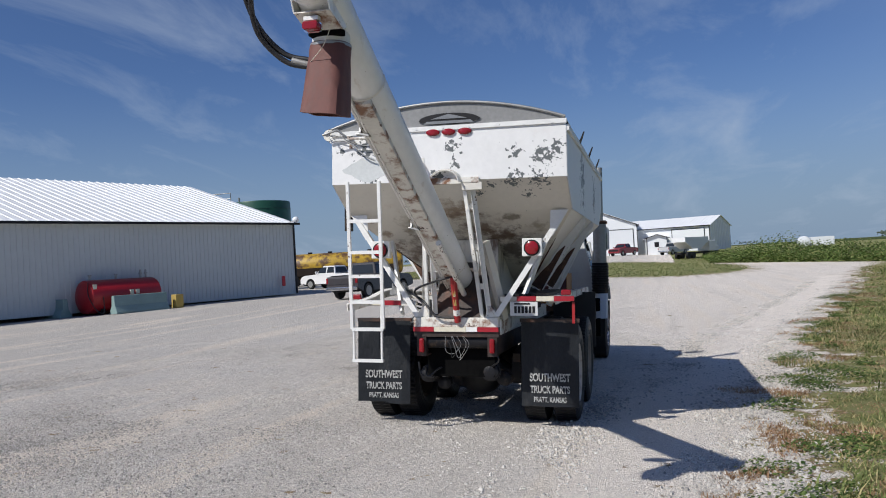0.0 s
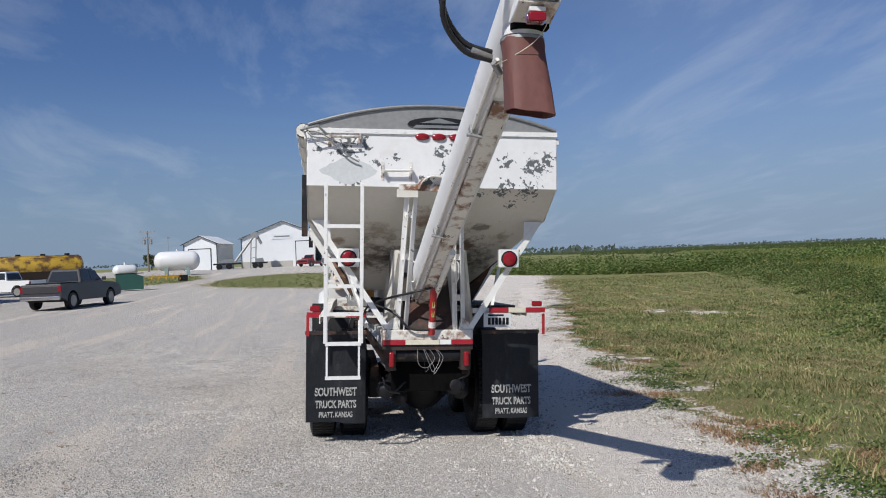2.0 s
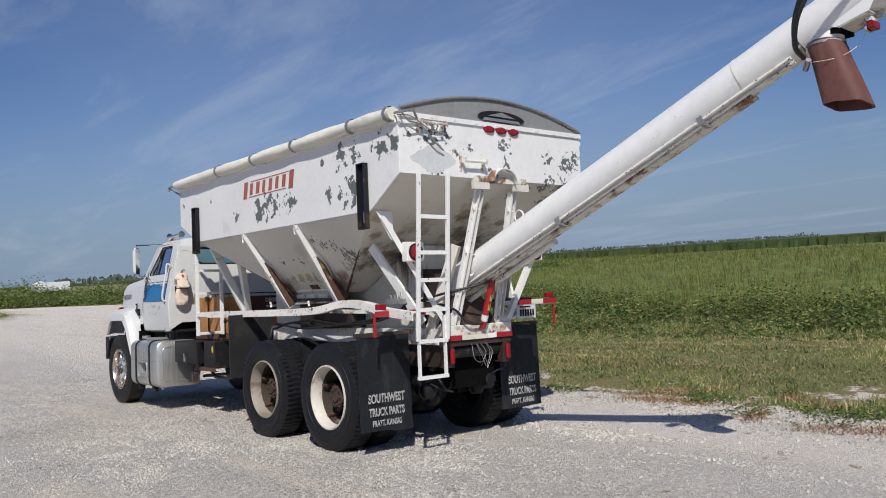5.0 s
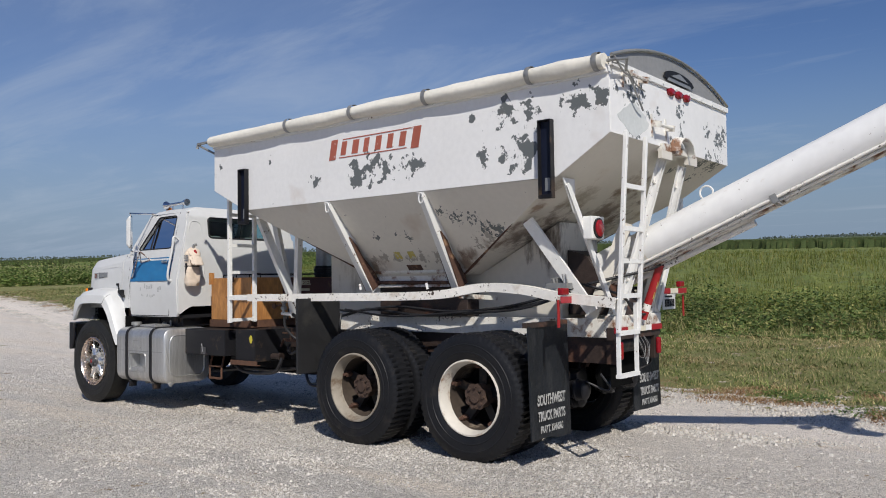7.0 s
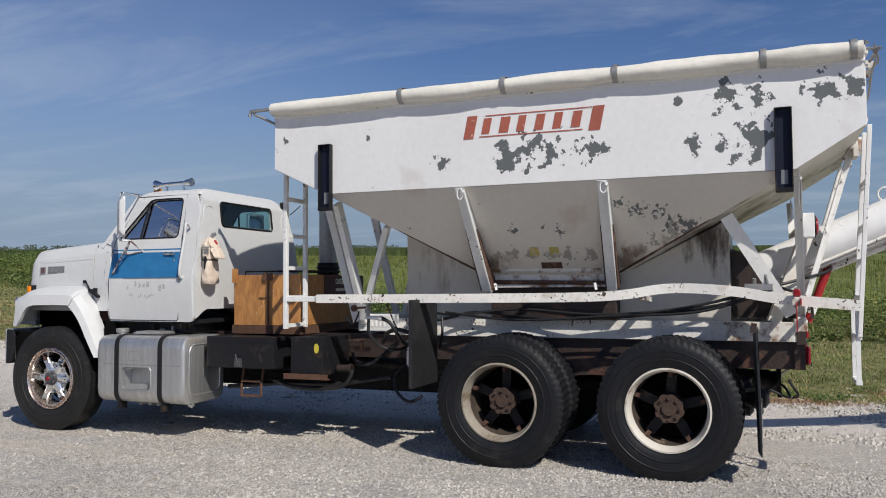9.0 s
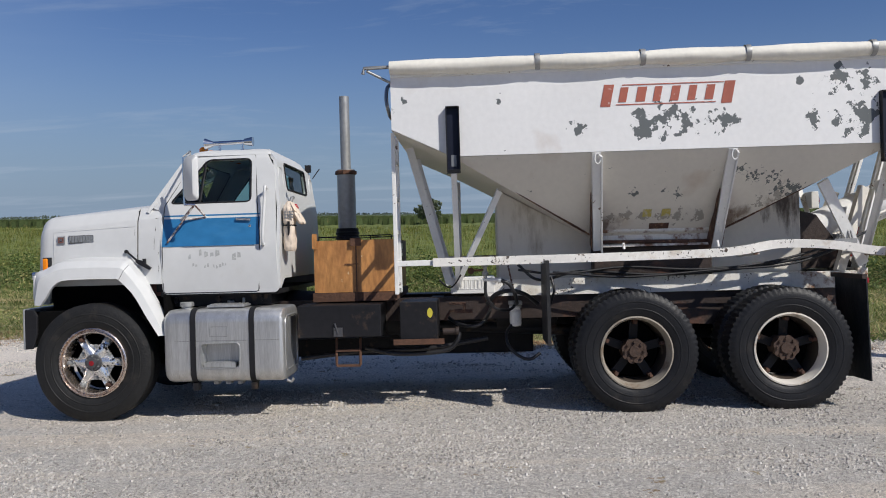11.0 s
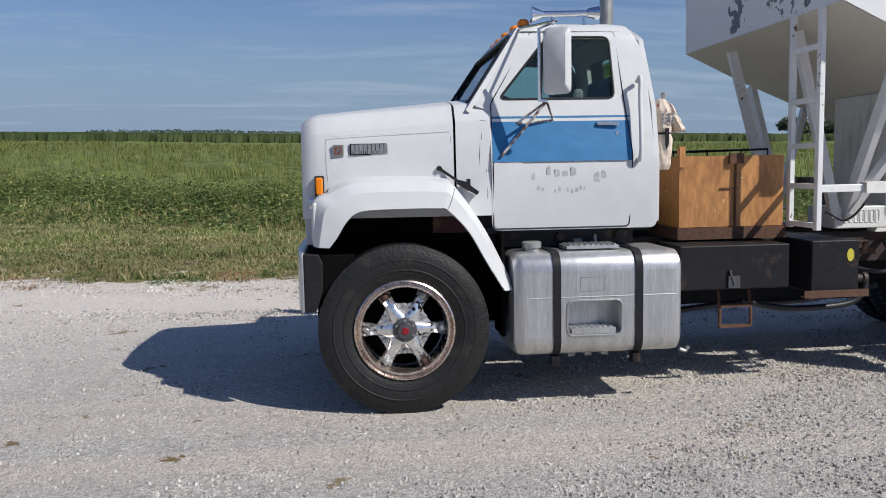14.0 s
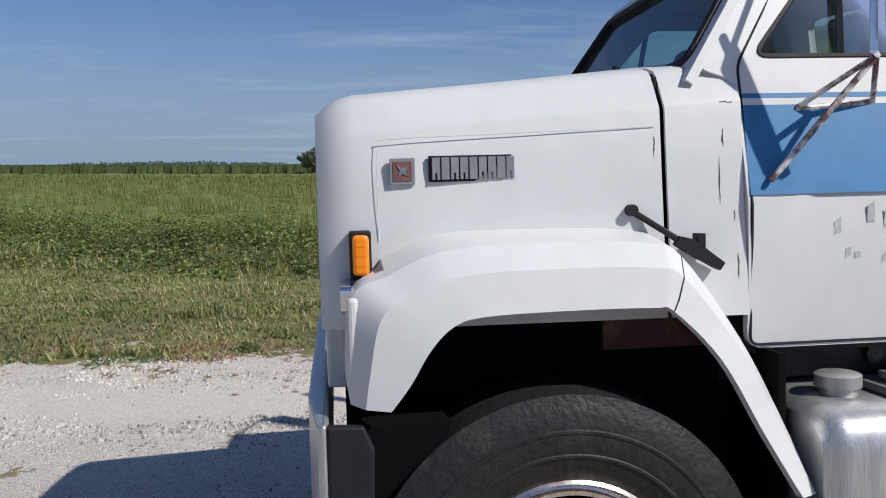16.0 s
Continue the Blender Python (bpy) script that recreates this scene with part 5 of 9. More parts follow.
# front ladder
bm = M()
for x in (-.995, -.655):
    beam(bm, (x, 3.41, 2.52), (x, 3.41, 1.07), 0.045, 0.035)
beam(bm, (-.995, 3.41, 1.345), (-.97, 3.05, 1.345), 0.04, 0.05)
ladder2 = part("ladder", bm, WHITE_STEEL, truck, "white welded steel ladder behind the cab", bevel=0.004)
for z in (2.27, 1.93, 1.63, 1.36, 1.10):
    bm = M()
    beam(bm, (-.995, 3.41, z), (-.655, 3.41, z), 0.03, 0.035)
    part("rung", bm, WHITE_STEEL, ladder2)

# subframe and chassis
for s in (-1, 1):
    bm = M()
    box(bm, s * .40 - .05, s * .40 + .05, -.92, 2.62, 1.0, 1.155)
    sb = part("subframe_beam", bm, WHITE_WORN, truck, "white subframe beam streaked with rust")
    bm = M()
    box(bm, s * .453 - .003, s * .453 + .003, -.90, -.28, 1.003, 1.152)
    part("rusted_plate", bm, WHITE_RUSTY, sb, "rust-streaked end plate of the subframe")
    bm = M()
    channel(bm, (s * .40, -.95, .89), (s * .40, 6.6, .89), 0.22, 0.08, 0.012, up=(s, 0, 0))
    part("chassis_rail", bm, FRAME_STEEL, truck)
for y in (-.7, -.1, .66, 1.4, 2.2, 3.1, 4.6, 6.5):
    bm = M()
    box(bm, -.36, .36, y - .06, y + .06, .80, .98)
    part("cross_member", bm, FRAME_STEEL, truck)
bm = M()
tube(bm, [(0, 3.25, .74), (0, 3.5, .76), (0, 3.9, .80), (0, 4.6, .84), (0, 5.2, .9)], [.10, .17, .22, .26, .33], 18)
part("gearbox", bm, BLACK_STEEL, truck, smooth=40)
for y in (0.0, 1.32):
    bm = M()
    tube(bm, [(-1.0, y, .52), (-.4, y, .52), (-.2, y, .52), (.2, y, .52), (.4, y, .52), (1.0, y, .52)], [.07, .07, .2, .2, .07, .07], 16)
    part("axle", bm, BLACK_STEEL, truck, smooth=50)
for s in (-1, 1):
    bm = M()
    prism(bm, [(-.25, .74), (.2, .80), (.66, .84), (1.1, .80), (1.55, .74), (1.5, .64), (.66, .70), (-.2, .64)], s * .45, s * .53, 'x')
    part("leaf_spring", bm, FRAME_STEEL, truck)
bm = M()
tube(bm, [(0, .1, .55), (0, 1.2, .58), (0, 3.2, .7)], 0.055, 12)
part("drive_shaft", bm, BLACK_STEEL, truck, smooth=50)
bm = M()
tube(bm, [(-.95, 6.16, .50), (.95, 6.16, .50)], 0.06, 12)
part("front_axle", bm, BLACK_STEEL, truck, smooth=50)
for x, ya, yb, z, r in ((.28, -.45, -.70, .62, .09), (-.28, -.30, -.58, .62, .09), (.05, 1.9, 2.5, .75, .14)):
    bm = M()
    tube(bm, [(x, ya, z), (x, yb, z)], r, 18)
    part("air_tank", bm, BLACK_STEEL, truck, smooth=50)
for s in (-1, 1):
    bm = M()
    box(bm, s * 1.19 if s < 0 else .62, s * .62 if s < 0 else 1.19, 2.06, 2.09, .60, 1.34)
    part("splash_guard", bm, GUARD_GREY, truck, "dusty black splash guard")


def text_mesh(body, size):
    cu = bpy.data.curves.new("words", 'FONT')
    cu.body, cu.size, cu.align_x, cu.extrude = body, size, 'CENTER', 0.0008
    cu.offset = size * 0.03
    tmp = bpy.data.objects.new("words", cu)
    scene.collection.objects.link(tmp)
    bpy.context.view_layer.update()
    me = bpy.data.meshes.new_from_object(tmp.evaluated_get(bpy.context.evaluated_depsgraph_get()))
    bpy.data.objects.remove(tmp)
    return me


# mud flaps with worn dealer print
for s in (-1, 1):
    bm = M()
    cx = s * .91
    nx, nz = 6, 8
    grid = [[bm.verts.new((cx + (-.30 + .60 * i / nx), -.62 + .012 * math.sin(i * 1.1 + s) - .02 * (j / nz), 1.12 - .885 * j / nz - (.02 if s < 0 and i > 3 and j == nz else 0))) for i in range(nx + 1)] for j in range(nz + 1)]
    for j in range(nz):
        for i in range(nx):
            bm.faces.new((grid[j][i], grid[j][i + 1], grid[j + 1][i + 1], grid[j + 1][i]))
    flap = part("mud_flap", bm, FLAP_RUBBER, truck, "black rubber mud flap with worn white print", smooth=50)
    thicken(flap, 0.012)
    for words, size, z in (("SOUTHWEST", .108, .50), ("TRUCK PARTS", .098, .378), ("PRATT, KANSAS", .072, .282)):
        me = text_mesh(words, size)
        me.materials.append(PALE_PRINT)
        tx = new("print_line", me)
        tx.parent = flap
        tx.matrix_local = pose(cx, -.655, z, 90, 0, 0) @ Matrix.Diagonal((.66, 1.06, 1, 1))
    bm = M()
    beam(bm, (cx - .31, -.61, 1.13), (cx + .31, -.61, 1.13), 0.04, 0.04)
    part("flap_hanger", bm, FRAME_STEEL, truck)


# wheels
def tyre_mesh(bm, cx, s, lugs=True, rim=.315, outer=.538, w=.275, n=192):
    R0 = .525
    prof = [(.335, -.40), (.36, -.46), (.385, -.48), (.388, -.495), (.394, -.495), (.397, -.485), (.42, -.50), (.44, -.497), (.443, -.507), (.449, -.507), (.452, -.492), (.47, -.485), (.495, -.45), (.508, -.425), (R0, -.40), (R0 + .003, -.2), (R0 + .003, 0), (R0 + .003, .2), (R0, .40), (.508, .425), (.495, .45), (.47, .485), (.452, .492), (.449, .507), (.443, .507), (.44, .497), (.42, .50), (.397, .485), (.394, .495), (.388, .495), (.385, .48), (.36, .46), (.335, .40)]
    rings = []
    for i, (r, a) in enumerate(prof):
        ring = []
        for k in range(n):
            t = math.tau * k / n
            rad = rim + (r - .335) * (outer - rim) / .193
            if lugs and abs(a) <= .43 and r > .5 and (k + (1 if abs(a) < .1 else 0)) % 3 < 1:
                rad -= .013
            if not lugs and abs(a) == .2:
                rad -= .012
            ring.append(bm.verts.new((cx + s * a * w, rad * math.cos(t), rad * math.sin(t))))
        rings.append(ring)
    for a, b in zip(rings, rings[1:]):
        for k in range(n):
            bm.faces.new((a[k], a[(k + 1) % n], b[(k + 1) % n], b[k]))


def rear_wheel(s, y, rim_mat, label):
    c = (0, y, .518)
    bm = M()
    lathe(bm, [(.318, s * 1.140), (.316, s * 1.158), (.304, s * 1.160), (.297, s * 1.138), (.284, s * 1.11), (.278, s * 1.045)], c, 56, 'x', close=False)
    w = part("wheel", bm, rim_mat, truck, label, smooth=40)
    bm = M()
    lathe(bm, [(.278, s * 1.045), (.274, s * .93), (.262, s * .86)], c, 48, 'x', close=False)
    lathe(bm, [(.318, s * .60), (.28, s * .70), (.262, s * .86)], c, 48, 'x', close=False)
    part("rim_barrel", bm, BARREL, w, "dark grimy inner rim", smooth=40)
    for cx in (1.035, .71):
        bm = M()
        tyre_mesh(bm, s * cx, s)
        for v in bm.verts:
            v.co += Vector((0, y, .518))
        part("tyre", bm, RUBBER, w, smooth=35)
    # drum, with the shade deep inside the wheel put into its colour
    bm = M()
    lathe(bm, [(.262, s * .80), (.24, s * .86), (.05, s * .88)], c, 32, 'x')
    part("brake_drum", bm, SHADE_BLACK, w, smooth=40)
    bm = M()
    lathe(bm, [(.11, s * .86), (.10, s * .98), (.085, s * 1.0), (.085, s * 1.03)], c, 24, 'x')
    part("hub", bm, HUB_RUST, w, "rusty axle hub", smooth=40)
    bm = M()
    prism(bm, [(y + r_ * math.cos(a_), .518 + r_ * math.sin(a_)) for r_, a_ in [((.114, .104)[k % 4 in (0, 3)], math.tau * k / 32) for k in range(32)]], s * 1.03, s * 1.052, 'x')
    prism(bm, [(y + .05 * math.cos(math.tau * k / 16), .518 + .05 * math.sin(math.tau * k / 16)) for k in range(16)], s * 1.052, s * 1.07, 'x')
    part("hub_flange", bm, HUB_RUST, w, "brown rusted flange with notched edge")
    for k in range(8):
        a = math.tau * k / 8
        bm = M()
        lathe(bm, [(.013, s * 1.05), (.013, s * 1.07)], (0, y + .082 * math.cos(a), .518 + .082 * math.sin(a)), 6, 'x')
        part("hub_bolt", bm, HUB_RUST, w)
    for k in range(5):
        a = math.tau * (k + .3) / 5
        bm = M()
        u = Vector((0, math.cos(a), math.sin(a)))
        cc = Vector((0, y, .518))
        beam(bm, cc + u * .08 + Vector((s * .92, 0, 0)), cc + u * .255 + Vector((s * .93, 0, 0)), 0.075, 0.06, (1, 0, 0))
        part("spoke", bm, BLACK_STEEL, w)
        bm = M()
        beam(bm, cc + u * .262 + Vector((s * .92, 0, 0)), cc + u * .262 + Vector((s * 1.03, 0, 0)), 0.034, 0.05, u)
        lathe(bm, [(.016, s * 1.03), (.016, s * 1.055)], cc + u * .258, 6, 'x')
        part("rim_clamp", bm, STRUT_RUST, w, "rusty rim clamp")


for s in (-1, 1):
    rear_wheel(s, 0.0, RIM_WHITE, "dual rear wheel with white spoke rim")
    rear_wheel(s, 1.32, RIM_CREAM, "dual rear wheel with dusty cream rim")


def front_wheel(s):
    y, z = 6.157, .532
    c = (0, y, z)
    cc = Vector(c)
    bm = M()
    lathe(bm, [(.314, s * 1.075), (.313, s * 1.112), (.304, s * 1.118), (.297, s * 1.106), (.290, s * 1.088), (.284, s * 1.090), (.281, s * 1.104), (.270, s * 1.104), (.264, s * 1.085), (.260, s * 1.04), (.258, s * .95)], c, 64, 'x', close=False)
    w = part("wheel", bm, RIM_CHROME, truck, "front wheel with chromed six-spoke hub", smooth=40)
    bm = M()
    tyre_mesh(bm, s * .985, s, lugs=False, rim=.311, outer=.534)
    for v in bm.verts:
        v.co += Vector((0, y, z))
    part("tyre", bm, DUSTY_RUBBER, w, smooth=35)
    # front drum, its black colour holding the shade behind the spokes
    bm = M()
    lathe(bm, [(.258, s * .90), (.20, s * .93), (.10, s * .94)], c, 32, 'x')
    part("brake_drum", bm, SHADE_BLACK, w, smooth=40)
    # star plate between the spokes, dished to the studs
    bm = M()
    pts = []
    for k in range(36):
        a = math.tau * k / 36
        pts.append((y + (.168 + .012 * math.cos(6 * a)) * math.cos(a), z + (.168 + .012 * math.cos(6 * a)) * math.sin(a)))
    prism(bm, pts, s * 1.02, s * 1.038, 'x')
    part("star_plate", bm, SPOKE_CHROME, w, "chromed plate between the spokes")
    for k in range(6):
        a = math.tau * k / 6
        u, v = Vector((0, math.cos(a), math.sin(a))), Vector((0, -math.sin(a), math.cos(a)))
        bm = M()
        rows_ = []
        for r, hw, mid, edge in ((.055, .056, 1.088, 1.080), (.10, .050, 1.088, 1.074), (.145, .037, 1.082, 1.068), (.185, .034, 1.064, 1.070), (.222, .038, 1.046, 1.066), (.256, .043, 1.040, 1.058)):
            rows_.append([bm.verts.new(cc + u * r + v * hw * q + Vector((s * x, 0, 0))) for q, x in ((-1, 1.0), (-1, edge - .014), (-.78, edge), (-.3, mid), (.3, mid), (.78, edge), (1, edge - .014), (1, 1.0))])
        for p_, q_ in zip(rows_, rows_[1:]):
            for j in range(7):
                bm.faces.new((p_[j], p_[j + 1], q_[j + 1], q_[j]))
        bm.faces.new(rows_[-1])
        part("spoke", bm, SPOKE_CHROME, w, "worn chromed spoke", smooth=28)
        q = cc + u * .236
        bm = M()
        lathe(bm, [(.024, s * 1.038), (.024, s * 1.052), (.018, s * 1.054), (.018, s * 1.078), (.010, s * 1.082)], (0, q.y, q.z), 10, 'x')
        part("lug_nut", bm, STRUT_RUST if k in (1, 4) else GALV, w)
        b = a + math.pi / 6
        bm = M()
        lathe(bm, [(.020, s * 1.036), (.019, s * 1.044), (.012, s * 1.046), (.012, s * 1.060)], (0, y + .143 * math.cos(b), z + .143 * math.sin(b)), 10, 'x')
        part("stud", bm, GALV, w)
        bm = M()
        lathe(bm, [(.008, s * 1.106), (.008, s * 1.116)], (0, y + .060 * math.cos(b), z + .060 * math.sin(b)), 6, 'x')
        part("hub_bolt", bm, GALV, w)
    bm = M()
    lathe(bm, [(.080, s * 1.03), (.076, s * 1.095), (.068, s * 1.108), (.050, s * 1.110), (.046, s * 1.132), (.03, s * 1.134)], c, 32, 'x')
    part("hub_cap", bm, HUB_GREY, w, smooth=40)
    bm = M()
    lathe(bm, [(.024, s * 1.133), (.020, s * 1.139)], c, 20, 'x')
    part("hub_window", bm, RED_LENS, w, "pink-red hub window")


mirrored(front_wheel)

# ---- cab and bonnet ----
def half_width(y, z):
    pts = ((1.10, .915), (1.30, .935), (1.55, .935), (1.82, .875), (1.95, .845), (2.36, .745), (2.42, .70), (2.6, .6))
    for (z0, w0), (z1, w1) in zip(pts, pts[1:]):
        if z <= z1:
            w = w0 + (w1 - w0) * (z - z0) / (z1 - z0)
            break
    return w + (5.1 - y) * 0.025


def ray_poly(c, a, poly):
    d = (math.cos(a), math.sin(a))
    best = None
    for p, q in zip(poly, poly[1:] + poly[:1]):
        ex, ey = q[0] - p[0], q[1] - p[1]
        det = d[0] * -ey + ex * d[1]
        if abs(det) < 1e-9:
            continue
        rx, ry = p[0] - c[0], p[1] - c[1]
        t = (rx * -ey + ex * ry) / det
        u = (d[0] * ry - d[1] * rx) / det
        if t > 0 and -1e-6 <= u <= 1 + 1e-6 and (best is None or t > best):
            best = t
    return (c[0] + d[0] * best, c[1] + d[1] * best)


def ring_panel(bm, outer, inner, put, n=72, rows=5):
    """A sheet with an opening: outer and inner outlines, laid into space by put(u, v)."""
    c = (sum(p[0] for p in inner) / len(inner), sum(p[1] for p in inner) / len(inner))
    angles = sorted({round(math.tau * k / n, 5) for k in range(n)} | {round(math.atan2(p[1] - c[1], p[0] - c[0]) % math.tau, 5) for p in outer})
    loops = []
    for k in range(rows + 1):
        t = k / rows
        loops.append([])
        for a in angles:
            p, q = ray_poly(c, a, inner), ray_poly(c, a, outer)
            loops[-1].append(bm.verts.new(put(p[0] + (q[0] - p[0]) * t, p[1] + (q[1] - p[1]) * t)))
    m = len(angles)
    for a, b in zip(loops, loops[1:]):
        for j in range(m):
            bm.faces.new((a[j], a[(j + 1) % m], b[(j + 1) % m], b[j]))


SIDE_OUT = round_poly([(4.49, 1.12), (5.57, 1.12), (5.575, 1.885), (5.69, 1.92), (5.34, 2.41), (4.62, 2.42), (4.53, 2.25)], 0.05)
SIDE_WIN = round_poly([(4.75, 1.955), (5.51, 1.955), (5.17, 2.36), (4.76, 2.36)], 0.05)
# roof
bm = M()
levels = [(2.40, 4.585, 5.36, .745, .05), (2.44, 4.60, 5.33, .70, .06), (2.47, 4.65, 5.27, .60, .08), (2.49, 4.80, 5.15, .42, .1)]
rings = []
for z, ya, yb, hw, r in levels:
    rings.append([bm.verts.new((x, y, z)) for x, y in round_poly([(-hw, ya), (hw, ya), (hw, yb), (-hw, yb)], r)])
for a, b in zip(rings, rings[1:]):
    for j in range(len(a)):
        bm.faces.new((a[j], a[(j + 1) % len(a)], b[(j + 1) % len(a)], b[j]))
bm.faces.new(rings[-1])
cab = part("cab", bm, WHITE_CAB, truck, "white day cab with a blue door band", smooth=70)


def cab_side(s):
    bm = M()
    ring_panel(bm, SIDE_OUT, SIDE_WIN, lambda y, z: (s * half_width(y, z), y, z))
    ob = part("cab_side", bm, WHITE_CAB, cab, smooth=30)
    thicken(ob, 0.03)
    bm = M()
    f = [bm.verts.new((s * (half_width(y, z) - .012), y, z)) for y, z in SIDE_WIN]
    bm.faces.new(f)
    g = part("side_window", bm, GLASS, cab, smooth=30)
    g.visible_shadow = False
    bm = M()
    loop = [(s * (half_width(y, z) + .012), y, z) for y, z in SIDE_WIN]
    tube(bm, loop + loop[:1], 0.009, 6, cap=False)
    beam(bm, (s * .845, 5.235, 1.96), (s * .755, 5.19, 2.345), 0.018, 0.018)
    part("window_seal", bm, DARK_TRIM, cab)
    # door gap
    gap = round_poly([(4.675, 1.13), (5.562, 1.13), (5.562, 1.50), (5.562, 1.93), (5.27, 2.40), (4.72, 2.40), (4.69, 1.95), (4.655, 1.6)], 0.03)
    bm = M()
    loop = [(s * (half_width(y, z) + .015), y, z) for y, z in gap]
    tube(bm, loop + loop[:1], 0.0045, 5, cap=False)
    part("door_gap", bm, DARK_TRIM, cab)
    # colour band
    for z0, z1 in ((1.556, 1.812), (1.832, 1.846)):
        bm = M()
        k = 8
        a = [[bm.verts.new((s * (half_width(y, z) + .0162), y, z)) for z in [z0 + (z1 - z0) * i / k for i in range(k + 1)]] for y in (4.66, 4.85, 5.1, 5.35, 5.565)]
        for p, q in zip(a, a[1:]):
            for i in range(k):
                bm.faces.new((p[i], p[i + 1], q[i + 1], q[i]))
        part("door_band", bm, BLUE_PAINT, cab, "faded blue stripe", smooth=30)
    # worn remains of door lettering
    r = random.Random(3)
    for row, (z, h, y0, y1, w) in enumerate(((1.45, .066, 5.32, 4.80, .044), (1.362, .036, 5.34, 4.96, .024))):
        y = y0
        while y > y1:
            ww = w * r.uniform(.4, 1.0)
            if r.random() < .75:
                za = z + r.uniform(-.5, .3) * h
                pts = [(y, za), (y - ww, za + r.uniform(-.2, .3) * h), (y - ww * .9, za + h * r.uniform(.4, 1)), (y - ww * .1, za + h * r.uniform(.5, 1))]
                bm = M()
                bm.faces.new([bm.verts.new((s * (half_width(a, b) + .0155), a, b)) for a, b in pts])
                part("print_flake", bm, PRINT_GREY, cab, "faded flake of grey lettering")
            y -= w * 1.15
    # grab rail and handle
    bm = M()
    tube(bm, curve([(s * .87, 4.60, 2.06), (s * .93, 4.60, 2.08), (s * .945, 4.605, 1.95), (s * 1.0, 4.615, 1.65), (s * .985, 4.62, 1.56), (s * .95, 4.62, 1.56)], 5), 0.014, 8)
    part("grab_rail", bm, WHITE_CAB, cab, smooth=60)
    bm = M()
    beam(bm, (s * .925, 4.74, 1.79), (s * .915, 4.88, 1.795), 0.02, 0.025)
    lathe(bm, [(.014, s * .90), (.014, s * .925)], (0, 4.75, 1.73), 12, 'x')
    part("door_handle", bm, CHROME, cab, bevel=0.005)
    # mirror on a tripod
    bm = M()
    fwd = Vector((s * .785, .62, 0)).normalized()
    c = Vector((s * 1.15, 5.205, 2.16))
    across = Vector((0, 0, 1)).cross(fwd)
    outl = round_poly([(-.088, -.20), (.088, -.20), (.088, .20), (-.088, .20)], 0.04)
    rr_ = [[bm.verts.new(c + across * a * k1 + Vector((0, 0, b * k1)) + fwd * d) for a, b in outl] for k1, d in ((1.0, -.02), (1.0, .0), (.8, .03))]
    for a_, b_ in zip(rr_, rr_[1:]):
        for j in range(len(outl)):
            bm.faces.new((a_[j], a_[(j + 1) % len(outl)], b_[(j + 1) % len(outl)], b_[j]))
    bm.faces.new(rr_[-1])
    mir = part("mirror", bm, WHITE_CAB, truck, "tall white door mirror", smooth=40)
    bm = M()
    bm.faces.new([bm.verts.new(c + across * a * .95 + Vector((0, 0, b * .95)) - fwd * .0205) for a, b in outl])
    part("mirror_glass", bm, CHROME, mir)
    bm = M()
    post = [c + Vector((0, 0, .225)) - fwd * .0, c + Vector((0, 0, -.215))]
    o = c + across * (-.115 if s < 0 else .115)
    tube(bm, [o + Vector((0, 0, -.23)), o + Vector((0, 0, .2)), c + Vector((0, 0, .235)), Vector((s * .70, 5.36, 2.42))], 0.010, 8)
    tube(bm, [o + Vector((0, 0, -.23)), (s * 1.0, 5.23, 1.93)], 0.010, 8)
    part("mirror_frame", bm, CHROME, mir, smooth=40)
    bm = M()
    hub = Vector((s * 1.0, 5.23, 1.93))
    tube(bm, [hub, (s * .945, 5.51, 1.595)], 0.009, 8)
    tube(bm, [hub, (s * .885, 5.40, 1.80)], 0.008, 8)
    tube(bm, [hub, (s * .885, 5.16, 1.815)], 0.008, 8)
    tube(bm, [(s * .885, 5.40, 1.80), (s * .885, 5.16, 1.815)], 0.009, 8)
    part("mirror_strut", bm, STRUT_CHIPPED, mir, smooth=40)


mirrored(cab_side)


def lay_back(u, v):
    return (u, 4.49 + .115 * max(0, v - 1.9) + .80 * max(0, v - 2.34), v)


bm = M()
back_out = round_poly([(-.945, 1.14), (-.78, 1.24), (.78, 1.24), (.945, 1.14), (.95, 1.55), (.87, 1.95), (.765, 2.36), (.62, 2.46), (-.62, 2.46), (-.765, 2.36), (-.87, 1.95), (-.95, 1.55)], 0.04)
back_win = round_poly([(-.50, 2.085), (.43, 2.085), (.43, 2.335), (-.50, 2.335)], 0.05)
ring_panel(bm, back_out, back_win, lay_back)
ob = part("cab_back", bm, WHITE_CAB, cab, smooth=30)
thicken(ob, 0.03)
bm = M()
bm.faces.new([bm.verts.new(lay_back(*p)) for p in back_win])
part("rear_window", bm, GLASS, cab).visible_shadow = False
bm = M()
lp_ = [(x, y - .016, z) for x, y, z in [lay_back(*p) for p in back_win]]
tube(bm, lp_ + lp_[:1], 0.010, 6, cap=False)
part("window_seal", bm, DARK_TRIM, cab)
for s in (-1, 1):
    bm = M()
    loop = [(s * .70 + a, 4.474 + max(0, b - 1.9) * .115, b) for a, b in round_poly([(-.11, 1.60), (.11, 1.60), (.09, 2.28), (-.07, 2.28)], 0.07)]
    tube(bm, loop + loop[:1], 0.005, 6, cap=False)
    part("pressed_rib", bm, WHITE_CAB, cab, smooth=60)


def lay_front(u, v):
    t = (v - 1.90) / .52
    return (u, 5.70 - .36 * t + .03 * (1 - (u / .85) ** 2), v)


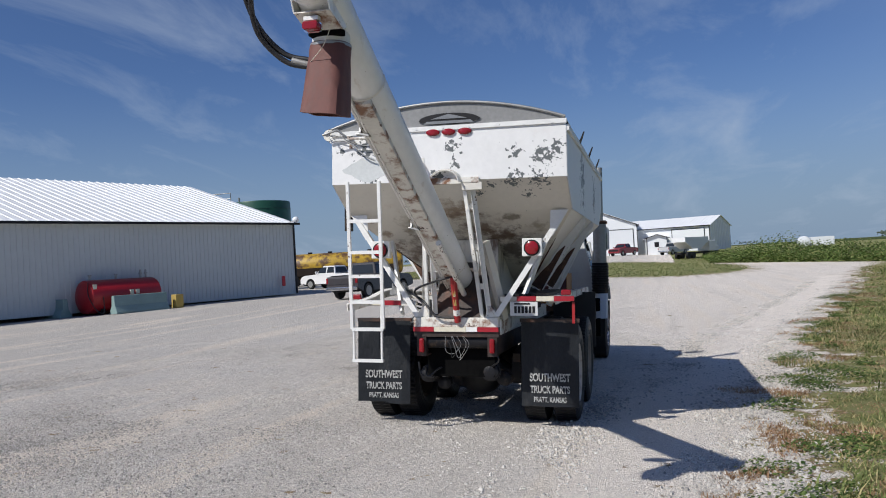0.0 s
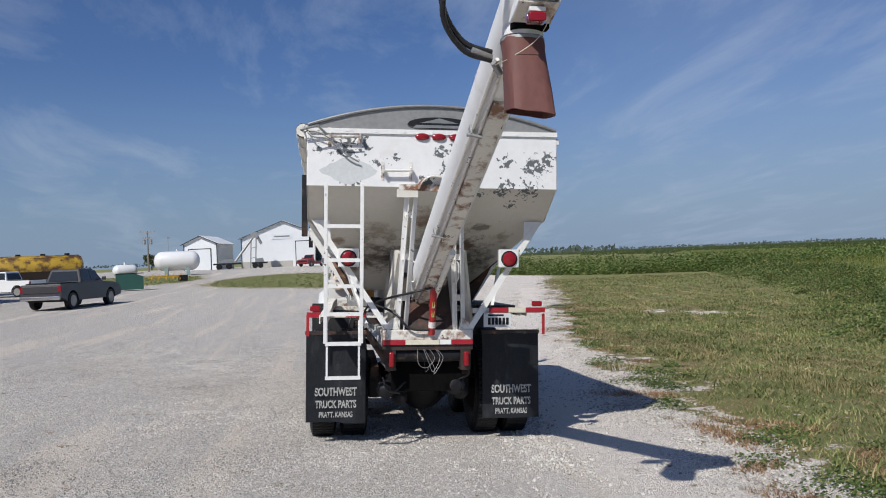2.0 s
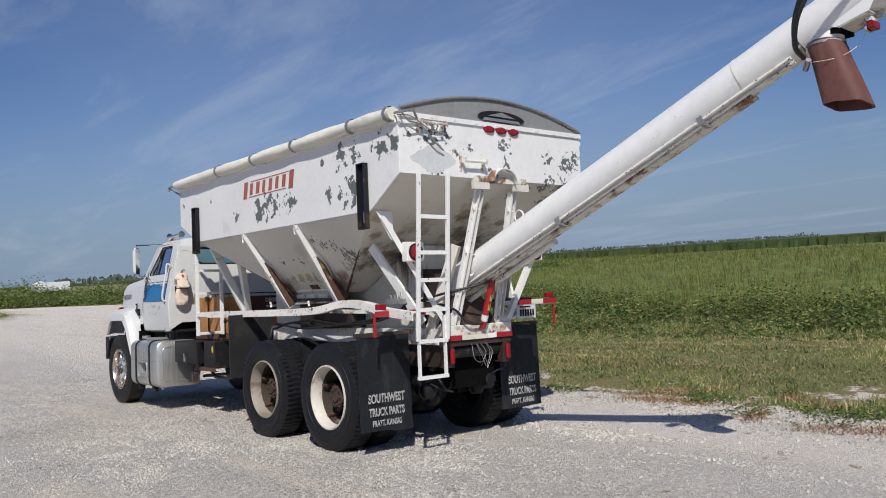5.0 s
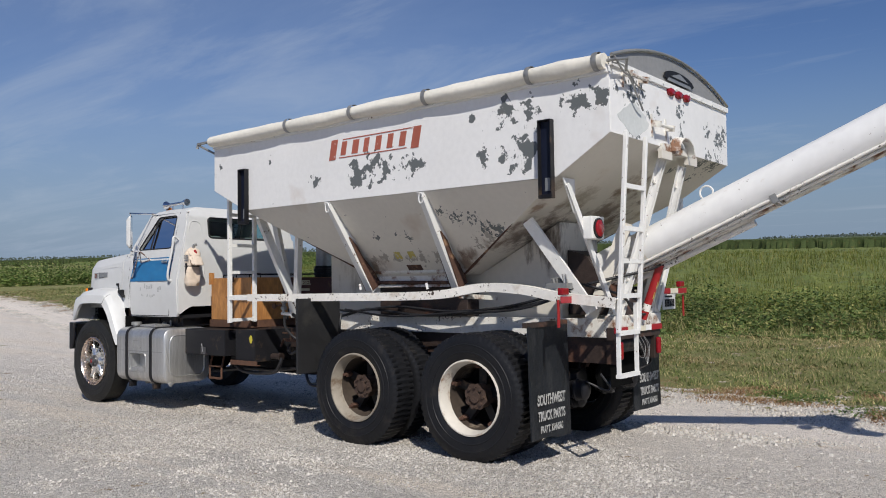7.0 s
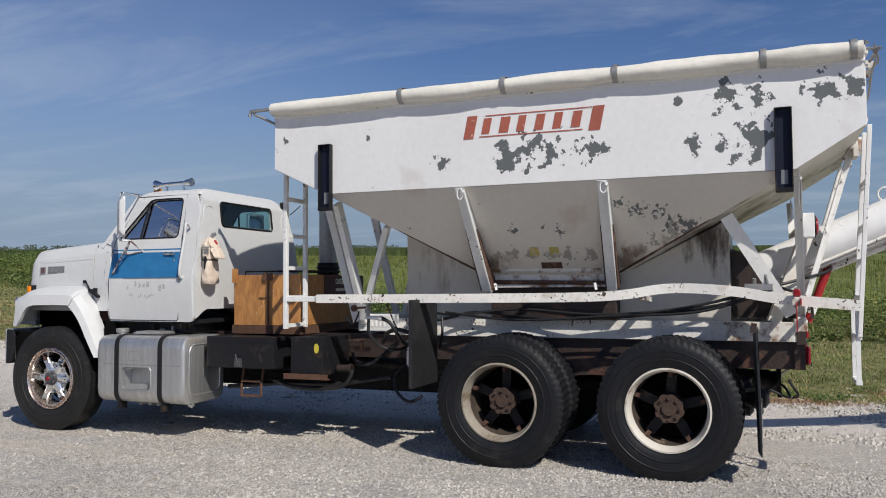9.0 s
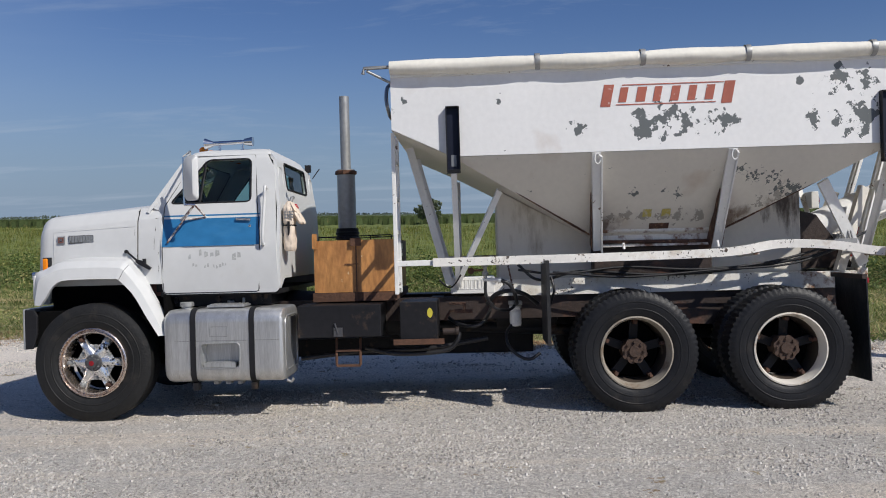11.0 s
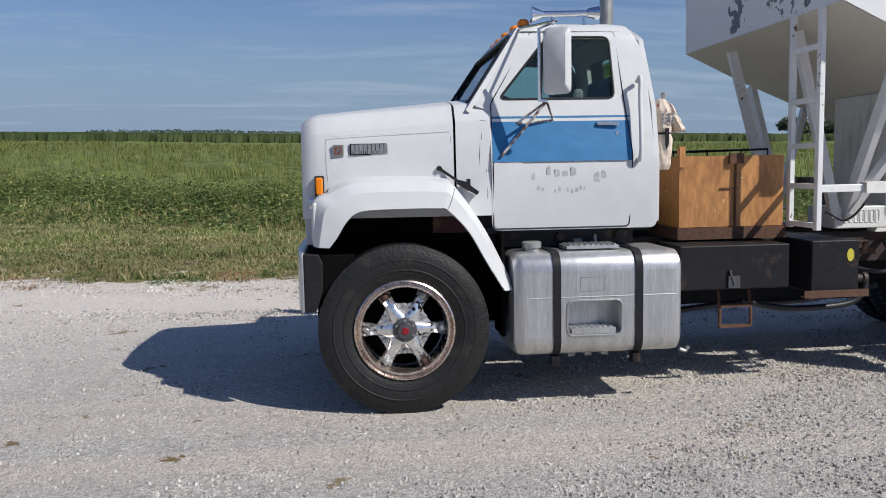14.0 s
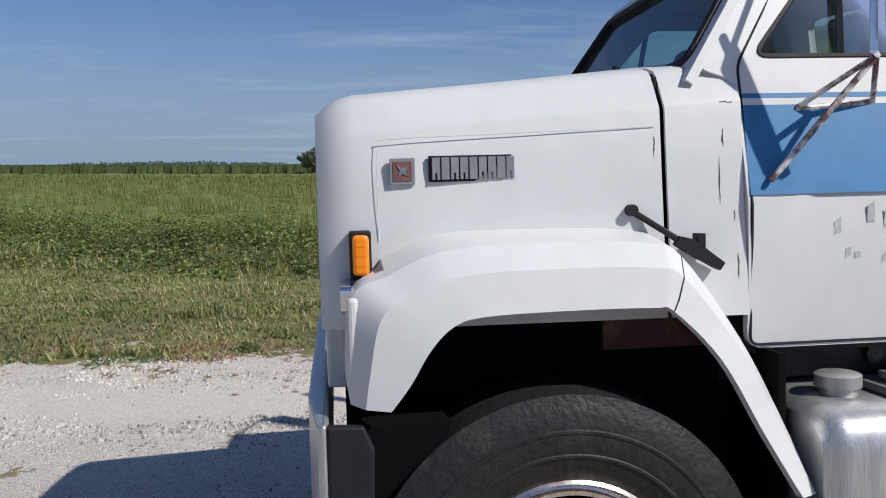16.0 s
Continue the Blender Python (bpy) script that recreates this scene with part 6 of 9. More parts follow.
bm = M()
scr_out = [(-.87, 1.88), (.87, 1.88), (.74, 2.42), (-.74, 2.42)]
scr_in = round_poly([(-.80, 1.945), (.80, 1.945), (.69, 2.375), (-.69, 2.375)], 0.05)
ring_panel(bm, scr_out, scr_in, lay_front)
ob = part("screen_frame", bm, WHITE_CAB, cab, smooth=30)
thicken(ob, 0.03)
bm = M()
bm.faces.new([bm.verts.new(lay_front(*p)) for p in scr_in])
part("windscreen", bm, GLASS, cab).visible_shadow = False
bm = M()
lp_ = [(x, y + .016, z) for x, y, z in [lay_front(*p) for p in scr_in]]
tube(bm, lp_ + lp_[:1], 0.017, 6, cap=False)
part("window_seal", bm, DARK_TRIM, cab)
for x in (-.5, .15):
    bm = M()
    tube(bm, [(x, 5.76, 1.94), (x + .05, 5.74, 1.965), (x + .32, 5.69, 2.03)], 0.008, 6)
    part("wiper", bm, DARK_TRIM, cab)
# cab floor, firewall and seats
bm = M()
box(bm, -.90, .90, 4.52, 5.60, 1.10, 1.14)
prism(bm, [(5.45, 1.14), (5.66, 1.14), (5.68, 1.90), (5.50, 1.92), (5.40, 1.80)], -.84, .84, 'x')
part("cab_floor", bm, DARK_TRIM, cab)
for x in (-.42, .42):
    bm = M()
    box(bm, x - .25, x + .25, 4.72, 5.18, 1.42, 1.56)
    prism(bm, [(4.66, 1.5), (4.80, 1.5), (4.73, 2.12), (4.64, 2.12)], x - .23, x + .23, 'x')
    part("seat", bm, SEAT_CLOTH, cab, bevel=0.03)
bm = M()
c = Vector((-.42, 5.32, 1.93))
ax_ = Vector((0, -.5, 1)).normalized()
u_ = Vector((1, 0, 0))
v_ = ax_.cross(u_)
tube(bm, [c + (u_ * math.cos(a) + v_ * math.sin(a)) * .23 for a in [math.tau * k / 28 for k in range(29)]], 0.016, 8)
beam(bm, c - u_ * .22, c + u_ * .22, .03, .02)
part("steering_wheel", bm, DARK_TRIM, cab, smooth=50)
# horns, beacons and lamps on the roof
for x in (-.62,):
    bm = M()
    tube(bm, [(x, 5.18, 2.53), (x, 4.86, 2.54)], [.022, .020], 12)
    tube(bm, [(x, 5.16, 2.53), (x, 5.24, 2.53)], [.022, .055], 14)
    tube(bm, [(x + .0, 4.86, 2.54), (x, 4.78, 2.54)], [.03, .045], 14)
    tube(bm, [(x, 5.10, 2.45), (x, 5.10, 2.53)], 0.012, 8)
    tube(bm, [(x, 4.88, 2.45), (x, 4.88, 2.53)], 0.012, 8)
    part("air_horn", bm, CHROME, cab, "chrome roof air horn", smooth=50)
for x in (-.55, -.30, 0, .30, .55):
    bm = M()
    lathe(bm, [(.042, 0), (.040, .03), (.022, .045)], (x, 5.27 + .02 * (1 - abs(x)), 2.465), 16, 'z')
    part("roof_marker", bm, AMBER_LENS, cab, "amber roof marker lamp", smooth=40)
bm = M()
box(bm, .68, .74, 4.50, 4.56, 2.36, 2.44)
tube(bm, [(.80, 4.50, 2.3), (.95, 4.45, 2.42)], 0.006, 6)
part("work_light", bm, DARK_TRIM, cab)

# bonnet


def hood_section(y):
    t = (y - 5.58) / (6.74 - 5.58)
    top = 2.01 - .10 * t
    sh = 1.87 - .085 * t
    w = .920 - .062 * t
    half = [(w + .02, 1.22), (w, 1.45), (w - .012, 1.60), (w - .026, sh - .05), (w - .034, sh - .035), (w - .085, sh + .045), (w - .105, sh + .062), (w - .16, sh + .078), (w - .40, top - .025), (0, top)]
    return [(-x, z) for x, z in half] + [(x, z) for x, z in half[-2::-1]]


def hood_shell(name, ys, parent, label=""):
    bm = M()
    rings = []
    for y in ys:
        lip = max(0, (y - 6.66) / .10)
        rings.append([bm.verts.new((x * (1 - .05 * lip ** 2), y, z - (.04 * lip ** 2 if z > 1.7 else 0))) for x, z in hood_section(y)])
    for a, b in zip(rings, rings[1:]):
        for j in range(len(a) - 1):
            bm.faces.new((a[j], a[j + 1], b[j + 1], b[j]))
    ob = part(name, bm, WHITE_CAB, parent, label, smooth=16)
    thicken(ob, 0.012)
    return ob


hood_shell("cowl", [5.575, 5.70, 5.795], cab)
hood = hood_shell("bonnet", [5.81, 6.0, 6.3, 6.5, 6.66, 6.70, 6.73, 6.75, 6.765], truck, "white tilting fibreglass bonnet")
bm = M()
box(bm, -.84, .84, 5.799, 5.806, 1.20, 1.9)
part("bonnet_gap", bm, DARK_TRIM, hood)
bm = M()
prism(bm, round_poly([(-.80, 1.06), (.80, 1.06), (.78, 1.80), (-.78, 1.80)], .04), 6.70, 6.735, 'y')
part("grille", bm, DARK_TRIM, hood)
bm = M()
for k in range(10):
    z = 1.12 + k * .068
    box(bm, -.62, .62, 6.735, 6.765, z, z + .018)
part("grille_bars", bm, CHROME, hood)
bm = M()
prism(bm, round_poly([(-.74, 1.70), (.74, 1.70), (.72, 1.78), (-.72, 1.78)], .03), 6.70, 6.758, 'y')
for s in (-1, 1):
    prism(bm, [(s * .74, 1.05), (s * .82, 1.05), (s * .79, 1.72), (s * .73, 1.72)], 6.70, 6.758, 'y')
part("grille_surround", bm, WHITE_CAB, hood, bevel=0.01)
for s in (-1, 1):
    # badge and name bar, as plain shapes
    bm = M()
    box(bm, min(s * .862, s * .874), max(s * .862, s * .874), 6.502, 6.570, 1.612, 1.682)
    bd = part("badge", bm, BADGE_GREY, truck, "square red and grey badge")
    bm = M()
    box(bm, min(s * .8745, s * .8765), max(s * .8745, s * .8765), 6.511, 6.561, 1.621, 1.673)
    part("badge_face", bm, SPOUT_BROWN, bd, "faded red badge face")
    bm = M()
    prism(bm, [(6.554, 1.628), (6.542, 1.648), (6.552, 1.664), (6.536, 1.655), (6.519, 1.662), (6.529, 1.646), (6.518, 1.632), (6.535, 1.640)], s * .877, s * .879, 'x')
    part("badge_mark", bm, CHROME, bd)
    bm = M()
    box(bm, min(s * .864, s * .872), max(s * .864, s * .872), 6.222, 6.464, 1.616, 1.687)
    nb = part("name_bar", bm, DARK_TRIM, truck, "grey raised name bar")
    for k in range(9):
        y = 6.455 - k * .0258
        bm = M()
        outl = [(y, 1.622), (y - .0215, 1.622), (y - .0215, 1.682), (y, 1.682)]
        if k % 3 != 1:
            outl = [(y, 1.622), (y - .008, 1.622), (y - .008, 1.640), (y - .0135, 1.640), (y - .0135, 1.622), (y - .0215, 1.622), (y - .0215, 1.682), (y, 1.682)]
        prism(bm, outl, s * .872, s * .881, 'x')
        part("name_block", bm, BADGE_GREY, nb)
    # turn signal
    bm = M()
    box(bm, min(s * .93, s * .86), max(s * .93, s * .86), 6.629, 6.687, 1.362, 1.490)
    mk = part("turn_signal", bm, DARK_TRIM, truck, bevel=0.006)
    bm = M()
    box(bm, min(s * .947, s * .92), max(s * .947, s * .92), 6.636, 6.680, 1.372, 1.480)
    part("signal_lens", bm, AMBER_LENS, mk, "amber turn signal", bevel=0.010)
    bm = M()
    for z in (1.40, 1.426, 1.452):
        box(bm, min(s * .9465, s * .9485), max(s * .9465, s * .9485), 6.645, 6.671, z - .002, z + .002)
    part("lens_rib", bm, AMBER_LENS, mk)
    # rubber latch
    bm = M()
    tube(bm, [(s * .905, 5.90, 1.52), (s * .965, 5.78, 1.432)], 0.009, 8)
    prism(bm, [(5.79, 1.45), (5.75, 1.44), (5.66, 1.372), (5.675, 1.352), (5.77, 1.405), (5.80, 1.425)], s * .945, s * .975, 'x')
    box(bm, min(s * .93, s * .97), max(s * .93, s * .97), 5.715, 5.735, 1.385, 1.455)
    lathe(bm, [(.017, s * .89), (.017, s * .925)], (0, 5.905, 1.523), 10, 'x')
    part("bonnet_latch", bm, DARK_TRIM, hood)

ARC = [(6.695, 1.062, 6.605, 1.060), (6.705, 1.16, 6.555, 1.125), (6.685, 1.33, 6.505, 1.205), (6.60, 1.375, 6.445, 1.262), (6.44, 1.436, 6.36, 1.283), (6.15, 1.445, 6.13, 1.288), (5.92, 1.436, 5.94, 1.285), (5.825, 1.395, 5.882, 1.272), (5.665, 1.170, 5.755, 1.140), (5.55, .950, 5.640, .940), (5.46, .760, 5.535, .765)]


def fine_arc():
    """The wing outline eased between its stations; returns rows with their place along the arc."""
    o = curve([(a, b, 0) for a, b, _, _ in ARC], 5)
    q = curve([(c, d, 0) for _, _, c, d in ARC], 5)
    n = len(o) - 1
    return [(k * (len(ARC) - 1) / n, a[0], a[1], b[0], b[1]) for k, (a, b) in enumerate(zip(o, q))]


def fender(s):
    bm = M()
    cols = []
    for i, yo, zo, yi, zi in fine_arc():
        rise = .035 * max(0, min(1, i - 2, 8 - i))
        inn = .86 + .09 * max(0, min(1, i - 7))
        cols.append([bm.verts.new(p) for p in ((s * inn, yo - (.03 if i < 3 else 0), zo + rise), (s * 1.0, yo, zo + .012), (s * 1.058, yo, zo), (s * 1.122, yo + (yi - yo) * .38, zo + (zi - zo) * .38), (s * 1.145, yi, zi), (s * 1.12, yi, zi - .002), (s * 1.10, yi + (yo - yi) * .1, zi + .01))])
    for a, b in zip(cols, cols[1:]):
        for j in range(6):
            bm.faces.new((a[j], a[j + 1], b[j + 1], b[j]))
    ob = part("fender", bm, WHITE_CAB, truck, "white flared front wing", smooth=14)
    thicken(ob, 0.01)
    bm = M()
    tube(bm, [(s * 1.060, 5.826, 1.402), (s * 1.127, 5.848, 1.352), (s * 1.142, 5.868, 1.30), (s * 1.150, 5.884, 1.272)], 0.002, 5)
    part("fender_joint", bm, DARK_TRIM, ob)
    # sheets behind the wheel, the shade of the arch put into their colour
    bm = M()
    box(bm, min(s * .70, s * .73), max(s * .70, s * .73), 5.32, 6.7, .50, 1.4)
    part("wheel_well", bm, SHADE_BLACK, hood)
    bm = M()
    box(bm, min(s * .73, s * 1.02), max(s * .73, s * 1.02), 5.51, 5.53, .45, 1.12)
    part("splash_apron", bm, SHADE_BLACK, hood)
    bm = M()
    box(bm, min(s * .732, s * .74), max(s * .732, s * .74), 5.60, 5.935, 1.10, 1.30)
    part("inner_panel", bm, MAROON, hood, "old maroon paint inside the wheel arch")
    bm = M()
    box(bm, min(s * .80, s * 1.08), max(s * .80, s * 1.08), 6.672, 6.70, 1.10, 1.33)
    part("headlamp_block", bm, WHITE_CAB, ob, bevel=0.01)
    bm = M()
    prism(bm, round_poly([(s * .84, 1.29), (s * 1.06, 1.29), (s * 1.06, 1.36), (s * .84, 1.36)], .02), 6.688, 6.716, 'y')
    part("headlamp_bezel", bm, CHROME, ob, "chromed headlamp bezel")


mirrored(fender)
# bumper
bm = M()
prism(bm, round_poly([(-1.125, 6.765), (-1.11, 6.785), (-.8, 6.815), (.8, 6.815), (1.11, 6.785), (1.125, 6.765), (1.10, 6.755), (-1.10, 6.755)], .012), .665, 1.03, 'z')
fbump = part("front_bumper", bm, BUMPER_STEEL, truck, "steel front bumper", bevel=0.010)
for s in (-1, 1):
    bm = M()
    prism(bm, [(6.762, 1.026), (6.67, 1.02), (6.645, .96), (6.65, .80), (6.69, .672), (6.762, .667)], s * 1.095, s * 1.122, 'x')
    part("bumper_end", bm, DARK_TRIM, fbump, "black bumper end plate", bevel=0.008)
    bm = M()
    box(bm, min(s * 1.122, s * 1.1235), max(s * 1.122, s * 1.1235), 6.66, 6.755, .843, .846)
    part("end_seam", bm, GUARD_GREY, fbump)
# blocks behind bumper and bonnet, coloured as dark as the shade there
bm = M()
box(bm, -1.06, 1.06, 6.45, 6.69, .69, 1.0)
part("bumper_backing", bm, SHADE_BLACK, truck)
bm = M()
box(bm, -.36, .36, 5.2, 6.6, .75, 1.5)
part("engine_block", bm, SHADE_BLACK, truck, bevel=0.04)
bm = M()
box(bm, -.80, .80, 4.6, 5.6, 1.0, 1.12)
for y in (4.7, 5.1, 5.5):
    tube(bm, [(-.82, y, 1.06), (.82, y, 1.06)], .03, 8)
part("cab_mount", bm, BLACK_STEEL, truck)

# fuel tank, its step let into the side
bm = M()
prof = round_poly([(-1.18, .34), (-.55, .34), (-.55, .99), (-1.18, .99)], .12, 8)
rings = []
for y, k in ((5.48, .90), (5.455, .975), (5.42, 1.0), (4.45, 1.0), (4.425, .985), (4.41, .93)):
    rings.append([bm.verts.new((-.865 + (x + .865) * k, y, .665 + (z - .665) * k)) for x, z in prof])
for i, (a, b) in enumerate(zip(rings, rings[1:])):
    for j in range(len(a)):
        m = (a[j].co + a[(j + 1) % len(a)].co) / 2
        if i == 2 and m.x < -1.179 and .5 < m.z < .85:
            continue
        bm.faces.new((a[j], a[(j + 1) % len(a)], b[(j + 1) % len(a)], b[j]))
bm.faces.new(rings[0])
bm.faces.new(rings[-1][::-1])
STEP = round_poly([(4.80, .47), (5.15, .47), (5.15, .69), (4.80, .69)], .045)
ring_panel(bm, [(4.45, .46), (5.42, .46), (5.42, .87), (4.45, .87)], STEP, lambda y, z: (-1.18, y, z), rows=1)
lip = [[bm.verts.new((x, 4.975 + (y - 4.975) * q, .58 + (z - .58) * q)) for y, z in STEP] for x, q in ((-1.18, 1.0), (-1.165, .97), (-1.05, .93))]
for a, b in zip(lip, lip[1:]):
    for j in range(len(STEP)):
        bm.faces.new((a[j], a[(j + 1) % len(STEP)], b[(j + 1) % len(STEP)], b[j]))
bm.faces.new(lip[-1])
tank = part("fuel_tank", bm, ALUMINIUM, truck, "brushed aluminium fuel tank with a step let into its side", smooth=40)
for y in (5.215, 4.69):
    bm = M()
    pr = round_poly([(-1.188, .33), (-.545, .33), (-.545, 1.0), (-1.188, 1.0)], .125, 8)
    a = [bm.verts.new((x, y - .024, z)) for x, z in pr]
    b = [bm.verts.new((x, y + .024, z)) for x, z in pr]
    for j in range(len(pr)):
        bm.faces.new((a[j], a[(j + 1) % len(pr)], b[(j + 1) % len(pr)], b[j]))
    ob = part("tank_strap", bm, DARK_TRIM, tank, smooth=40)
    thicken(ob, 0.008, -1)
    bm = M()
    box(bm, -1.14, -1.06, y - .025, y + .025, .27, .335)
    part("strap_bolt", bm, BLACK_STEEL, tank)
bm = M()
lathe(bm, [(.05, .99), (.05, 1.01), (.063, 1.012), (.063, 1.045), (.055, 1.05)], (-.98, 5.33, 0), 24, 'z')
part("filler_cap", bm, GALV, tank, smooth=40)
bm = M()
box(bm, -1.175, -1.07, 4.84, 5.12, .505, .515)
box(bm, -1.178, -1.172, 4.84, 5.12, .478, .515)
for k in range(7):
    for q in range(3):
        box(bm, -1.165 + q * .032, -1.145 + q * .032, 4.855 + k * .037, 4.872 + k * .037, .515, .522)
part("step_tread", bm, ALUMINIUM, tank)
bm = M()
box(bm, -1.06, -.86, 4.78, 5.12, 1.0, 1.02)
for k in range(9):
    box(bm, -1.05, -.87, 4.795 + k * .036, 4.81 + k * .036, 1.02, 1.028)
part("top_step", bm, ALUMINIUM, tank)
bm = M()
emb = [(-.865 + (x + .865) * .74, 4.412, .665 + (z - .665) * .74) for x, z in prof]
tube(bm, emb + emb[:1], .009, 6, cap=False)
part("end_emboss", bm, ALUMINIUM, tank, smooth=60)
bm = M()
tube(bm, [(-1.181, y, .713) for y in (4.45, 4.66)], .003, 6)
tube(bm, [(-1.181, y, .713) for y in (4.72, 5.185)], .003, 6)
tube(bm, [(-1.181, y, .713) for y in (5.245, 5.38)], .003, 6)
part("tank_seam", bm, GALV, tank)
bm = M()
tube(bm, [(-1.182, y, z) for y, z in STEP] + [(-1.182, *STEP[0])], .006, 6, cap=False)
part("step_rim", bm, ALUMINIUM, tank, smooth=60)
bm = M()
tube(bm, [(-1.181, y, z) for y, z in ((4.91, .75), (5.065, .75), (5.065, .836), (4.91, .836), (4.91, .75))], .0022, 5)
part("data_plate", bm, GALV, tank)
for y_, r_, h_ in ((4.98, .035, .05), (4.86, .014, .07)):
    bm = M()
    lathe(bm, [(r_, .985), (r_, .99 + h_), (r_ * .7, 1.0 + h_)], (-.80, y_, 0), 14, 'z')
    part("tank_fitting", bm, GALV, tank, smooth=40)
bm = M()
for k in range(3):
    prism(bm, [(4.83 + k * .11, .345), (4.88 + k * .11, .345), (4.875 + k * .11, .30), (4.835 + k * .11, .30)], -1.0, -.9, 'x')
part("tank_foot", bm, GALV, tank)
bm = M()
tube(bm, [(-1.12, 4.40, .345), (-1.12, 4.36, .33), (-1.12, 4.34, .36)], .014, 8)
part("drain_tap", bm, GALV, tank)

# boxes behind the tank
bm = M()
box(bm, -.95, -.50, 3.57, 4.33, .69, .985)
tb = part("battery_box", bm, BLACK_STEEL, truck, "black steel battery box", bevel=0.008)
bm = M()
box(bm, -.965, -.95, 3.92, 4.0, .70, .78)
tube(bm, [(-.96, 3.99, .82), (-.965, 3.96, .72)], .008, 6)
part("hasp", bm, HUB_GREY, tb)
# added black filler: keeps sunlit ground beyond from showing under the truck
bm = M()
box(bm, .50, .95, 2.10, 5.40, .34, .985)
part("far_side_fill", bm, BLACK_STEEL, truck, "long black box added under the far side to hide lit ground beyond", bevel=0.01)
bm = M()
box(bm, -.93, -.42, 3.06, 3.40, .645, .995)
fb = part("fluid_box", bm, BLACK_STEEL, truck, "black tool box with a yellow sticker", bevel=0.008)
bm = M()
prism(bm, [(3.125 + .025 * math.cos(k * math.tau / 20), .893 + .044 * math.sin(k * math.tau / 20)) for k in range(20)], -.934, -.931, 'x')
part("sticker", bm, shader("yellow_sticker", (.55, .47, .05), .5), fb)
bm = M()
for y in (3.78, 4.0):
    tube(bm, [(-.80, y, .69), (-.84, y, .52), (-.84, y - .0, .42)], .012, 8)
for z in (.42, .56):
    beam(bm, (-.84, 3.78, z), (-.84, 4.0, z), .03, .02)
part("hanging_step", bm, RUST, truck)
bm = M()
tube(bm, curve([(-.5, 4.4, .45), (-.45, 3.8, .5), (-.5, 3.2, .52), (-.45, 2.6, .6)], 6), .022, 8)
part("hydraulic_hose", bm, HOSE_BLACK, truck, "black hydraulic hose", smooth=60)
bm = M()
tube(bm, curve([(-.55, 2.3, 1.3), (-.60, 2.1, 1.15), (-.55, 1.7, 1.22), (-.58, 1.0, 1.17), (-.55, .3, 1.2), (-.6, -.4, 1.3), (-.7, -.75, 1.42)], 6), .014, 8)
part("hydraulic_hose", bm, HOSE_BLACK, truck, "black hydraulic hose", smooth=60)
bm = M()
tube(bm, curve([(-.58, 2.3, 1.25), (-.62, 1.9, 1.2), (-.57, 1.3, 1.25), (-.6, .6, 1.21), (-.58, -.1, 1.27), (-.5, -.8, 1.45), (-.2, -1.15, 1.55), (0, -1.2, 1.6)], 6), .012, 8)
part("hydraulic_hose", bm, HOSE_BLACK, truck, "black hydraulic hose", smooth=60)
bm = M()
tube(bm, curve([(-.6, -.75, 1.45), (-.35, -1.0, 1.35), (-.2, -1.05, 1.2), (0, -1.05, 1.18)], 6), .012, 8)
part("hydraulic_hose", bm, HOSE_BLACK, truck, "black hydraulic hose", smooth=60)
bm = M()
lathe(bm, [(.02, .715), (.05, .722), (.055, .74), (.055, .86), (.047, .866), (.047, .885), (.058, .89), (.058, .912), (.03, .92)], (-.55, 2.335, 0), 24, 'z')
of = part("oil_filter", bm, WHITE_STEEL, truck, "white spin-on oil filter", smooth=40)
bm = M()
box(bm, -.61, -.46, 2.27, 2.40, .92, .955)
part("filter_head", bm, GALV, of, "dull cast filter head", bevel=.008)
bm = M()
box(bm, -.455, -.2, 2.52, 2.945, 1.03, 1.193)
sp = part("slotted_panel", bm, WHITE_STEEL, truck, "white pressed-steel panel with a row of slots", bevel=0.008)
for k in range(8):
    bm = M()
    y_ = 2.60 + k * .041
    tube(bm, [(-.457, p, q) for p, q in round_poly([(y_, 1.075), (y_ + .028, 1.075), (y_ + .028, 1.165), (y_, 1.165)], .008, 3)] + [(-.457, y_, 1.08)], .0035, 5)
    part("pressed_slot", bm, WHITE_STEEL, sp, smooth=60)
# valve hanging under the rail, its elbow and the hoses down to the filter
bm = M()
lathe(bm, [(.016, 1.17), (.016, 1.215), (.03, 1.22), (.03, 1.25), (.018, 1.255), (.018, 1.29), (.032, 1.295), (.032, 1.315), (.01, 1.32)], (-.90, 2.615, 0), 16, 'z')
vl = part("shutoff_valve", bm, GALV, truck, "dull brass shut-off valve under the deck rail", smooth=40)
bm = M()
tube(bm, [(-.90, 2.64, 1.18), (-.90, 2.47, 1.172)], .017, 10)
tube(bm, [(-.90, 2.50, 1.173), (-.90, 2.475, 1.172)], .024, 8)
part("elbow", bm, WHITE_STEEL, vl, smooth=40)
bm = M()
tube(bm, [(-.90, 2.74, 1.26), (-.90, 2.62, 1.27)], .01, 8)
lathe(bm, [(.03, -.93), (.03, -.915), (.012, -.91)], (0, 2.745, 1.26), 12, 'x')
part("valve_lever", bm, RUST, vl, smooth=40)
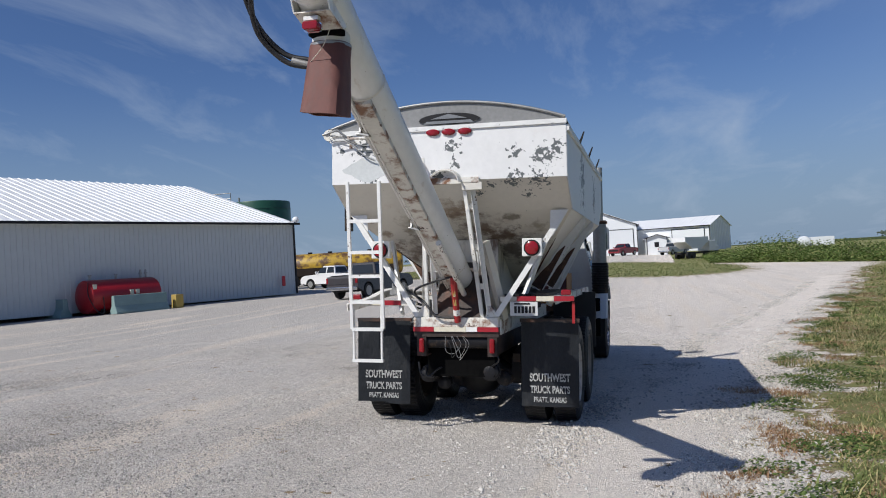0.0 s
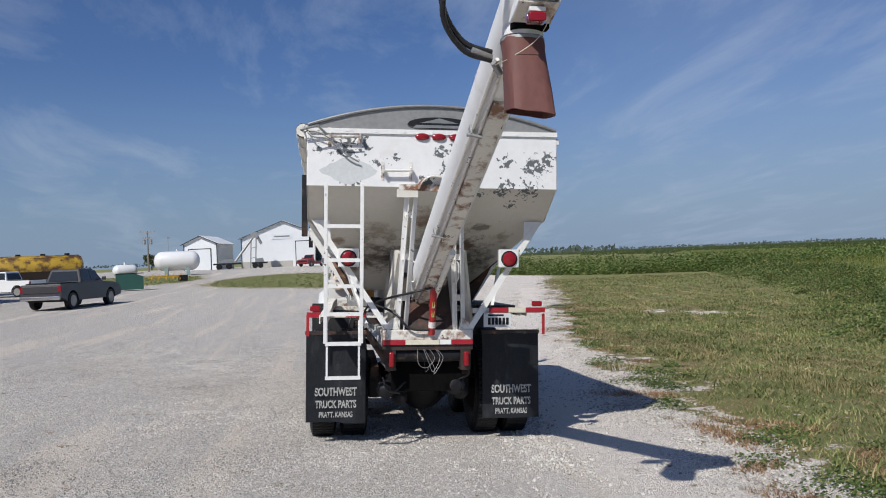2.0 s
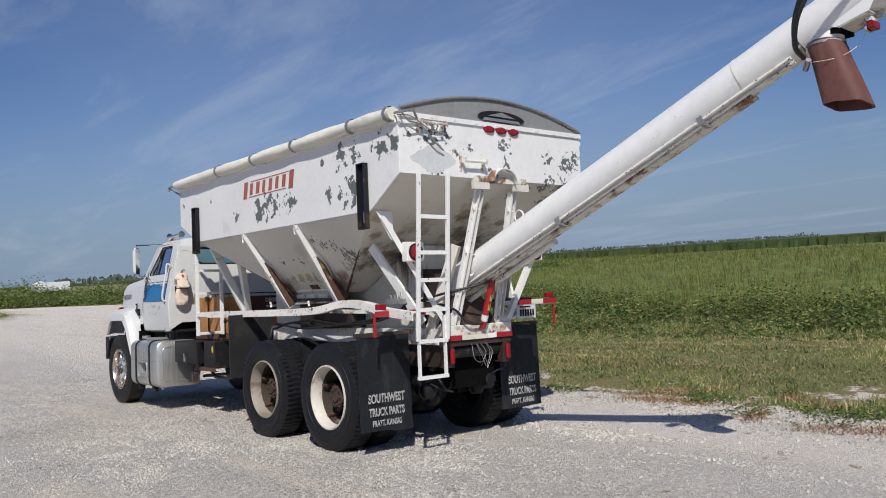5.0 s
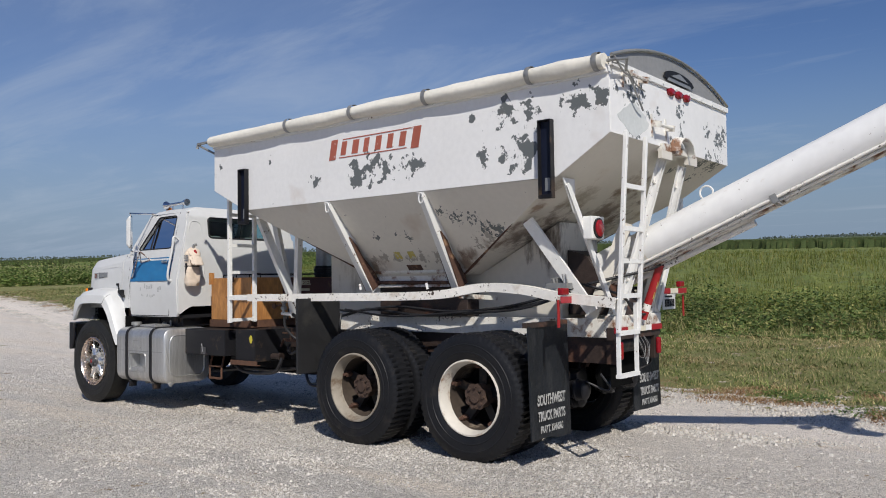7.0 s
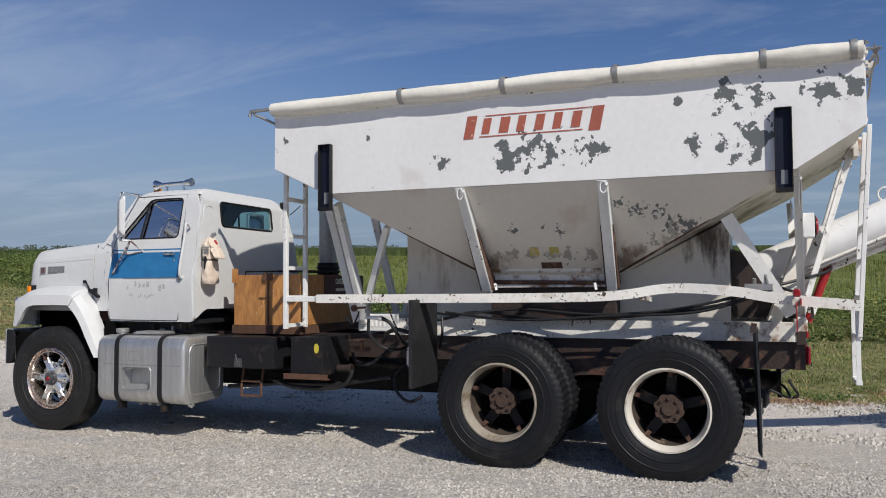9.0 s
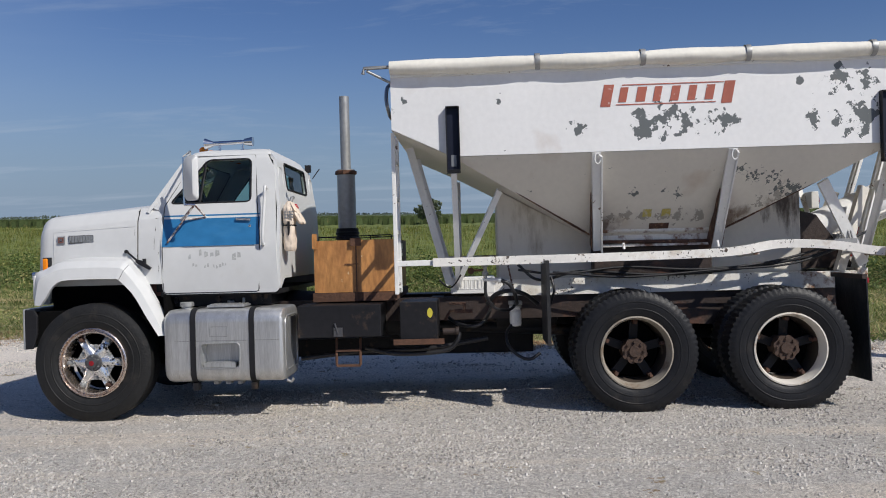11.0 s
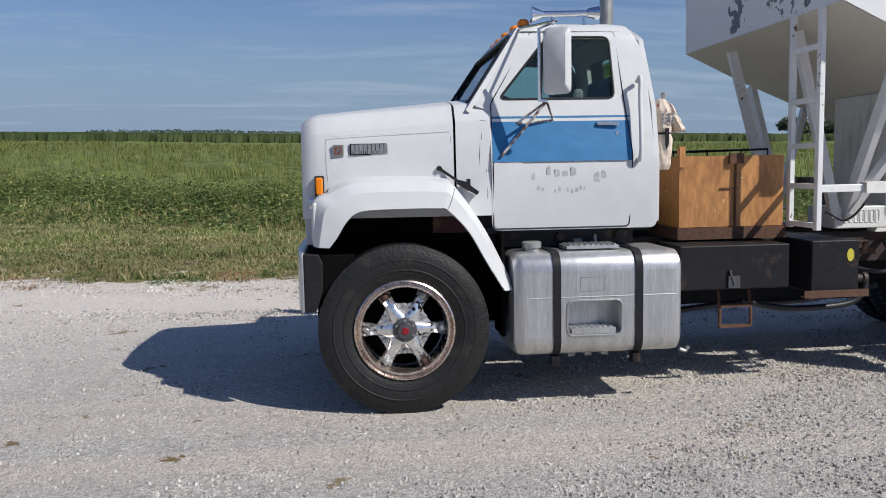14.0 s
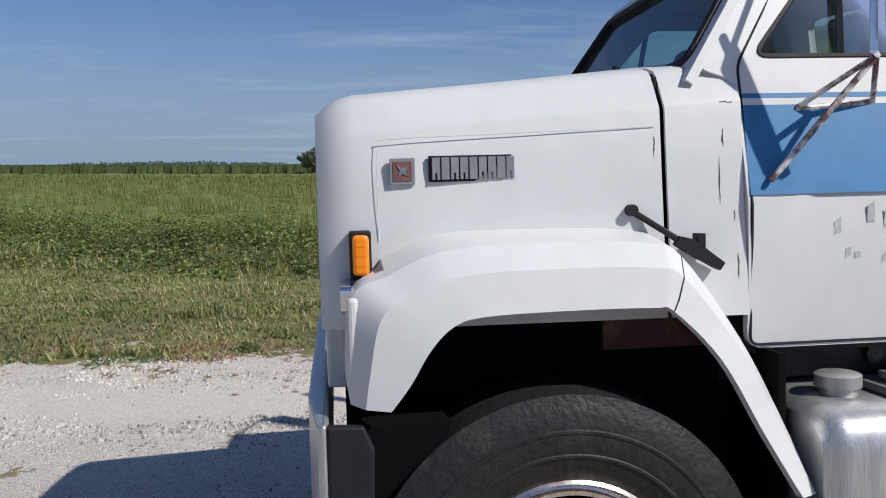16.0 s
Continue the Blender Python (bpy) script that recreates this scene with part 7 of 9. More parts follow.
for pts, rad in (([(-.9, 2.475, 1.172), (-.89, 2.40, 1.13), (-.86, 2.35, 1.04), (-.76, 2.33, .95), (-.62, 2.335, .935)], .017),
                 ([(-.89, 2.615, 1.165), (-.88, 2.61, 1.03), (-.80, 2.53, .91), (-.70, 2.40, .885), (-.6, 2.33, .93)], .014),
                 ([(-.62, 2.60, .94), (-.70, 2.52, 1.03), (-.76, 2.38, 1.065), (-.74, 2.24, 1.02), (-.68, 2.13, .93)], .02),
                 ([(-.56, 2.37, .74), (-.68, 2.43, .66), (-.77, 2.41, .55), (-.82, 2.31, .46), (-.82, 2.22, .44), (-.80, 2.13, .49)], .015),
                 ([(-.45, 2.55, .93), (-.66, 2.62, .80), (-.70, 2.72, .74), (-.62, 2.88, .76), (-.5, 2.98, .82)], .016),
                 ([(-.72, 2.87, .69), (-.73, 2.885, .62), (-.73, 2.97, .535), (-.73, 3.2, .505), (-.73, 3.5, .51), (-.66, 3.75, .56)], .022)):
    bm = M()
    tube(bm, curve(pts, 6), rad, 10)
    part("hydraulic_hose", bm, HOSE_BLACK, truck, "black hydraulic hose", smooth=60)
bm = M()
tube(bm, [(-.72, 3.02, .70), (-.72, 2.87, .70)], .032, 12)
tube(bm, [(-.72, 2.90, .70), (-.72, 2.87, .70)], .042, 12)
part("pipe_stub", bm, FRAME_STEEL, truck, "dark rusty pipe stub", smooth=40)
bm = M()
tube(bm, [(-.62, 3.0, .80), (-.62, 2.95, .88), (-.62, 2.80, .89)], .014, 8)
beam(bm, (-.62, 2.90, .875), (-.62, 2.74, .875), .03, .035)
beam(bm, (-.62, 2.815, .87), (-.62, 2.815, .955), .03, .03)
beam(bm, (-.62, 2.96, .95), (-.62, 2.80, .95), .02, .02)
part("valve_linkage", bm, STRUT_RUST, truck, "rusty steel linkage")
bm = M()
for k in range(9):
    q0, q1 = k / 9, (k + .8) / 9
    beam(bm, Vector((-.95, 2.41, 1.30)).lerp((-.84, 2.36, 1.08), q0), Vector((-.95, 2.41, 1.30)).lerp((-.84, 2.36, 1.08), q1), .016 if k % 2 else .006, .006 if k % 2 else .016)
part("safety_chain", bm, STRUT_RUST, truck, "short rusty chain hanging from the deck rail")
bm = M()
box(bm, -.80, -.60, -.75, -.55, 1.41, 1.46)
for k in range(4):
    tube(bm, [(-.78 + .05 * k, -.72, 1.45), (-.78 + .05 * k, -.70, 1.53)], .008, 6)
    tube(bm, [(-.78 + .05 * k, -.62, 1.45), (-.80 + .05 * k, -.62, 1.50)], .014, 6)
part("valve_bank", bm, GALV, truck)

# exhaust stack
bm = M()
tube(bm, [(1.12, 4.17, 2.40), (1.12, 4.17, 3.27)], .058, 20)
st = part("exhaust_pipe", bm, GALV, truck, "dull steel exhaust stack with perforated guard", smooth=40)
bm = M()
tube(bm, [(1.12, 4.17, 1.25), (1.12, 4.17, 2.42)], .105, 24)
part("muffler", bm, GALV, st, smooth=40)
bm = M()
prof = [(.128, 1.25)]
for k in range(8):
    prof += [(.128, 1.28 + k * .055), (.138, 1.285 + k * .055), (.138, 1.31 + k * .055), (.128, 1.315 + k * .055)]
lathe(bm, prof + [(.128, 1.74)], (1.12, 4.17, 0), 28, 'z', close=False)
part("heat_guard", bm, BLACK_STEEL, st, "black louvred heat guard", smooth=30)
bm = M()
lathe(bm, [(.108, 2.36), (.125, 2.37), (.125, 2.40), (.108, 2.41)], (1.12, 4.17, 0), 28, 'z', close=False)
beam(bm, (1.02, 4.17, 2.385), (.985, 4.17, 2.385), .03, .05)
part("stack_clamp", bm, RUST, st, smooth=30)

# sack tied behind the cab
sack = thing("canvas_sack", "tan canvas sack tied behind the cab", "sack", TRUCK)
def bag(name, foot, head, half_x, half_y, seed, label=""):
    """A crumpled cloth bag from foot to head, squarish in section, gathered at the head."""
    bm = M()
    foot, head = Vector(foot), Vector(head)
    rings = []
    for k in range(31):
        t = k / 30
        c = foot.lerp(head, t)
        gather = .32 + .68 * min(1, (1 - t) / .16) ** .6
        gather *= .80 + .20 * min(1, t / .06)
        ring = []
        for j in range(32):
            a = math.tau * j / 32
            sq = (abs(math.cos(a)) ** 3.4 + abs(math.sin(a)) ** 3.4) ** (-1 / 3.4)
            crease = 1 + .20 * noise.noise((math.cos(a) * 1.8, math.sin(a) * 1.8 + seed, t * 4)) + .11 * noise.noise((math.cos(a) * 5, math.sin(a) * 5, t * 9 + seed))
            crease -= .16 * math.exp(-((t - .52) / .05) ** 2)
            ring.append(bm.verts.new(c + Vector((half_x * sq * crease * gather * math.cos(a), half_y * sq * crease * gather * math.sin(a), .012 * noise.noise((a, t * 3, seed))))))
        rings.append(ring)
    for a_, b_ in zip(rings, rings[1:]):
        for j in range(32):
            bm.faces.new((a_[j], a_[(j + 1) % 32], b_[(j + 1) % 32], b_[j]))
    bm.faces.new(rings[0][::-1])
    bm.faces.new(rings[-1])
    return part(name, bm, SACK, sack, label, smooth=55)
bag("sack_body", (-.80, 4.412, 1.49), (-.80, 4.405, 1.95), .088, .052, 3.0)
bm = M()
bmesh.ops.create_icosphere(bm, subdivisions=2, radius=.028)
for q in bm.verts:
    q.co = Vector((q.co.x * .8, q.co.y, q.co.z * 1.2)) * (1 + .3 * noise.noise(q.co * 40)) + Vector((-.80, 4.350, 1.89))
part("red_rag", bm, RED_PAINT, sack, "crumpled red rag tucked behind the sack", smooth=60)
bag("sack_fold", (-.80, 4.285, 1.735), (-.80, 4.40, 1.94), .075, .034, 8.0, "loose upper fold of the sack leaning out")
bm = M()
for k in range(3):
    for q in range(4):
        box(bm, -.892, -.888, 4.355 + q * .022, 4.371 + q * .022, 1.84 - k * .026, 1.856 - k * .026)
part("printed_bar", bm, BADGE_GREY, sack)
bm = M()
tube(bm, [(-.80, 4.40, 1.93), (-.79, 4.385, 1.98), (-.76, 4.38, 1.985)], .018, 8)
part("clear_bottle", bm, GALV, sack)
bm = M()
tube(bm, [(-.80 + .092 * math.cos(a), 4.41 + .056 * math.sin(a), 1.725) for a in [math.tau * k / 16 for k in range(17)]], .007, 5)
beam(bm, (-.885, 4.40, 1.76), (-.885, 4.40, 1.60), .02, .02)
part("tie_strap", bm, DARK_TRIM, sack)
bm = M()
bmesh.ops.create_icosphere(bm, subdivisions=1, radius=.035)
for q in bm.verts:
    q.co = Vector((q.co.x * .7 - .84, q.co.y * 1.1 + 4.42, q.co.z * 1.3 + 1.89))
part("red_rag", bm, RED_PAINT, sack)

# plywood crate across the frame
crate = thing("plywood_crate", "weathered orange plywood crate on a rusty tray", "crate", TRUCK)
for q in ((-.66, -.64, 3.465, 4.22), (.64, .66, 3.465, 4.22), (-.64, .64, 3.465, 3.485), (-.64, .64, 4.20, 4.22)):
    bm = M()
    box(bm, *q, 1.085, 1.575)
    part("crate_panel", bm, PLYWOOD, crate)
bm = M()
box(bm, -.64, .64, 3.485, 4.20, 1.085, 1.10)
part("crate_floor", bm, PLYWOOD, crate)
bm = M()
box(bm, -.675, .675, 3.45, 4.235, 1.0, 1.082)
part("tray", bm, RUST, crate, "rusty steel tray")
bm = M()
beam(bm, (-.665, 3.82, 1.09), (-.665, 3.82, 1.56), .02, .01)
box(bm, -.69, -.664, 3.77, 3.87, 1.52, 1.59)
beam(bm, (-.665, 3.80, 1.35), (-.665, 3.93, 1.35), .012, .008)
part("hasp", bm, RUST, crate)
bm = M()
box(bm, -.69, -.64, 4.19, 4.23, 1.50, 1.64)
part("corner_block", bm, PLYWOOD, crate)
bm = M()
for y0_, y1_ in ((3.5, 4.2),):
    for x in (-.5, .5):
        tube(bm, [(x, y0_, 1.62), (x, y1_, 1.61)], .006, 6)
    for y in (3.5, 3.7, 3.95, 4.2):
        tube(bm, [(-.5, y, 1.615), (.5, y, 1.62)], .005, 6)
        tube(bm, [(-.5, y, 1.615), (-.5, y, 1.56)], .006, 6)
part("wire_rack", bm, DARK_TRIM, crate)
# maroon paint left on the back of the crate, with a diesel label
bm = M()
box(bm, -.2, .655, 3.459, 3.4635, 1.30, 1.572)
part("painted_panel", bm, MAROON, crate, "faded maroon paint")
me = text_mesh("DIESEL", .075)
me.materials.append(WHITE_TAPE)
tx = new("diesel_label", me)
tx.parent = crate
tx.matrix_local = pose(.13, 3.456, 1.485, 90, 0, 0)
bm = M()
box(bm, .03, .22, 3.455, 3.458, 1.41, 1.44)
part("label_bar", bm, WHITE_TAPE, crate)

# paint chips and pressed lines on the bonnet and cowl
SKINS = [BVHTree.FromPolygons([ob.matrix_local @ v.co for v in ob.data.vertices], [tuple(p.vertices) for p in ob.data.polygons])
         for ob in [cab, hood] + [c for c in cab.children if c.name.startswith("cowl")]]


def skin(s, y, z):
    """How far out the outermost panel of the nose stands at a height and length."""
    hits = [t.ray_cast(Vector((s * 1.6, y, z)), Vector((-s, 0, 0)))[0] for t in SKINS]
    return max([abs(h.x) for h in hits if h], default=.9)


r = random.Random(21)
for s in (-1, 1):
    for y, z, l, up in ((5.645, 1.60, .13, 1), (5.632, 1.72, .05, 1), (5.83, 1.70, .06, 1), (5.60, 1.36, .07, 1), (5.62, 1.82, .04, 0), (6.05, 1.455, .05, 0), (6.32, 1.455, .04, 0), (5.99, 1.46, .03, 0), (5.605, 1.50, .03, 1)):
        bm = M()
        a = []
        for k in range(7):
            q = k / 6
            o = r.uniform(.0005, .0022) * math.sin(q * math.pi) + .0004
            dy, dz = (r.uniform(-.002, .002), (q - .5) * l) if up else ((q - .5) * l, r.uniform(-.002, .002))
            a.append((y + dy, z + dz, o))
        left = [bm.verts.new((s * (skin(s, p, q) + .0008), p + (o if up else 0), q + (0 if up else o))) for p, q, o in a]
        right = [bm.verts.new((s * (skin(s, p, q) + .0008), p - (o if up else 0), q - (0 if up else o))) for p, q, o in a]
        for k in range(6):
            bm.faces.new((left[k], left[k + 1], right[k + 1], right[k]))
        part("paint_chip", bm, CHIP_DARK, hood)
    bm = M()
    tube(bm, curve([(s * .873, 6.605, 1.46), (s * .869, 6.605, 1.60), (s * .860, 6.60, 1.715), (s * .861, 6.56, 1.735), (s * .876, 6.2, 1.745), (s * .892, 5.83, 1.755)], 4), 0.0011, 6)
    part("pressed_line", bm, WHITE_CAB, hood, smooth=60)
# rusty bracket below the tool box, and hoses looping under the deck
bm = M()
angle_iron(bm, (-.93, 3.0, .635), (-.93, 3.46, .635), .05)
part("box_bracket", bm, RUST, truck)
for pts, rad in (([(-.50, 3.05, 1.17), (-.56, 2.96, 1.10), (-.60, 2.90, 1.13), (-.64, 2.84, 1.22)], .008), ([(-.66, 2.0, 1.18), (-.70, 1.98, 1.05), (-.66, 2.02, .9)], .012), ([(-.62, 1.98, 1.22), (-.66, 1.3, 1.16), (-.64, .5, 1.2), (-.66, -.2, 1.24), (-.6, -.75, 1.4)], .011)):
    bm = M()
    tube(bm, curve(pts, 6), rad, 8)
    part("hydraulic_hose", bm, HOSE_BLACK, truck, "black hydraulic hose", smooth=60)
for y in (1.376, .548):
    bm = M()
    beam(bm, (-1.0, y, 1.42), (-1.005, y + .01, 1.475), .012, .02)
    part("rail_tag", bm, WHITE_STEEL, truck)

# ---- steel shed along the left of the yard ----
SHED_WALL = shader("grey_white_steel_cladding", (0.545, 0.57, 0.565), 0.5, vary=0.03, scale=1.0)
ROOF_STEEL = shader("galvalume_roof", (0.82, 0.83, 0.83), 0.4, metal=0.08, vary=0.05)
WHITE_ROOF = shader("white_steel_roof", (0.80, 0.81, 0.81), 0.5, vary=0.03)
WHITE_CLAD = shader("white_steel_cladding", (0.74, 0.76, 0.77), 0.5, vary=0.03)
CONCRETE = shader("painted_concrete", (0.20, 0.29, 0.285), 0.85, vary=0.12, bump=0.2)


def building(name, label, x, y, turn, length, depth, eave, ridge, wall_mat, roof_mat, rib=0.30, trim=DARK_TRIM):
    """A pole building: local x along the eave wall (0..length), y inward (0..depth)."""
    b = thing(name, label, "building", at_ground(x, y, turn), kind="")
    def ribs(a, c, pitch, w=.02, h=.025):
        """Places along a ribbed sheet and how far each stands proud."""
        out = [(a, 0)]
        for i in range(1, int((c - a) / pitch)):
            u = a + i * pitch
            out += [(u - w - .012, 0), (u - w, h), (u + w, h), (u + w + .012, 0)]
        return out + [(c, 0)]

    def sheet(name, line, mat, t):
        """One folded sheet through pairs of lower and upper points."""
        bm = M()
        row = [(bm.verts.new(p), bm.verts.new(q)) for p, q in line]
        for (p, q), (p2, q2) in zip(row, row[1:]):
            bm.faces.new((p, p2, q2, q))
        thicken(part(name, bm, mat, b), t, 0)

    sheet("front_wall", [((u, -.05 - d, 0), (u, -.05 - d, eave)) for u, d in ribs(0, length, rib)], wall_mat, .01)
    sheet("back_wall", [((u, depth + .05 + d, 0), (u, depth + .05 + d, eave)) for u, d in ribs(0, length, rib)], wall_mat, .01)
    for xx, sgn in ((0, -1), (length, 1)):
        cols = sorted(ribs(-.05, depth + .05, rib) + [(depth / 2 + .001, 0)])
        sheet("gable_wall", [((xx + sgn * (.05 + d), u, 0), (xx + sgn * (.05 + d), u, eave + (ridge - eave) * max(0, 1 - abs(u - depth / 2) / (depth / 2)))) for u, d in cols], wall_mat, .01)
    for side in (0, 1):
        ya, yb = (-.45, depth / 2) if side == 0 else (depth + .45, depth / 2)
        slope = (ridge - eave) / (depth / 2)
        za, zb = eave - .45 * slope + .06, ridge + .06
        sheet("roof", [((u, ya, za + d), (u, yb, zb + d)) for u, d in ribs(-.3, length + .3, .6, .025, .045)], roof_mat, .012)
    bm = M()
    beam(bm, (-.3, -.47, eave - .05), (length + .3, -.47, eave - .05), .06, .14)
    for xx in (-.06, length + .06):
        beam(bm, (xx, -.07, 0), (xx, -.07, eave), .12, .12)
    part("eave_trim", bm, trim, b)
    return b


dx, dy = -22.2 + 29.0, 42.0 - 23.9
turn = math.degrees(math.atan2(dy, dx))
L0 = math.hypot(dx, dy)
ux, uy = dx / L0, dy / L0
building("storage_shed", "long pale grey steel shed with bright ribbed roof", -22.2 - ux * 47.5, 42.0 - uy * 47.5, turn, 48, 22, 4.8, 8.4, SHED_WALL, ROOF_STEEL)


# white farm buildings across the far side
WHITE_DOOR = shader("white_door", (.70, .72, .73), .5, vary=.02)


def door_on(b, name, x0, x1, h, mat, parent_y=-.09):
    bm = M()
    box(bm, x0, x1, parent_y - .04, parent_y, 0.02, h)
    d = part(name, bm, mat, b)
    bm = M()
    for xa, xb, za, zb in ((x0 - .12, x0, 0, h + .12), (x1, x1 + .12, 0, h + .12), (x0, x1, h, h + .12)):
        box(bm, xa, xb, parent_y - .06, parent_y, za, zb)
    part("door_frame", bm, DARK_TRIM, d)
    return d


def gable_building(name, label, x, y, turn, width, length, eave, ridge):
    """A white shed whose gable faces its local -y."""
    b = thing(name, label, "building", at_ground(x, y, turn))
    for yy in (0, length):
        bm = M()
        prism(bm, [(0, -.3), (width, -.3), (width, eave), (width / 2, ridge), (0, eave)], yy - .06, yy + .06, 'y')
        part("gable_wall", bm, WHITE_CLAD, b)
    for xx in (0, width):
        bm = M()
        box(bm, xx - .06, xx + .06, 0, length, -.3, eave)
        part("side_wall", bm, SHED_WALL, b)
    for s in (0, 1):
        bm = M()
        xa = -.4 if s == 0 else width + .4
        sl = (ridge - eave) / (width / 2)
        plate(bm, [(xa, -.4, eave - .4 * sl + .05), (xa, length + .4, eave - .4 * sl + .05), (width / 2, length + .4, ridge + .05), (width / 2, -.4, ridge + .05)], .08)
        part("roof", bm, WHITE_ROOF, b)
    bm = M()
    for s in (0, 1):
        xa = -.4 if s == 0 else width + .4
        sl = (ridge - eave) / (width / 2)
        beam(bm, (xa, -.42, eave - .4 * sl + .02), (width / 2, -.42, ridge + .02), .08, .11)
        beam(bm, (0 if s == 0 else width, -.1, -.3), (0 if s == 0 else width, -.1, eave), .09, .1)
    part("corner_trim", bm, DARK_TRIM, b)
    return b


b1 = gable_building("white_garage", "small white steel garage with a wide door", -22.9, 125, -8, 5.2, 10, 4.2, 5.4)
door_on(b1, "garage_door", .8, 4.2, 3.3, WHITE_DOOR)
b2 = gable_building("white_workshop", "large white steel workshop with an overhead door", -14.6, 131, 2, 13.7, 24, 5.0, 7.7)
door_on(b2, "garage_door", 9.0, 13.0, 4.2, WHITE_DOOR)
bm = M()
box(bm, 5.0, 8.4, -.14, -.07, 4.7, 5.6)
part("sign_board", bm, WHITE_DOOR, b2)
bm = M()
box(bm, 5.4, 8.0, -.17, -.145, 5.05, 5.25)
part("sign_bar", bm, BADGE_GREY, b2)
bm = M()
box(bm, 0.1, 8.4, -.12, -.065, -.2, 1.0)
part("wainscot", bm, shader("tan_wainscot", (.42, .40, .36), .7), b2)
b3 = building("white_machine_shed", "long white steel machine shed", -10.5, 137, -17, 22, 15, 4.1, 5.8, WHITE_CLAD, WHITE_ROOF, rib=1.2)
door_on(b3, "sliding_door", 16.0, 21.2, 3.6, WHITE_DOOR, -.10)
lean = gable_building("entry_shed", "small white lean-to entry shed", 0.6, 127, 3, 3.2, 6, 2.7, 3.2)
bm = M()
box(bm, 1.2, 1.9, -.1, -.07, 1.2, 2.0)
part("entry_window", bm, DARK_TRIM, lean)
for nm, lb, x, y, l, h in (("box_trailer", "small white box trailer half hidden by weeds", 19.7, 88.4, 2.3, .95), ("nurse_tank", "small white nurse tank half hidden by weeds", 17.7, 87.4, 1.3, .9)):
    tr_ = thing(nm, lb, "trailer" if nm == "box_trailer" else "tank", at_ground(x, y))
    bm = M()
    if nm == "box_trailer":
        prism(bm, round_poly([(-l / 2, 1.0), (l / 2, 1.0), (l / 2, 1.0 + h), (-l / 2, 1.0 + h)], .1), -.9, .9, 'y')
        part("box_body", bm, WHITE_DOOR, tr_, bevel=.02)
    else:
        lathe(bm, [(.2, -.9), (.55, -.8), (.62, -.6), (.62, .6), (.55, .8), (.2, .9)], (0, 0, 1.5), 24, 'y')
        part("tank_shell", bm, WHITE_DOOR, tr_, smooth=40)
    for q in (-1, 1):
        bm = M()
        lathe(bm, [(.2, q * .75), (.36, q * .76), (.36, q * .95), (.2, q * .96)], (0, 0, .36), 20, 'x')
        part("tyre", bm, RUBBER, tr_)
    bm = M()
    box(bm, -.75, .75, -.6, .6, .36, 1.01)
    part("trailer_frame", bm, BLACK_STEEL, tr_)

# dark green bin behind the shed
GREEN_BIN = shader("dark_green_steel", (.012, .075, .045), .45, vary=.1)
bin_ = thing("green_bin", "dark green round steel bin behind the shed", "silo", at_ground(-32.0, 57.5))
bm = M()
lathe(bm, [(2.65, 0), (2.65, 7.75), (2.6, 7.9), (.5, 8.1)], (0, 0, 0), 40, 'z')
part("bin_wall", bm, GREEN_BIN, bin_, smooth=40)
for z in (1.2, 2.4, 3.6, 4.8, 6.0, 7.2):
    bm = M()
    lathe(bm, [(2.65, z), (2.68, z), (2.68, z + .05), (2.65, z + .05)], (0, 0, 0), 40, 'z', close=False)
    part("bin_hoop", bm, GREEN_BIN, bin_, smooth=40)
bm = M()
tube(bm, [(-1.2, -1.6, 8), (-1.2, -1.6, 8.35)], .1, 8)
tube(bm, [(-2.9, 0, 7.5), (-2.9, 0, 9.0), (-4.6, 0, 9.0), (-4.6, 0, 7.8)], .05, 6)
tube(bm, [(-2.9, 0, 8.5), (-4.6, 0, 8.5)], .04, 6)
part("bin_vent", bm, GALV, bin_)
globe = thing("yard_light", "white globe light at the shed corner", "lamp", pose(-21.5, 42.0, 5.25))
bm = M()
bmesh.ops.create_uvsphere(bm, u_segments=18, v_segments=12, radius=.22)
part("globe", bm, WHITE_CLAD, globe, smooth=60)
bm = M()
tube(bm, [(-.12, .06, -.06), (-.6, .3, -.1)], .04, 8)
part("bracket", bm, GALV, globe)

# red fuel tank against the shed
RED_TANK = shader("red_tank_paint", (.36, .012, .018), .35, vary=.1, stain=(.22, .02, .02), stain_amount=.3)
ft = thing("fuel_tank", "red farm fuel tank on the ground by the shed", "fuel tank", at_ground(-26.1, 29.1, turn) @ Matrix.Scale(.84, 4))
bm = M()
lathe(bm, [(.35, -2.62), (.8, -2.56), (1.03, -2.42), (1.05, -2.3), (1.05, 2.3), (1.03, 2.42), (.8, 2.56), (.35, 2.62)], (0, 0, 1.12), 36, 'x')
part("tank_shell", bm, RED_TANK, ft, smooth=40)
for x in (-2.0, -.2, 1.6, 2.0):
    bm = M()
    tube(bm, [(x, 0, 2.1), (x, 0, 2.45 + (.25 if x > 1 else 0))], .07, 10)
    lathe(bm, [(.12, 2.42), (.12, 2.5)], (x, 0, 0), 12, 'z')
    part("tank_fitting", bm, GALV, ft, smooth=40)
bm = M()
for xa, za in ((.1, 1.15), (.5, 1.15), (-2.45, 1.6)):
    box(bm, xa, xa + .26, -1.06, -1.03, za, za + .3)
part("tank_label", bm, WHITE_TAPE, ft)
bm = M()
tube(bm, curve([(-2.5, -.6, 2.0), (-2.62, -.8, 1.2), (-2.3, -1.1, .3), (-1.9, -1.2, .15), (-1.8, -1.1, 1.1)], 6), .03, 8)
part("fuel_hose", bm, HOSE_BLACK, ft, smooth=60)
bm = M()
for x in (-1.6, 1.6):
    box(bm, x - .15, x + .15, -.7, .7, 0, .35)
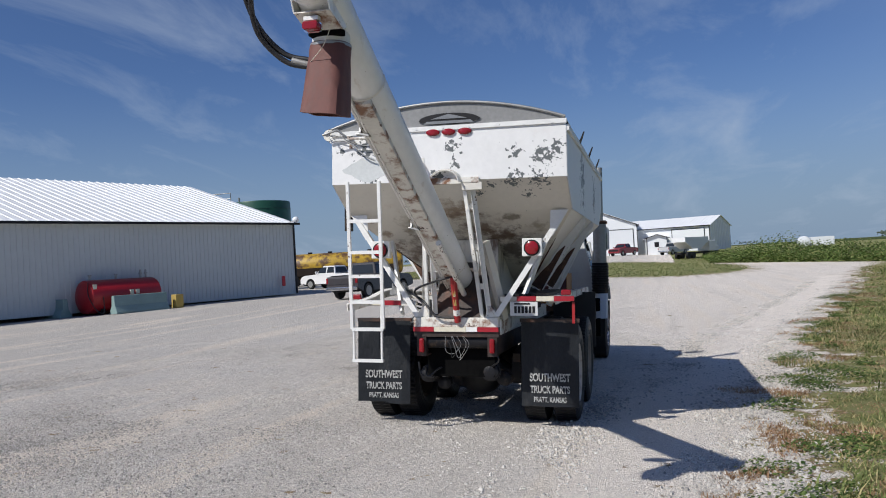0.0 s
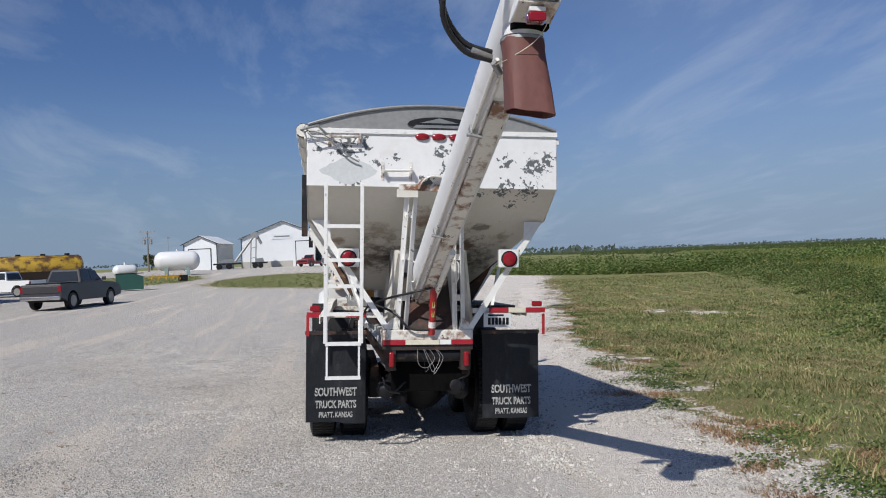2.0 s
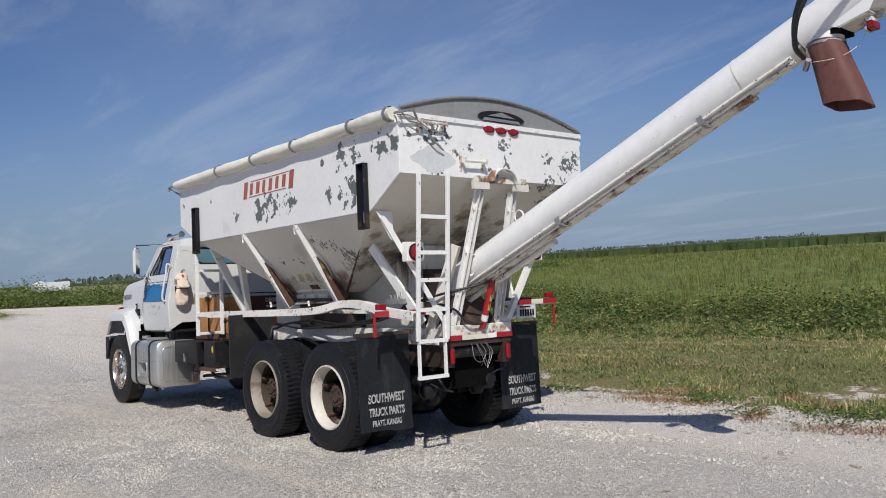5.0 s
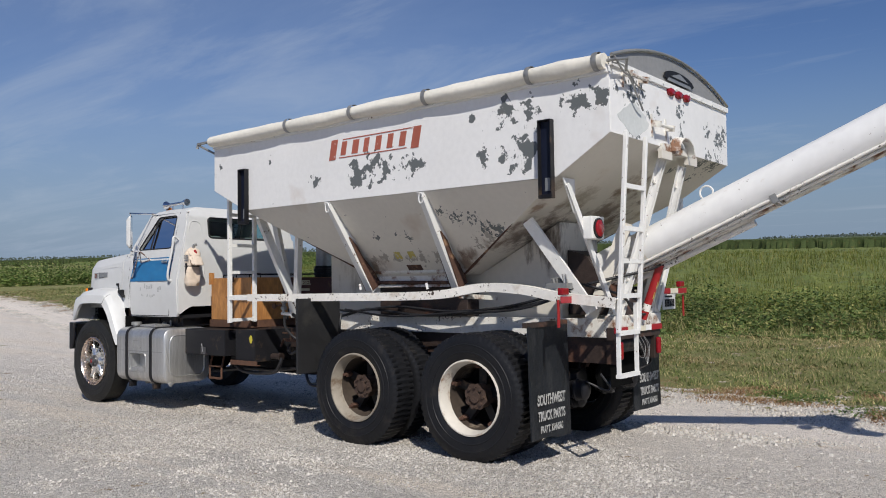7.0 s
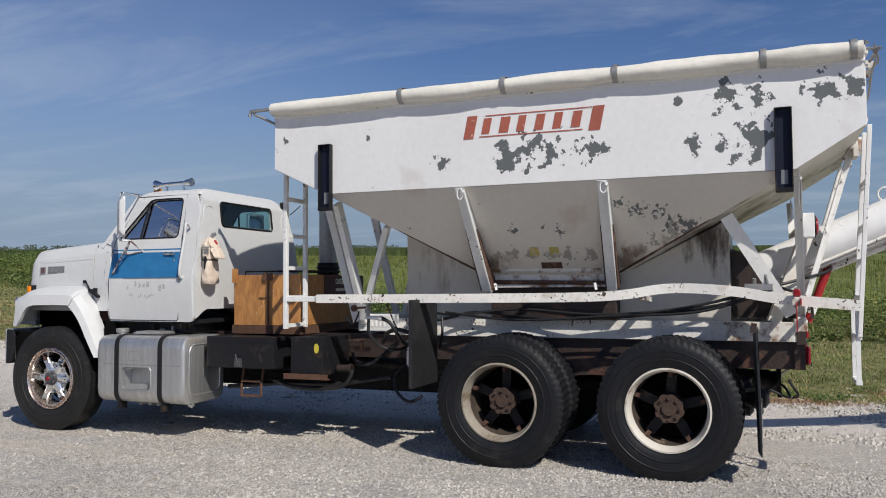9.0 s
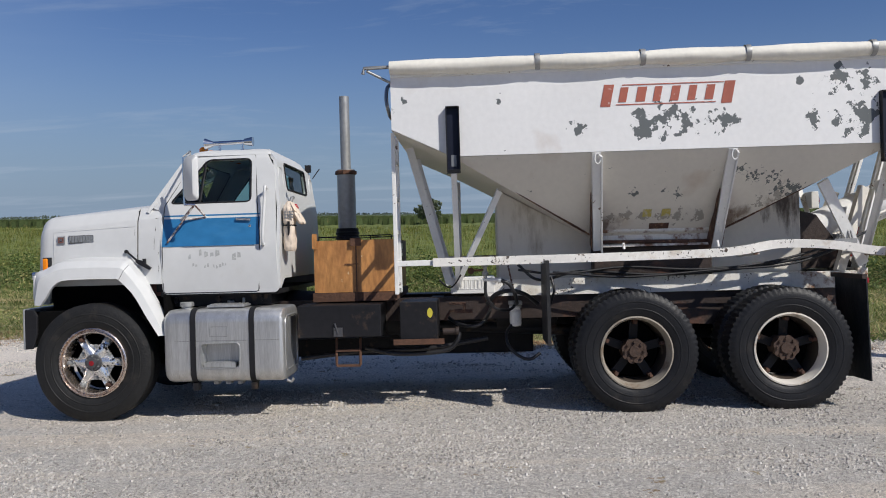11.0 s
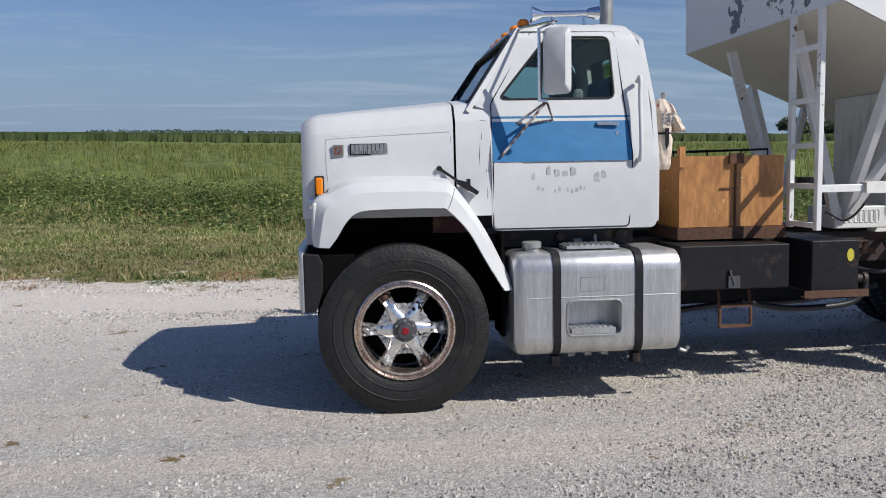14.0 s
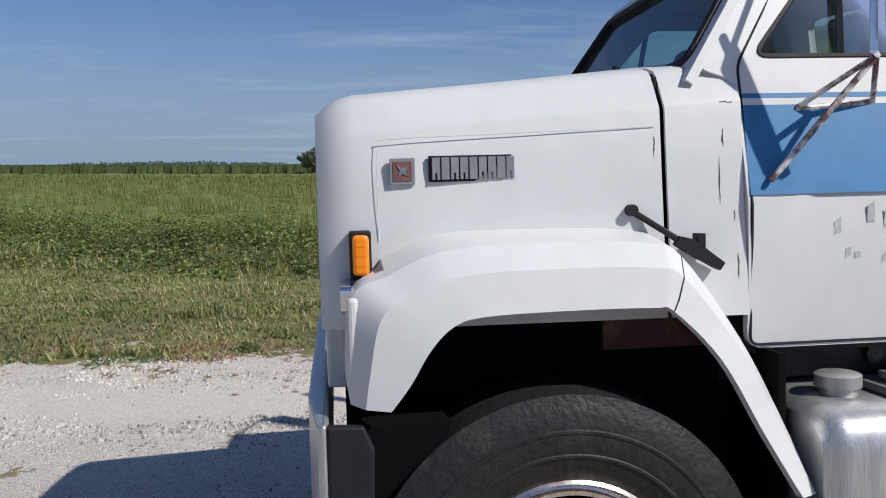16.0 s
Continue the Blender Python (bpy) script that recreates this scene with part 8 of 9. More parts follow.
part("saddle", bm, BLACK_STEEL, ft)


def barrier(x, y, rz, length, label):
    b = thing("concrete_barrier", label, "barrier", at_ground(x, y, rz), group="barriers by the fuel tank")
    bm = M()
    prism(bm, [(-.32, 0), (.32, 0), (.32, .1), (.16, .42), (.11, .95), (-.11, .95), (-.16, .42), (-.32, .1)], -length / 2, length / 2, 'x')
    part("barrier_block", bm, CONCRETE, b, bevel=.02)
    return b


barrier(-24.7, 28.9, turn, 3.2, "teal-grey concrete road barrier in front of the fuel tank")
barrier(-28.0, 26.6, turn + 90, 1.6, "teal-grey concrete road barrier seen end on")
yb_ = thing("yellow_post_block", "yellow concrete block at the barrier end", "block", at_ground(-23.8, 31.0, turn) @ Matrix.Scale(.72, 4))
bm = M()
box(bm, -.35, .35, -.3, .3, 0, 1.05)
part("block", bm, shader("dusty_yellow", (.42, .30, .08), .8), yb_, bevel=.03)
RED_SIGN = shader("red_sign", (.5, .02, .03), .5)
sg = thing("extinguisher_sign", "small red sign on the shed wall", "sign", pose(-22.25, 41.05, 1.15, 0, 0, turn))
bm = M()
box(bm, -.14, .14, -.12, -.09, -.33, .33)
part("sign_plate", bm, RED_SIGN, sg)


# pickups
def pickup(name, label, x, y, rz, paint, group="parked pickups"):
    """A crew-cab pickup, heading local +y."""
    t = thing(name, label, "pickup", at_ground(x, y, rz), group=group)
    bm = M()
    prof = [(-2.85, .60), (-2.86, 1.10), (-2.82, 1.20), (-1.0, 1.22), (1.15, 1.22), (2.45, 1.13), (2.74, 1.02), (2.85, .8), (2.85, .52)]
    for yc in (1.75, -1.85):
        prof += [(yc + .49 * math.cos(a), .40 + .49 * math.sin(a)) for a in [math.pi * k / 10 for k in range(11)]]
    prism(bm, prof, -.99, .99, 'x')
    for q in bm.verts:
        if q.co.z > 1.0:
            q.co.x *= .955
    part("body", bm, paint, t, smooth=30)
    bm = M()
    for yc in (1.75, -1.85):
        box(bm, -.70, .70, yc - .48, yc + .48, .42, .86)
    box(bm, -.80, .80, -2.6, 2.6, .38, .55)
    part("underbody", bm, DARK_TRIM, t)
    for s_ in (-1, 1):
        bm = M()
        box(bm, s_ * 1.06 - .10, s_ * 1.06 + .10, .92, 1.0, 1.28, 1.46)
        part("door_mirror", bm, paint, t, bevel=.02)
    bm = M()
    box(bm, -.86, .86, -2.885, -2.855, .80, 1.12)
    part("tailgate", bm, paint, t, bevel=.012)
    bm = M()
    box(bm, -.80, .80, 2.84, 2.875, .72, 1.0)
    part("grille", bm, DARK_TRIM, t, bevel=.01)
    bm = M()
    a = [bm.verts.new((s_ * w_, y_, z_)) for s_ in (-1, 1) for y_, z_, w_ in ((-.95, 1.2, .92), (1.25, 1.2, .92), (.45, 1.88, .72), (-.75, 1.88, .72))]
    for q in ((0, 1, 2, 3), (4, 7, 6, 5), (3, 2, 6, 7), (0, 3, 7, 4), (1, 5, 6, 2), (0, 4, 5, 1)):
        bm.faces.new([a[i] for i in q])
    part("cabin", bm, paint, t, bevel=.06)
    glass = shader("dark_auto_glass", (.02, .025, .03), .08)
    for s_ in (-1, 1):
        for ya, yb in ((-.72, -.02), (.06, .72)):
            bm = M()
            bm.faces.new([bm.verts.new((s_ * (.925 - (z_ - 1.2) * .29), y_, z_)) for y_, z_ in ((ya - (.12 if ya < -.5 else 0), 1.30), (yb + (.25 if yb > .5 else 0), 1.30), (yb - .08, 1.78), (ya, 1.78))])
            part("side_window", bm, glass, t)
    bm = M()
    bm.faces.new([bm.verts.new(p) for p in ((-.75, -.945, 1.30), (.75, -.945, 1.30), (.62, -.80, 1.76), (-.62, -.80, 1.76))])
    part("rear_window", bm, glass, t)
    bm = M()
    bm.faces.new([bm.verts.new(p) for p in ((-.8, 1.17, 1.30), (.8, 1.17, 1.30), (.64, .60, 1.79), (-.64, .60, 1.79))])
    part("windshield", bm, glass, t)
    bm = M()
    box(bm, -.80, .80, -2.7, -1.05, 1.0, 1.26)
    part("bed", bm, DARK_TRIM, t)
    for s_ in (-1, 1):
        bm = M()
        box(bm, s_ * .90 - .07, s_ * .90 + .07, -2.88, -2.80, .85, 1.12)
        part("tail_lamp", bm, RED_LENS, t)
        for yy in (-1.85, 1.75):
            bm = M()
            lathe(bm, [(.28, -.12), (.38, -.12), (.40, -.06), (.40, .06), (.38, .12), (.28, .12)], (s_ * .86, yy, .40), 24, 'x')
            wh = part("wheel", bm, RUBBER, t, smooth=40)
            bm = M()
            lathe(bm, [(.27, -.125), (.20, -.11), (.06, -.13)] if s_ < 0 else [(.27, .125), (.20, .11), (.06, .13)], (s_ * .88, yy, .40), 18, 'x')
            part("rim", bm, GALV, wh)
    bm = M()
    box(bm, -.95, .95, -3.0, -2.86, .48, .66)
    part("bumper", bm, CHROME, t, bevel=.03)
    return t


CAR_GREY = shader("charcoal_car_paint", (.045, .042, .045), .3, vary=.05)
CAR_WHITE = shader("white_car_paint", (.72, .72, .72), .3, vary=.03)
CAR_RED = shader("dark_red_car_paint", (.22, .02, .025), .3, vary=.05)
CAR_SILVER = shader("silver_car_paint", (.45, .45, .45), .3, vary=.05)
pickup("pickup_truck", "charcoal crew-cab pickup parked on the gravel", -13.2, 33.4, -13, CAR_GREY)
pickup("pickup_truck", "white crew-cab pickup parked beside the tanker", -24.4, 55.2, 72, CAR_WHITE)
pickup("pickup_truck", "dark red pickup parked by the workshop door", -3.0, 122, 152, CAR_RED)
pickup("pickup_truck", "silver pickup parked by the machine shed", 4.6, 121, -32, CAR_SILVER)

# long yellow tanker trailer
TANKER_YELLOW = shader("worn_yellow_tank", (.46, .29, .03), .5, vary=.15, stain=(.10, .05, .02), stain_amount=.75, stain_scale=1.1)
TANKER_LOW = shader("rusty_tank_belly", (.024, .014, .010), .8, vary=.3)
tk = thing("tanker_trailer", "old yellow tanker trailer with rusty belly", "trailer", at_ground(-29.0, 68.4, 18))
bm = M()
N_ = 32
for y0_, y1_ in ((-6.2, 6.0),):
    lathe(bm, [(.5, 6.35), (1.05, 6.2), (1.25, 5.9), (1.25, -6.0), (1.05, -6.3)], (0, 0, 1.95), N_, 'x')
part("tank_shell", bm, TANKER_YELLOW, tk, smooth=40)
bm = M()
prism(bm, [(-1.26, 1.75), (-1.1, 1.0), (-.6, .75), (.6, .75), (1.1, 1.0), (1.26, 1.75)], -6.0, 5.85, 'x')
part("belly_skirt", bm, TANKER_LOW, tk)
for k in range(6):
    bm = M()
    lathe(bm, [(.22, 3.15), (.22, 3.35)], (-5 + k * 2, 0, 0), 12, 'z')
    part("hatch", bm, BLACK_STEEL, tk)
for x in (-4.6, -3.4):
    for s_ in (-1, 1):
        bm = M()
        lathe(bm, [(.25, -.15), (.5, -.14), (.52, 0), (.5, .14), (.25, .15)], (0, 0, 0), 24, 'y')
        for q in bm.verts:
            q.co += Vector((x, s_ * 1.0, .52))
        part("wheel", bm, RUBBER, tk, smooth=40)
bm = M()
for x in (3.5, 4.2):
    box(bm, x - .08, x + .08, -.5, .5, 0, .9)
part("landing_leg", bm, BLACK_STEEL, tk)

# dumpster, tanks and clutter along the back
dp = thing("dumpster", "dark green steel dumpster", "dumpster", at_ground(-16.3, 58.8, 10))
bm = M()
prism(bm, [(-1.0, .1), (1.0, .1), (1.0, 1.1), (.3, 1.35), (-1.0, 1.35)], -.8, .8, 'y')
part("bin_body", bm, shader("bin_green", (.015, .07, .055), .5, vary=.15), dp, bevel=.02)
bm = M()
box(bm, -1.02, 1.02, -.82, .82, 1.34, 1.40)
part("lid", bm, DARK_TRIM, dp)


def white_tank(x, y, rz, r, length, z, label):
    t = thing("pressure_tank", label, "tank", at_ground(x, y, rz), group="white pressure tanks")
    bm = M()
    h = length / 2
    lathe(bm, [(r * .2, -h - r * .75), (r * .6, -h - r * .6), (r * .9, -h - r * .3), (r, -h), (r, h), (r * .9, h + r * .3), (r * .6, h + r * .6), (r * .2, h + r * .75)], (0, 0, z), 32, 'x')
    part("tank_shell", bm, CAR_WHITE, t, smooth=50)
    for s_ in (-1, 1):
        bm = M()
        prism(bm, [(-r * .8, 0), (r * .8, 0), (r * .7, z - r * .5), (-r * .7, z - r * .5)], s_ * h * .7 - .2, s_ * h * .7 + .2, 'x')
        part("saddle", bm, CONCRETE, t)
    bm = M()
    tube(bm, [(0, 0, z + r), (0, 0, z + r + .25)], .12, 8)
    part("dome", bm, CAR_WHITE, t)
    return t


white_tank(-19.2, 97, 8, 1.2, 3.7, 1.86, "large white pressure tank on concrete saddles")
white_tank(-22.0, 82, 30, .65, 1.6, 1.25, "small white nurse tank on a trailer")
imp = thing("farm_implement", "yellow and black farm implement on the grass", "implement", at_ground(-17.0, 78, 20))
bm = M()
for k in range(5):
    beam(bm, (-1.6 + k * .7, -.6, .3), (-1.3 + k * .7, .6, .8), .12, .12)
beam(bm, (-1.8, 0, .55), (1.8, 0, .6), .2, .2)
part("tool_bar", bm, shader("implement_yellow", (.45, .27, .03), .5), imp)
bm = M()
box(bm, 1.2, 2.0, -.5, .5, .1, .7)
part("toolbox", bm, BLACK_STEEL, imp)
pole = thing("utility_pole", "wooden utility pole with cross-arms and transformers", "pole", at_ground(-30.85, 137))
bm = M()
tube(bm, [(0, 0, -.5), (0, 0, 7.0)], [.17, .11], 10)
part("mast", bm, shader("pole_wood", (.20, .17, .14), .9, vary=.15), pole, smooth=50)
for z, l in ((6.8, 1.3), (5.75, .75)):
    bm = M()
    beam(bm, (-l, -.12, z), (l, -.12, z), .11, .11)
    for q in (-.9, -.45, .45, .9):
        tube(bm, [(q * l, -.12, z + .05), (q * l, -.12, z + .25)], .05, 8)
    part("cross_arm", bm, GALV, pole)
for q in (-.55, .55):
    bm = M()
    lathe(bm, [(.1, 4.7), (.27, 4.72), (.27, 5.5), (.12, 5.6)], (q, -.2, 0), 14, 'z')
    part("transformer", bm, GALV, pole, smooth=50)
lp = thing("yard_mast", "slim steel yard light mast", "lamp post", at_ground(-26.6, 132))
bm = M()
tube(bm, [(0, 0, -.3), (0, 0, 5.4), (.15, 0, 5.6)], .06, 8)
part("mast", bm, GALV, lp, smooth=50)
bm = M()
prism(bm, round_poly([(-.1, 5.5), (.35, 5.5), (.35, 5.7), (-.1, 5.75)], .04), -.12, .12, 'y')
part("lamp_head", bm, BADGE_GREY, lp)
# grain leg and trailers in front of the workshop
leg = thing("grain_auger", "portable grain auger leaning against the workshop", "auger", at_ground(-14.5, 127, 0))
bm = M()
tube(bm, [(-1.1, -1, .6), (2.4, 0, 5.3)], .2, 12)
part("auger_tube", bm, GALV, leg, smooth=50)
bm = M()
prism(bm, round_poly([(1.7, 4.9), (3.0, 4.9), (3.1, 5.5), (2.5, 5.9), (1.8, 5.6)], .12), -.35, .35, 'y')
part("head_box", bm, GALV, leg)
bm = M()
tube(bm, [(2.9, 0, 5.1), (3.5, 0, 3.9)], .22, 12)
part("drop_spout", bm, GALV, leg, smooth=50)
for x in (1.7, 2.5):
    bm = M()
    beam(bm, (x, -.6, 0), (x + .2, 0, 5.1), .14, .14)
    part("prop", bm, BADGE_GREY, leg)
for z_ in (1.6, 3.2):
    bm = M()
    beam(bm, (1.8, -.4, z_), (2.65, -.4, z_ + .2), .08, .08)
    part("cross_brace", bm, BADGE_GREY, leg)
for x, y, l in ((-15.8, 121, 4.2), (-10.9, 121, 2.4)):
    tr_ = thing("flat_trailer", "low dark equipment trailer", "trailer", at_ground(x, y, 4), group="trailers by the workshop")
    bm = M()
    box(bm, -l / 2, l / 2, -1, 1, .7, .95)
    part("trailer_bed", bm, BLACK_STEEL, tr_)
    bm = M()
    prism(bm, [(-l * .3, .95), (l * .3, .95), (l * .2, 1.6), (-l * .25, 1.5)], -.7, .7, 'y')
    part("trailer_load", bm, BADGE_GREY, tr_)
    for xx in (-l * .3, l * .05):
        for s_ in (-1, 1):
            bm = M()
            lathe(bm, [(.2, -.12), (.42, -.12), (.42, .12), (.2, .12)], (xx, s_ * .95, .42), 18, 'y')
            part("wheel", bm, RUBBER, tr_, smooth=40)
# white tender truck parked far off by the machine shed
ft2 = thing("parked_tender", "white tender truck parked by the machine shed", "truck", at_ground(6.2, 97, -35) @ Matrix.Scale(.8, 4))
bm = M()
prism(bm, [(-3.2, 3.3), (3.2, 3.3), (3.2, 2.6), (1.2, 1.5), (-1.2, 1.5), (-3.2, 2.6)], -1.2, 1.2, 'x')
part("hopper", bm, CAR_WHITE, ft2)
bm = M()
box(bm, -1.1, 1.1, 3.6, 5.4, 1.0, 2.7)
box(bm, -.9, .9, 5.4, 6.6, .9, 1.8)
part("cab", bm, CAR_WHITE, ft2, bevel=.1)
bm = M()
box(bm, -.5, .5, -3.4, 6.2, .7, 1.0)
part("chassis", bm, BLACK_STEEL, ft2)
for yy in (-2.2, -1.0, 5.6):
    for s_ in (-1, 1):
        bm = M()
        lathe(bm, [(.2, -.2), (.52, -.2), (.52, .2), (.2, .2)], (s_ * .95, yy, .52), 20, 'x')
        part("wheel", bm, RUBBER, ft2, smooth=40)

# ---- plants, stones and far country ----
def leaf_material(name, dark, light, straw=None, straw_share=0.15, rough=0.6):
    m = bpy.data.materials.new(name)
    m.use_nodes = True
    nt = m.node_tree
    b = nt.nodes["Principled BSDF"]
    b.inputs["Roughness"].default_value = rough
    b.inputs["Specular IOR Level"].default_value = 0.25
    g = nt.nodes.new("ShaderNodeNewGeometry")
    rp = nt.nodes.new("ShaderNodeValToRGB")
    e = rp.color_ramp.elements
    e[0].position, e[0].color = 0.0, (*dark, 1)
    e[1].position, e[1].color = 1.0 - (straw_share if straw else 0), (*light, 1)
    if straw:
        k = rp.color_ramp.elements.new(1.0 - straw_share * 0.6)
        k.color = (*straw, 1)
    nt.links.new(g.outputs["Random Per Island"], rp.inputs[0])
    co = nt.nodes.new("ShaderNodeTexCoord")
    no = nt.nodes.new("ShaderNodeTexNoise")
    no.inputs["Scale"].default_value, no.inputs["Detail"].default_value = 0.35, 4
    nt.links.new(co.outputs["Object"], no.inputs["Vector"])
    mr = nt.nodes.new("ShaderNodeMapRange")
    mr.inputs["From Min"].default_value, mr.inputs["From Max"].default_value = 0.3, 0.7
    mr.inputs["To Min"].default_value, mr.inputs["To Max"].default_value = 0.7, 1.3
    nt.links.new(no.outputs["Fac"], mr.inputs["Value"])
    sc = nt.nodes.new("ShaderNodeVectorMath")
    sc.operation = 'SCALE'
    nt.links.new(rp.outputs[0], sc.inputs[0])
    nt.links.new(mr.outputs[0], sc.inputs["Scale"])
    nt.links.new(sc.outputs[0], b.inputs["Base Color"])
    tr = nt.nodes.new("ShaderNodeBsdfTranslucent")
    nt.links.new(sc.outputs[0], tr.inputs["Color"])
    mx = nt.nodes.new("ShaderNodeMixShader")
    mx.inputs[0].default_value = 0.42
    nt.links.new(b.outputs[0], mx.inputs[1])
    nt.links.new(tr.outputs[0], mx.inputs[2])
    nt.links.new(mx.outputs[0], nt.nodes["Material Output"].inputs["Surface"])
    return m


def stuff_mesh(name, verts, faces, mat, label, category):
    me = bpy.data.meshes.new(name)
    me.from_pydata(verts, [], faces)
    me.materials.append(mat)
    return tagged(new(name, me), label, category, kind="stuff")


def weeds_x(y):
    if y < 8:
        return 11.7
    return 11.7 + (y - 8) * 0.6 if y < 22 else 20.1 + (y - 22) * 0.36


R = random.Random(11)


def blade(v, f, x, y, z, h, w, ang, lean):
    """One bent grass blade of two faces."""
    c, s = math.cos(ang), math.sin(ang)
    i = len(v)
    v += [(x - s * w, y + c * w, z), (x + s * w, y - c * w, z),
          (x + c * lean * .4 - s * w * .7, y + s * lean * .4 + c * w * .7, z + h * .62), (x + c * lean * .4 + s * w * .7, y + s * lean * .4 - c * w * .7, z + h * .62),
          (x + c * lean, y + s * lean, z + h)]
    f += [(i, i + 1, i + 3, i + 2), (i + 2, i + 3, i + 4)]


# mown verge: green clumps, straw swathes and dead brown mats along the edge
v, f, vd, fd, vb, fb_ = [], [], [], [], [], []
for k in range(86000):
    y = -11 + 62 * R.random() ** 1.35
    x0 = edge_x(y) - .7
    x = x0 + (weeds_x(y) + 2.6 - x0) * R.random() ** 1.12
    if y > 24 and R.random() < .5:
        continue
    ga_ = gravel_at(x, y)
    g = ga_ + .62 * noise.noise((x * 1.3, y * 1.3, 3)) + .25 * noise.noise((x * .5, y * .5, 9))
    mat = -.75 < x - edge_x(y) < 1.3 and noise.noise((x * 1.0, y * .8, 21)) > .20
    if g > (.95 if mat else .42):
        continue
    inward = x - edge_x(y)
    swathe = noise.noise((x * .55, y * .16, 1)) + .7 * noise.noise((x * 1.7, y * 1.5, 4))
    dry = swathe + .9 * ga_ + .35 * max(0, 1 - inward / 3.2) > .22
    lush = noise.noise((x * 1.1, y * 1.1, 7)) > .30 and not mat
    z = surface_z(x, y)
    tall = .5 + 1.1 * max(0, noise.noise((x * .9, y * .9, 7))) + (.25 if lush else 0) + 1.6 * max(0, min(1, (x - weeds_x(y) + 1.2) / 1.6))
    for j in range(3 if y > 20 else 4):
        px, py = x + R.uniform(-.06, .06), y + R.uniform(-.06, .06)
        h, w, ang, lean = R.uniform(.04, .11) * tall * (1.8 if R.random() < .06 else 1), R.uniform(.004, .009) + .0004 * max(0, y), R.random() * math.tau, R.uniform(.02, .12)
        if mat:
            blade(vb, fb_, px, py, z - .005, h * .4, w * .8, ang, R.uniform(.02, .07))
        elif dry and not lush:
            blade(vd, fd, px, py, z - .01, h, w, ang, lean)
        else:
            blade(v, f, px, py, z - .01, h, w * (1.3 if lush else 1), ang, lean * (1.4 if lush else 1))
GRASS = leaf_material("verge_grass", (.105, .142, .044), (.27, .31, .108), (.52, .44, .22), .32)
STRAW = leaf_material("dry_grass", (.27, .22, .10), (.56, .47, .25), (.15, .19, .06), .45, .8)
DEAD = leaf_material("dead_mat", (.21, .12, .065), (.43, .27, .155), (.50, .39, .24), .25, .9)
stuff_mesh("verge_grass", v, f, GRASS, "short green verge grass beside the gravel", "grass")
stuff_mesh("dry_grass", vd, fd, STRAW, "patches of dry straw-coloured grass", "grass")
stuff_mesh("dead_weeds", vb, fb_, DEAD, "flat mats of dead reddish-brown weeds at the gravel edge", "weeds")


def spread(cx, cy, a, b, turn):
    """A random place in a ragged oval."""
    r, t = math.sqrt(R.random()) * R.uniform(.7, 1.1), R.random() * math.tau
    u, w = a * r * math.cos(t), b * r * math.sin(t)
    return cx + u * math.cos(turn) - w * math.sin(turn), cy + u * math.sin(turn) + w * math.cos(turn)


vb, fb_, vs, fs = [], [], [], []
MATS = [(2.55, -3.4, .6, .22), (3.6, 1.77, .4, .15), (3.2, -1.1, .45, .16), (2.75, -2.3, .35, .15)]
for k in range(32):
    cy = -9 + 38 * R.random() ** 1.3
    cx = edge_x(cy) + R.gauss(.25, .3)
    a, b, turn_ = R.uniform(.3, .95), R.uniform(.12, .32), R.gauss(1.5, .5)
    if k < len(MATS):
        cx, cy, a, b = MATS[k]
    for j in range(int(3200 * a * b) + 90):
        x, y = spread(cx, cy, a, b, turn_)
        blade(vb, fb_, x, y, surface_z(x, y), R.uniform(.012, .05), R.uniform(.003, .007), R.random() * math.tau, R.uniform(.02, .07))
for k in range(40):
    cy = -12 + 46 * R.random()
    cx = edge_x(cy) + R.uniform(1.6, 7.5)
    a, b, turn_ = R.uniform(.8, 2.6), R.uniform(.07, .2), R.gauss(1.45, .12)
    for j in range(int(900 * a * b) + 60):
        x, y = spread(cx, cy, a, b, turn_)
        blade(vs, fs, x, y, surface_z(x, y) + .02, R.uniform(.02, .06), R.uniform(.004, .009), R.random() * math.tau, R.uniform(.04, .14))
stuff_mesh("dead_mats", vb, fb_, DEAD, "flat reddish-brown mats of dead weeds on the gravel edge", "weeds")
stuff_mesh("straw_swathes", vs, fs, leaf_material("mown_straw", (.40, .32, .16), (.66, .55, .31), None, 0, .8), "pale straw left in mown swathes", "grass")


def leaf(v, f, p, d, n, l, w):
    """One broad leaf with a folded midrib."""
    s = d.cross(n).normalized() * w
    t = p + d * l
    m1 = p + d * l * .45 - n * l * .03
    i = len(v)
    v += [tuple(p), tuple(m1 + s + n * w * .25), tuple(t - n * l * .12), tuple(m1 - s + n * w * .25)]
    f += [(i, i + 1, i + 2), (i, i + 2, i + 3)]


def weed_plant(v, f, x, y, h, n, lw):
    z = ground_z(x, y)
    lean = Vector((R.uniform(-.15, .15), R.uniform(-.15, .15), 1)).normalized()
    for k in range(n):
        t = (k + .5) / n
        a = k * 2.4 + R.random()
        out = Vector((math.cos(a), math.sin(a), R.uniform(-.7, .5))).normalized()
        p = Vector((x, y, z)) + lean * h * (.03 + .97 * t) + out * R.uniform(.0, .10) * (1.2 - t)
        up = Vector((R.uniform(-.8, .8), R.uniform(-.8, .8), 1)).normalized()
        up = (up - out * up.dot(out)).normalized()
        leaf(v, f, p, out, up, lw * R.uniform(.7, 1.3) * (1.25 - .6 * t), lw * R.uniform(.22, .38))


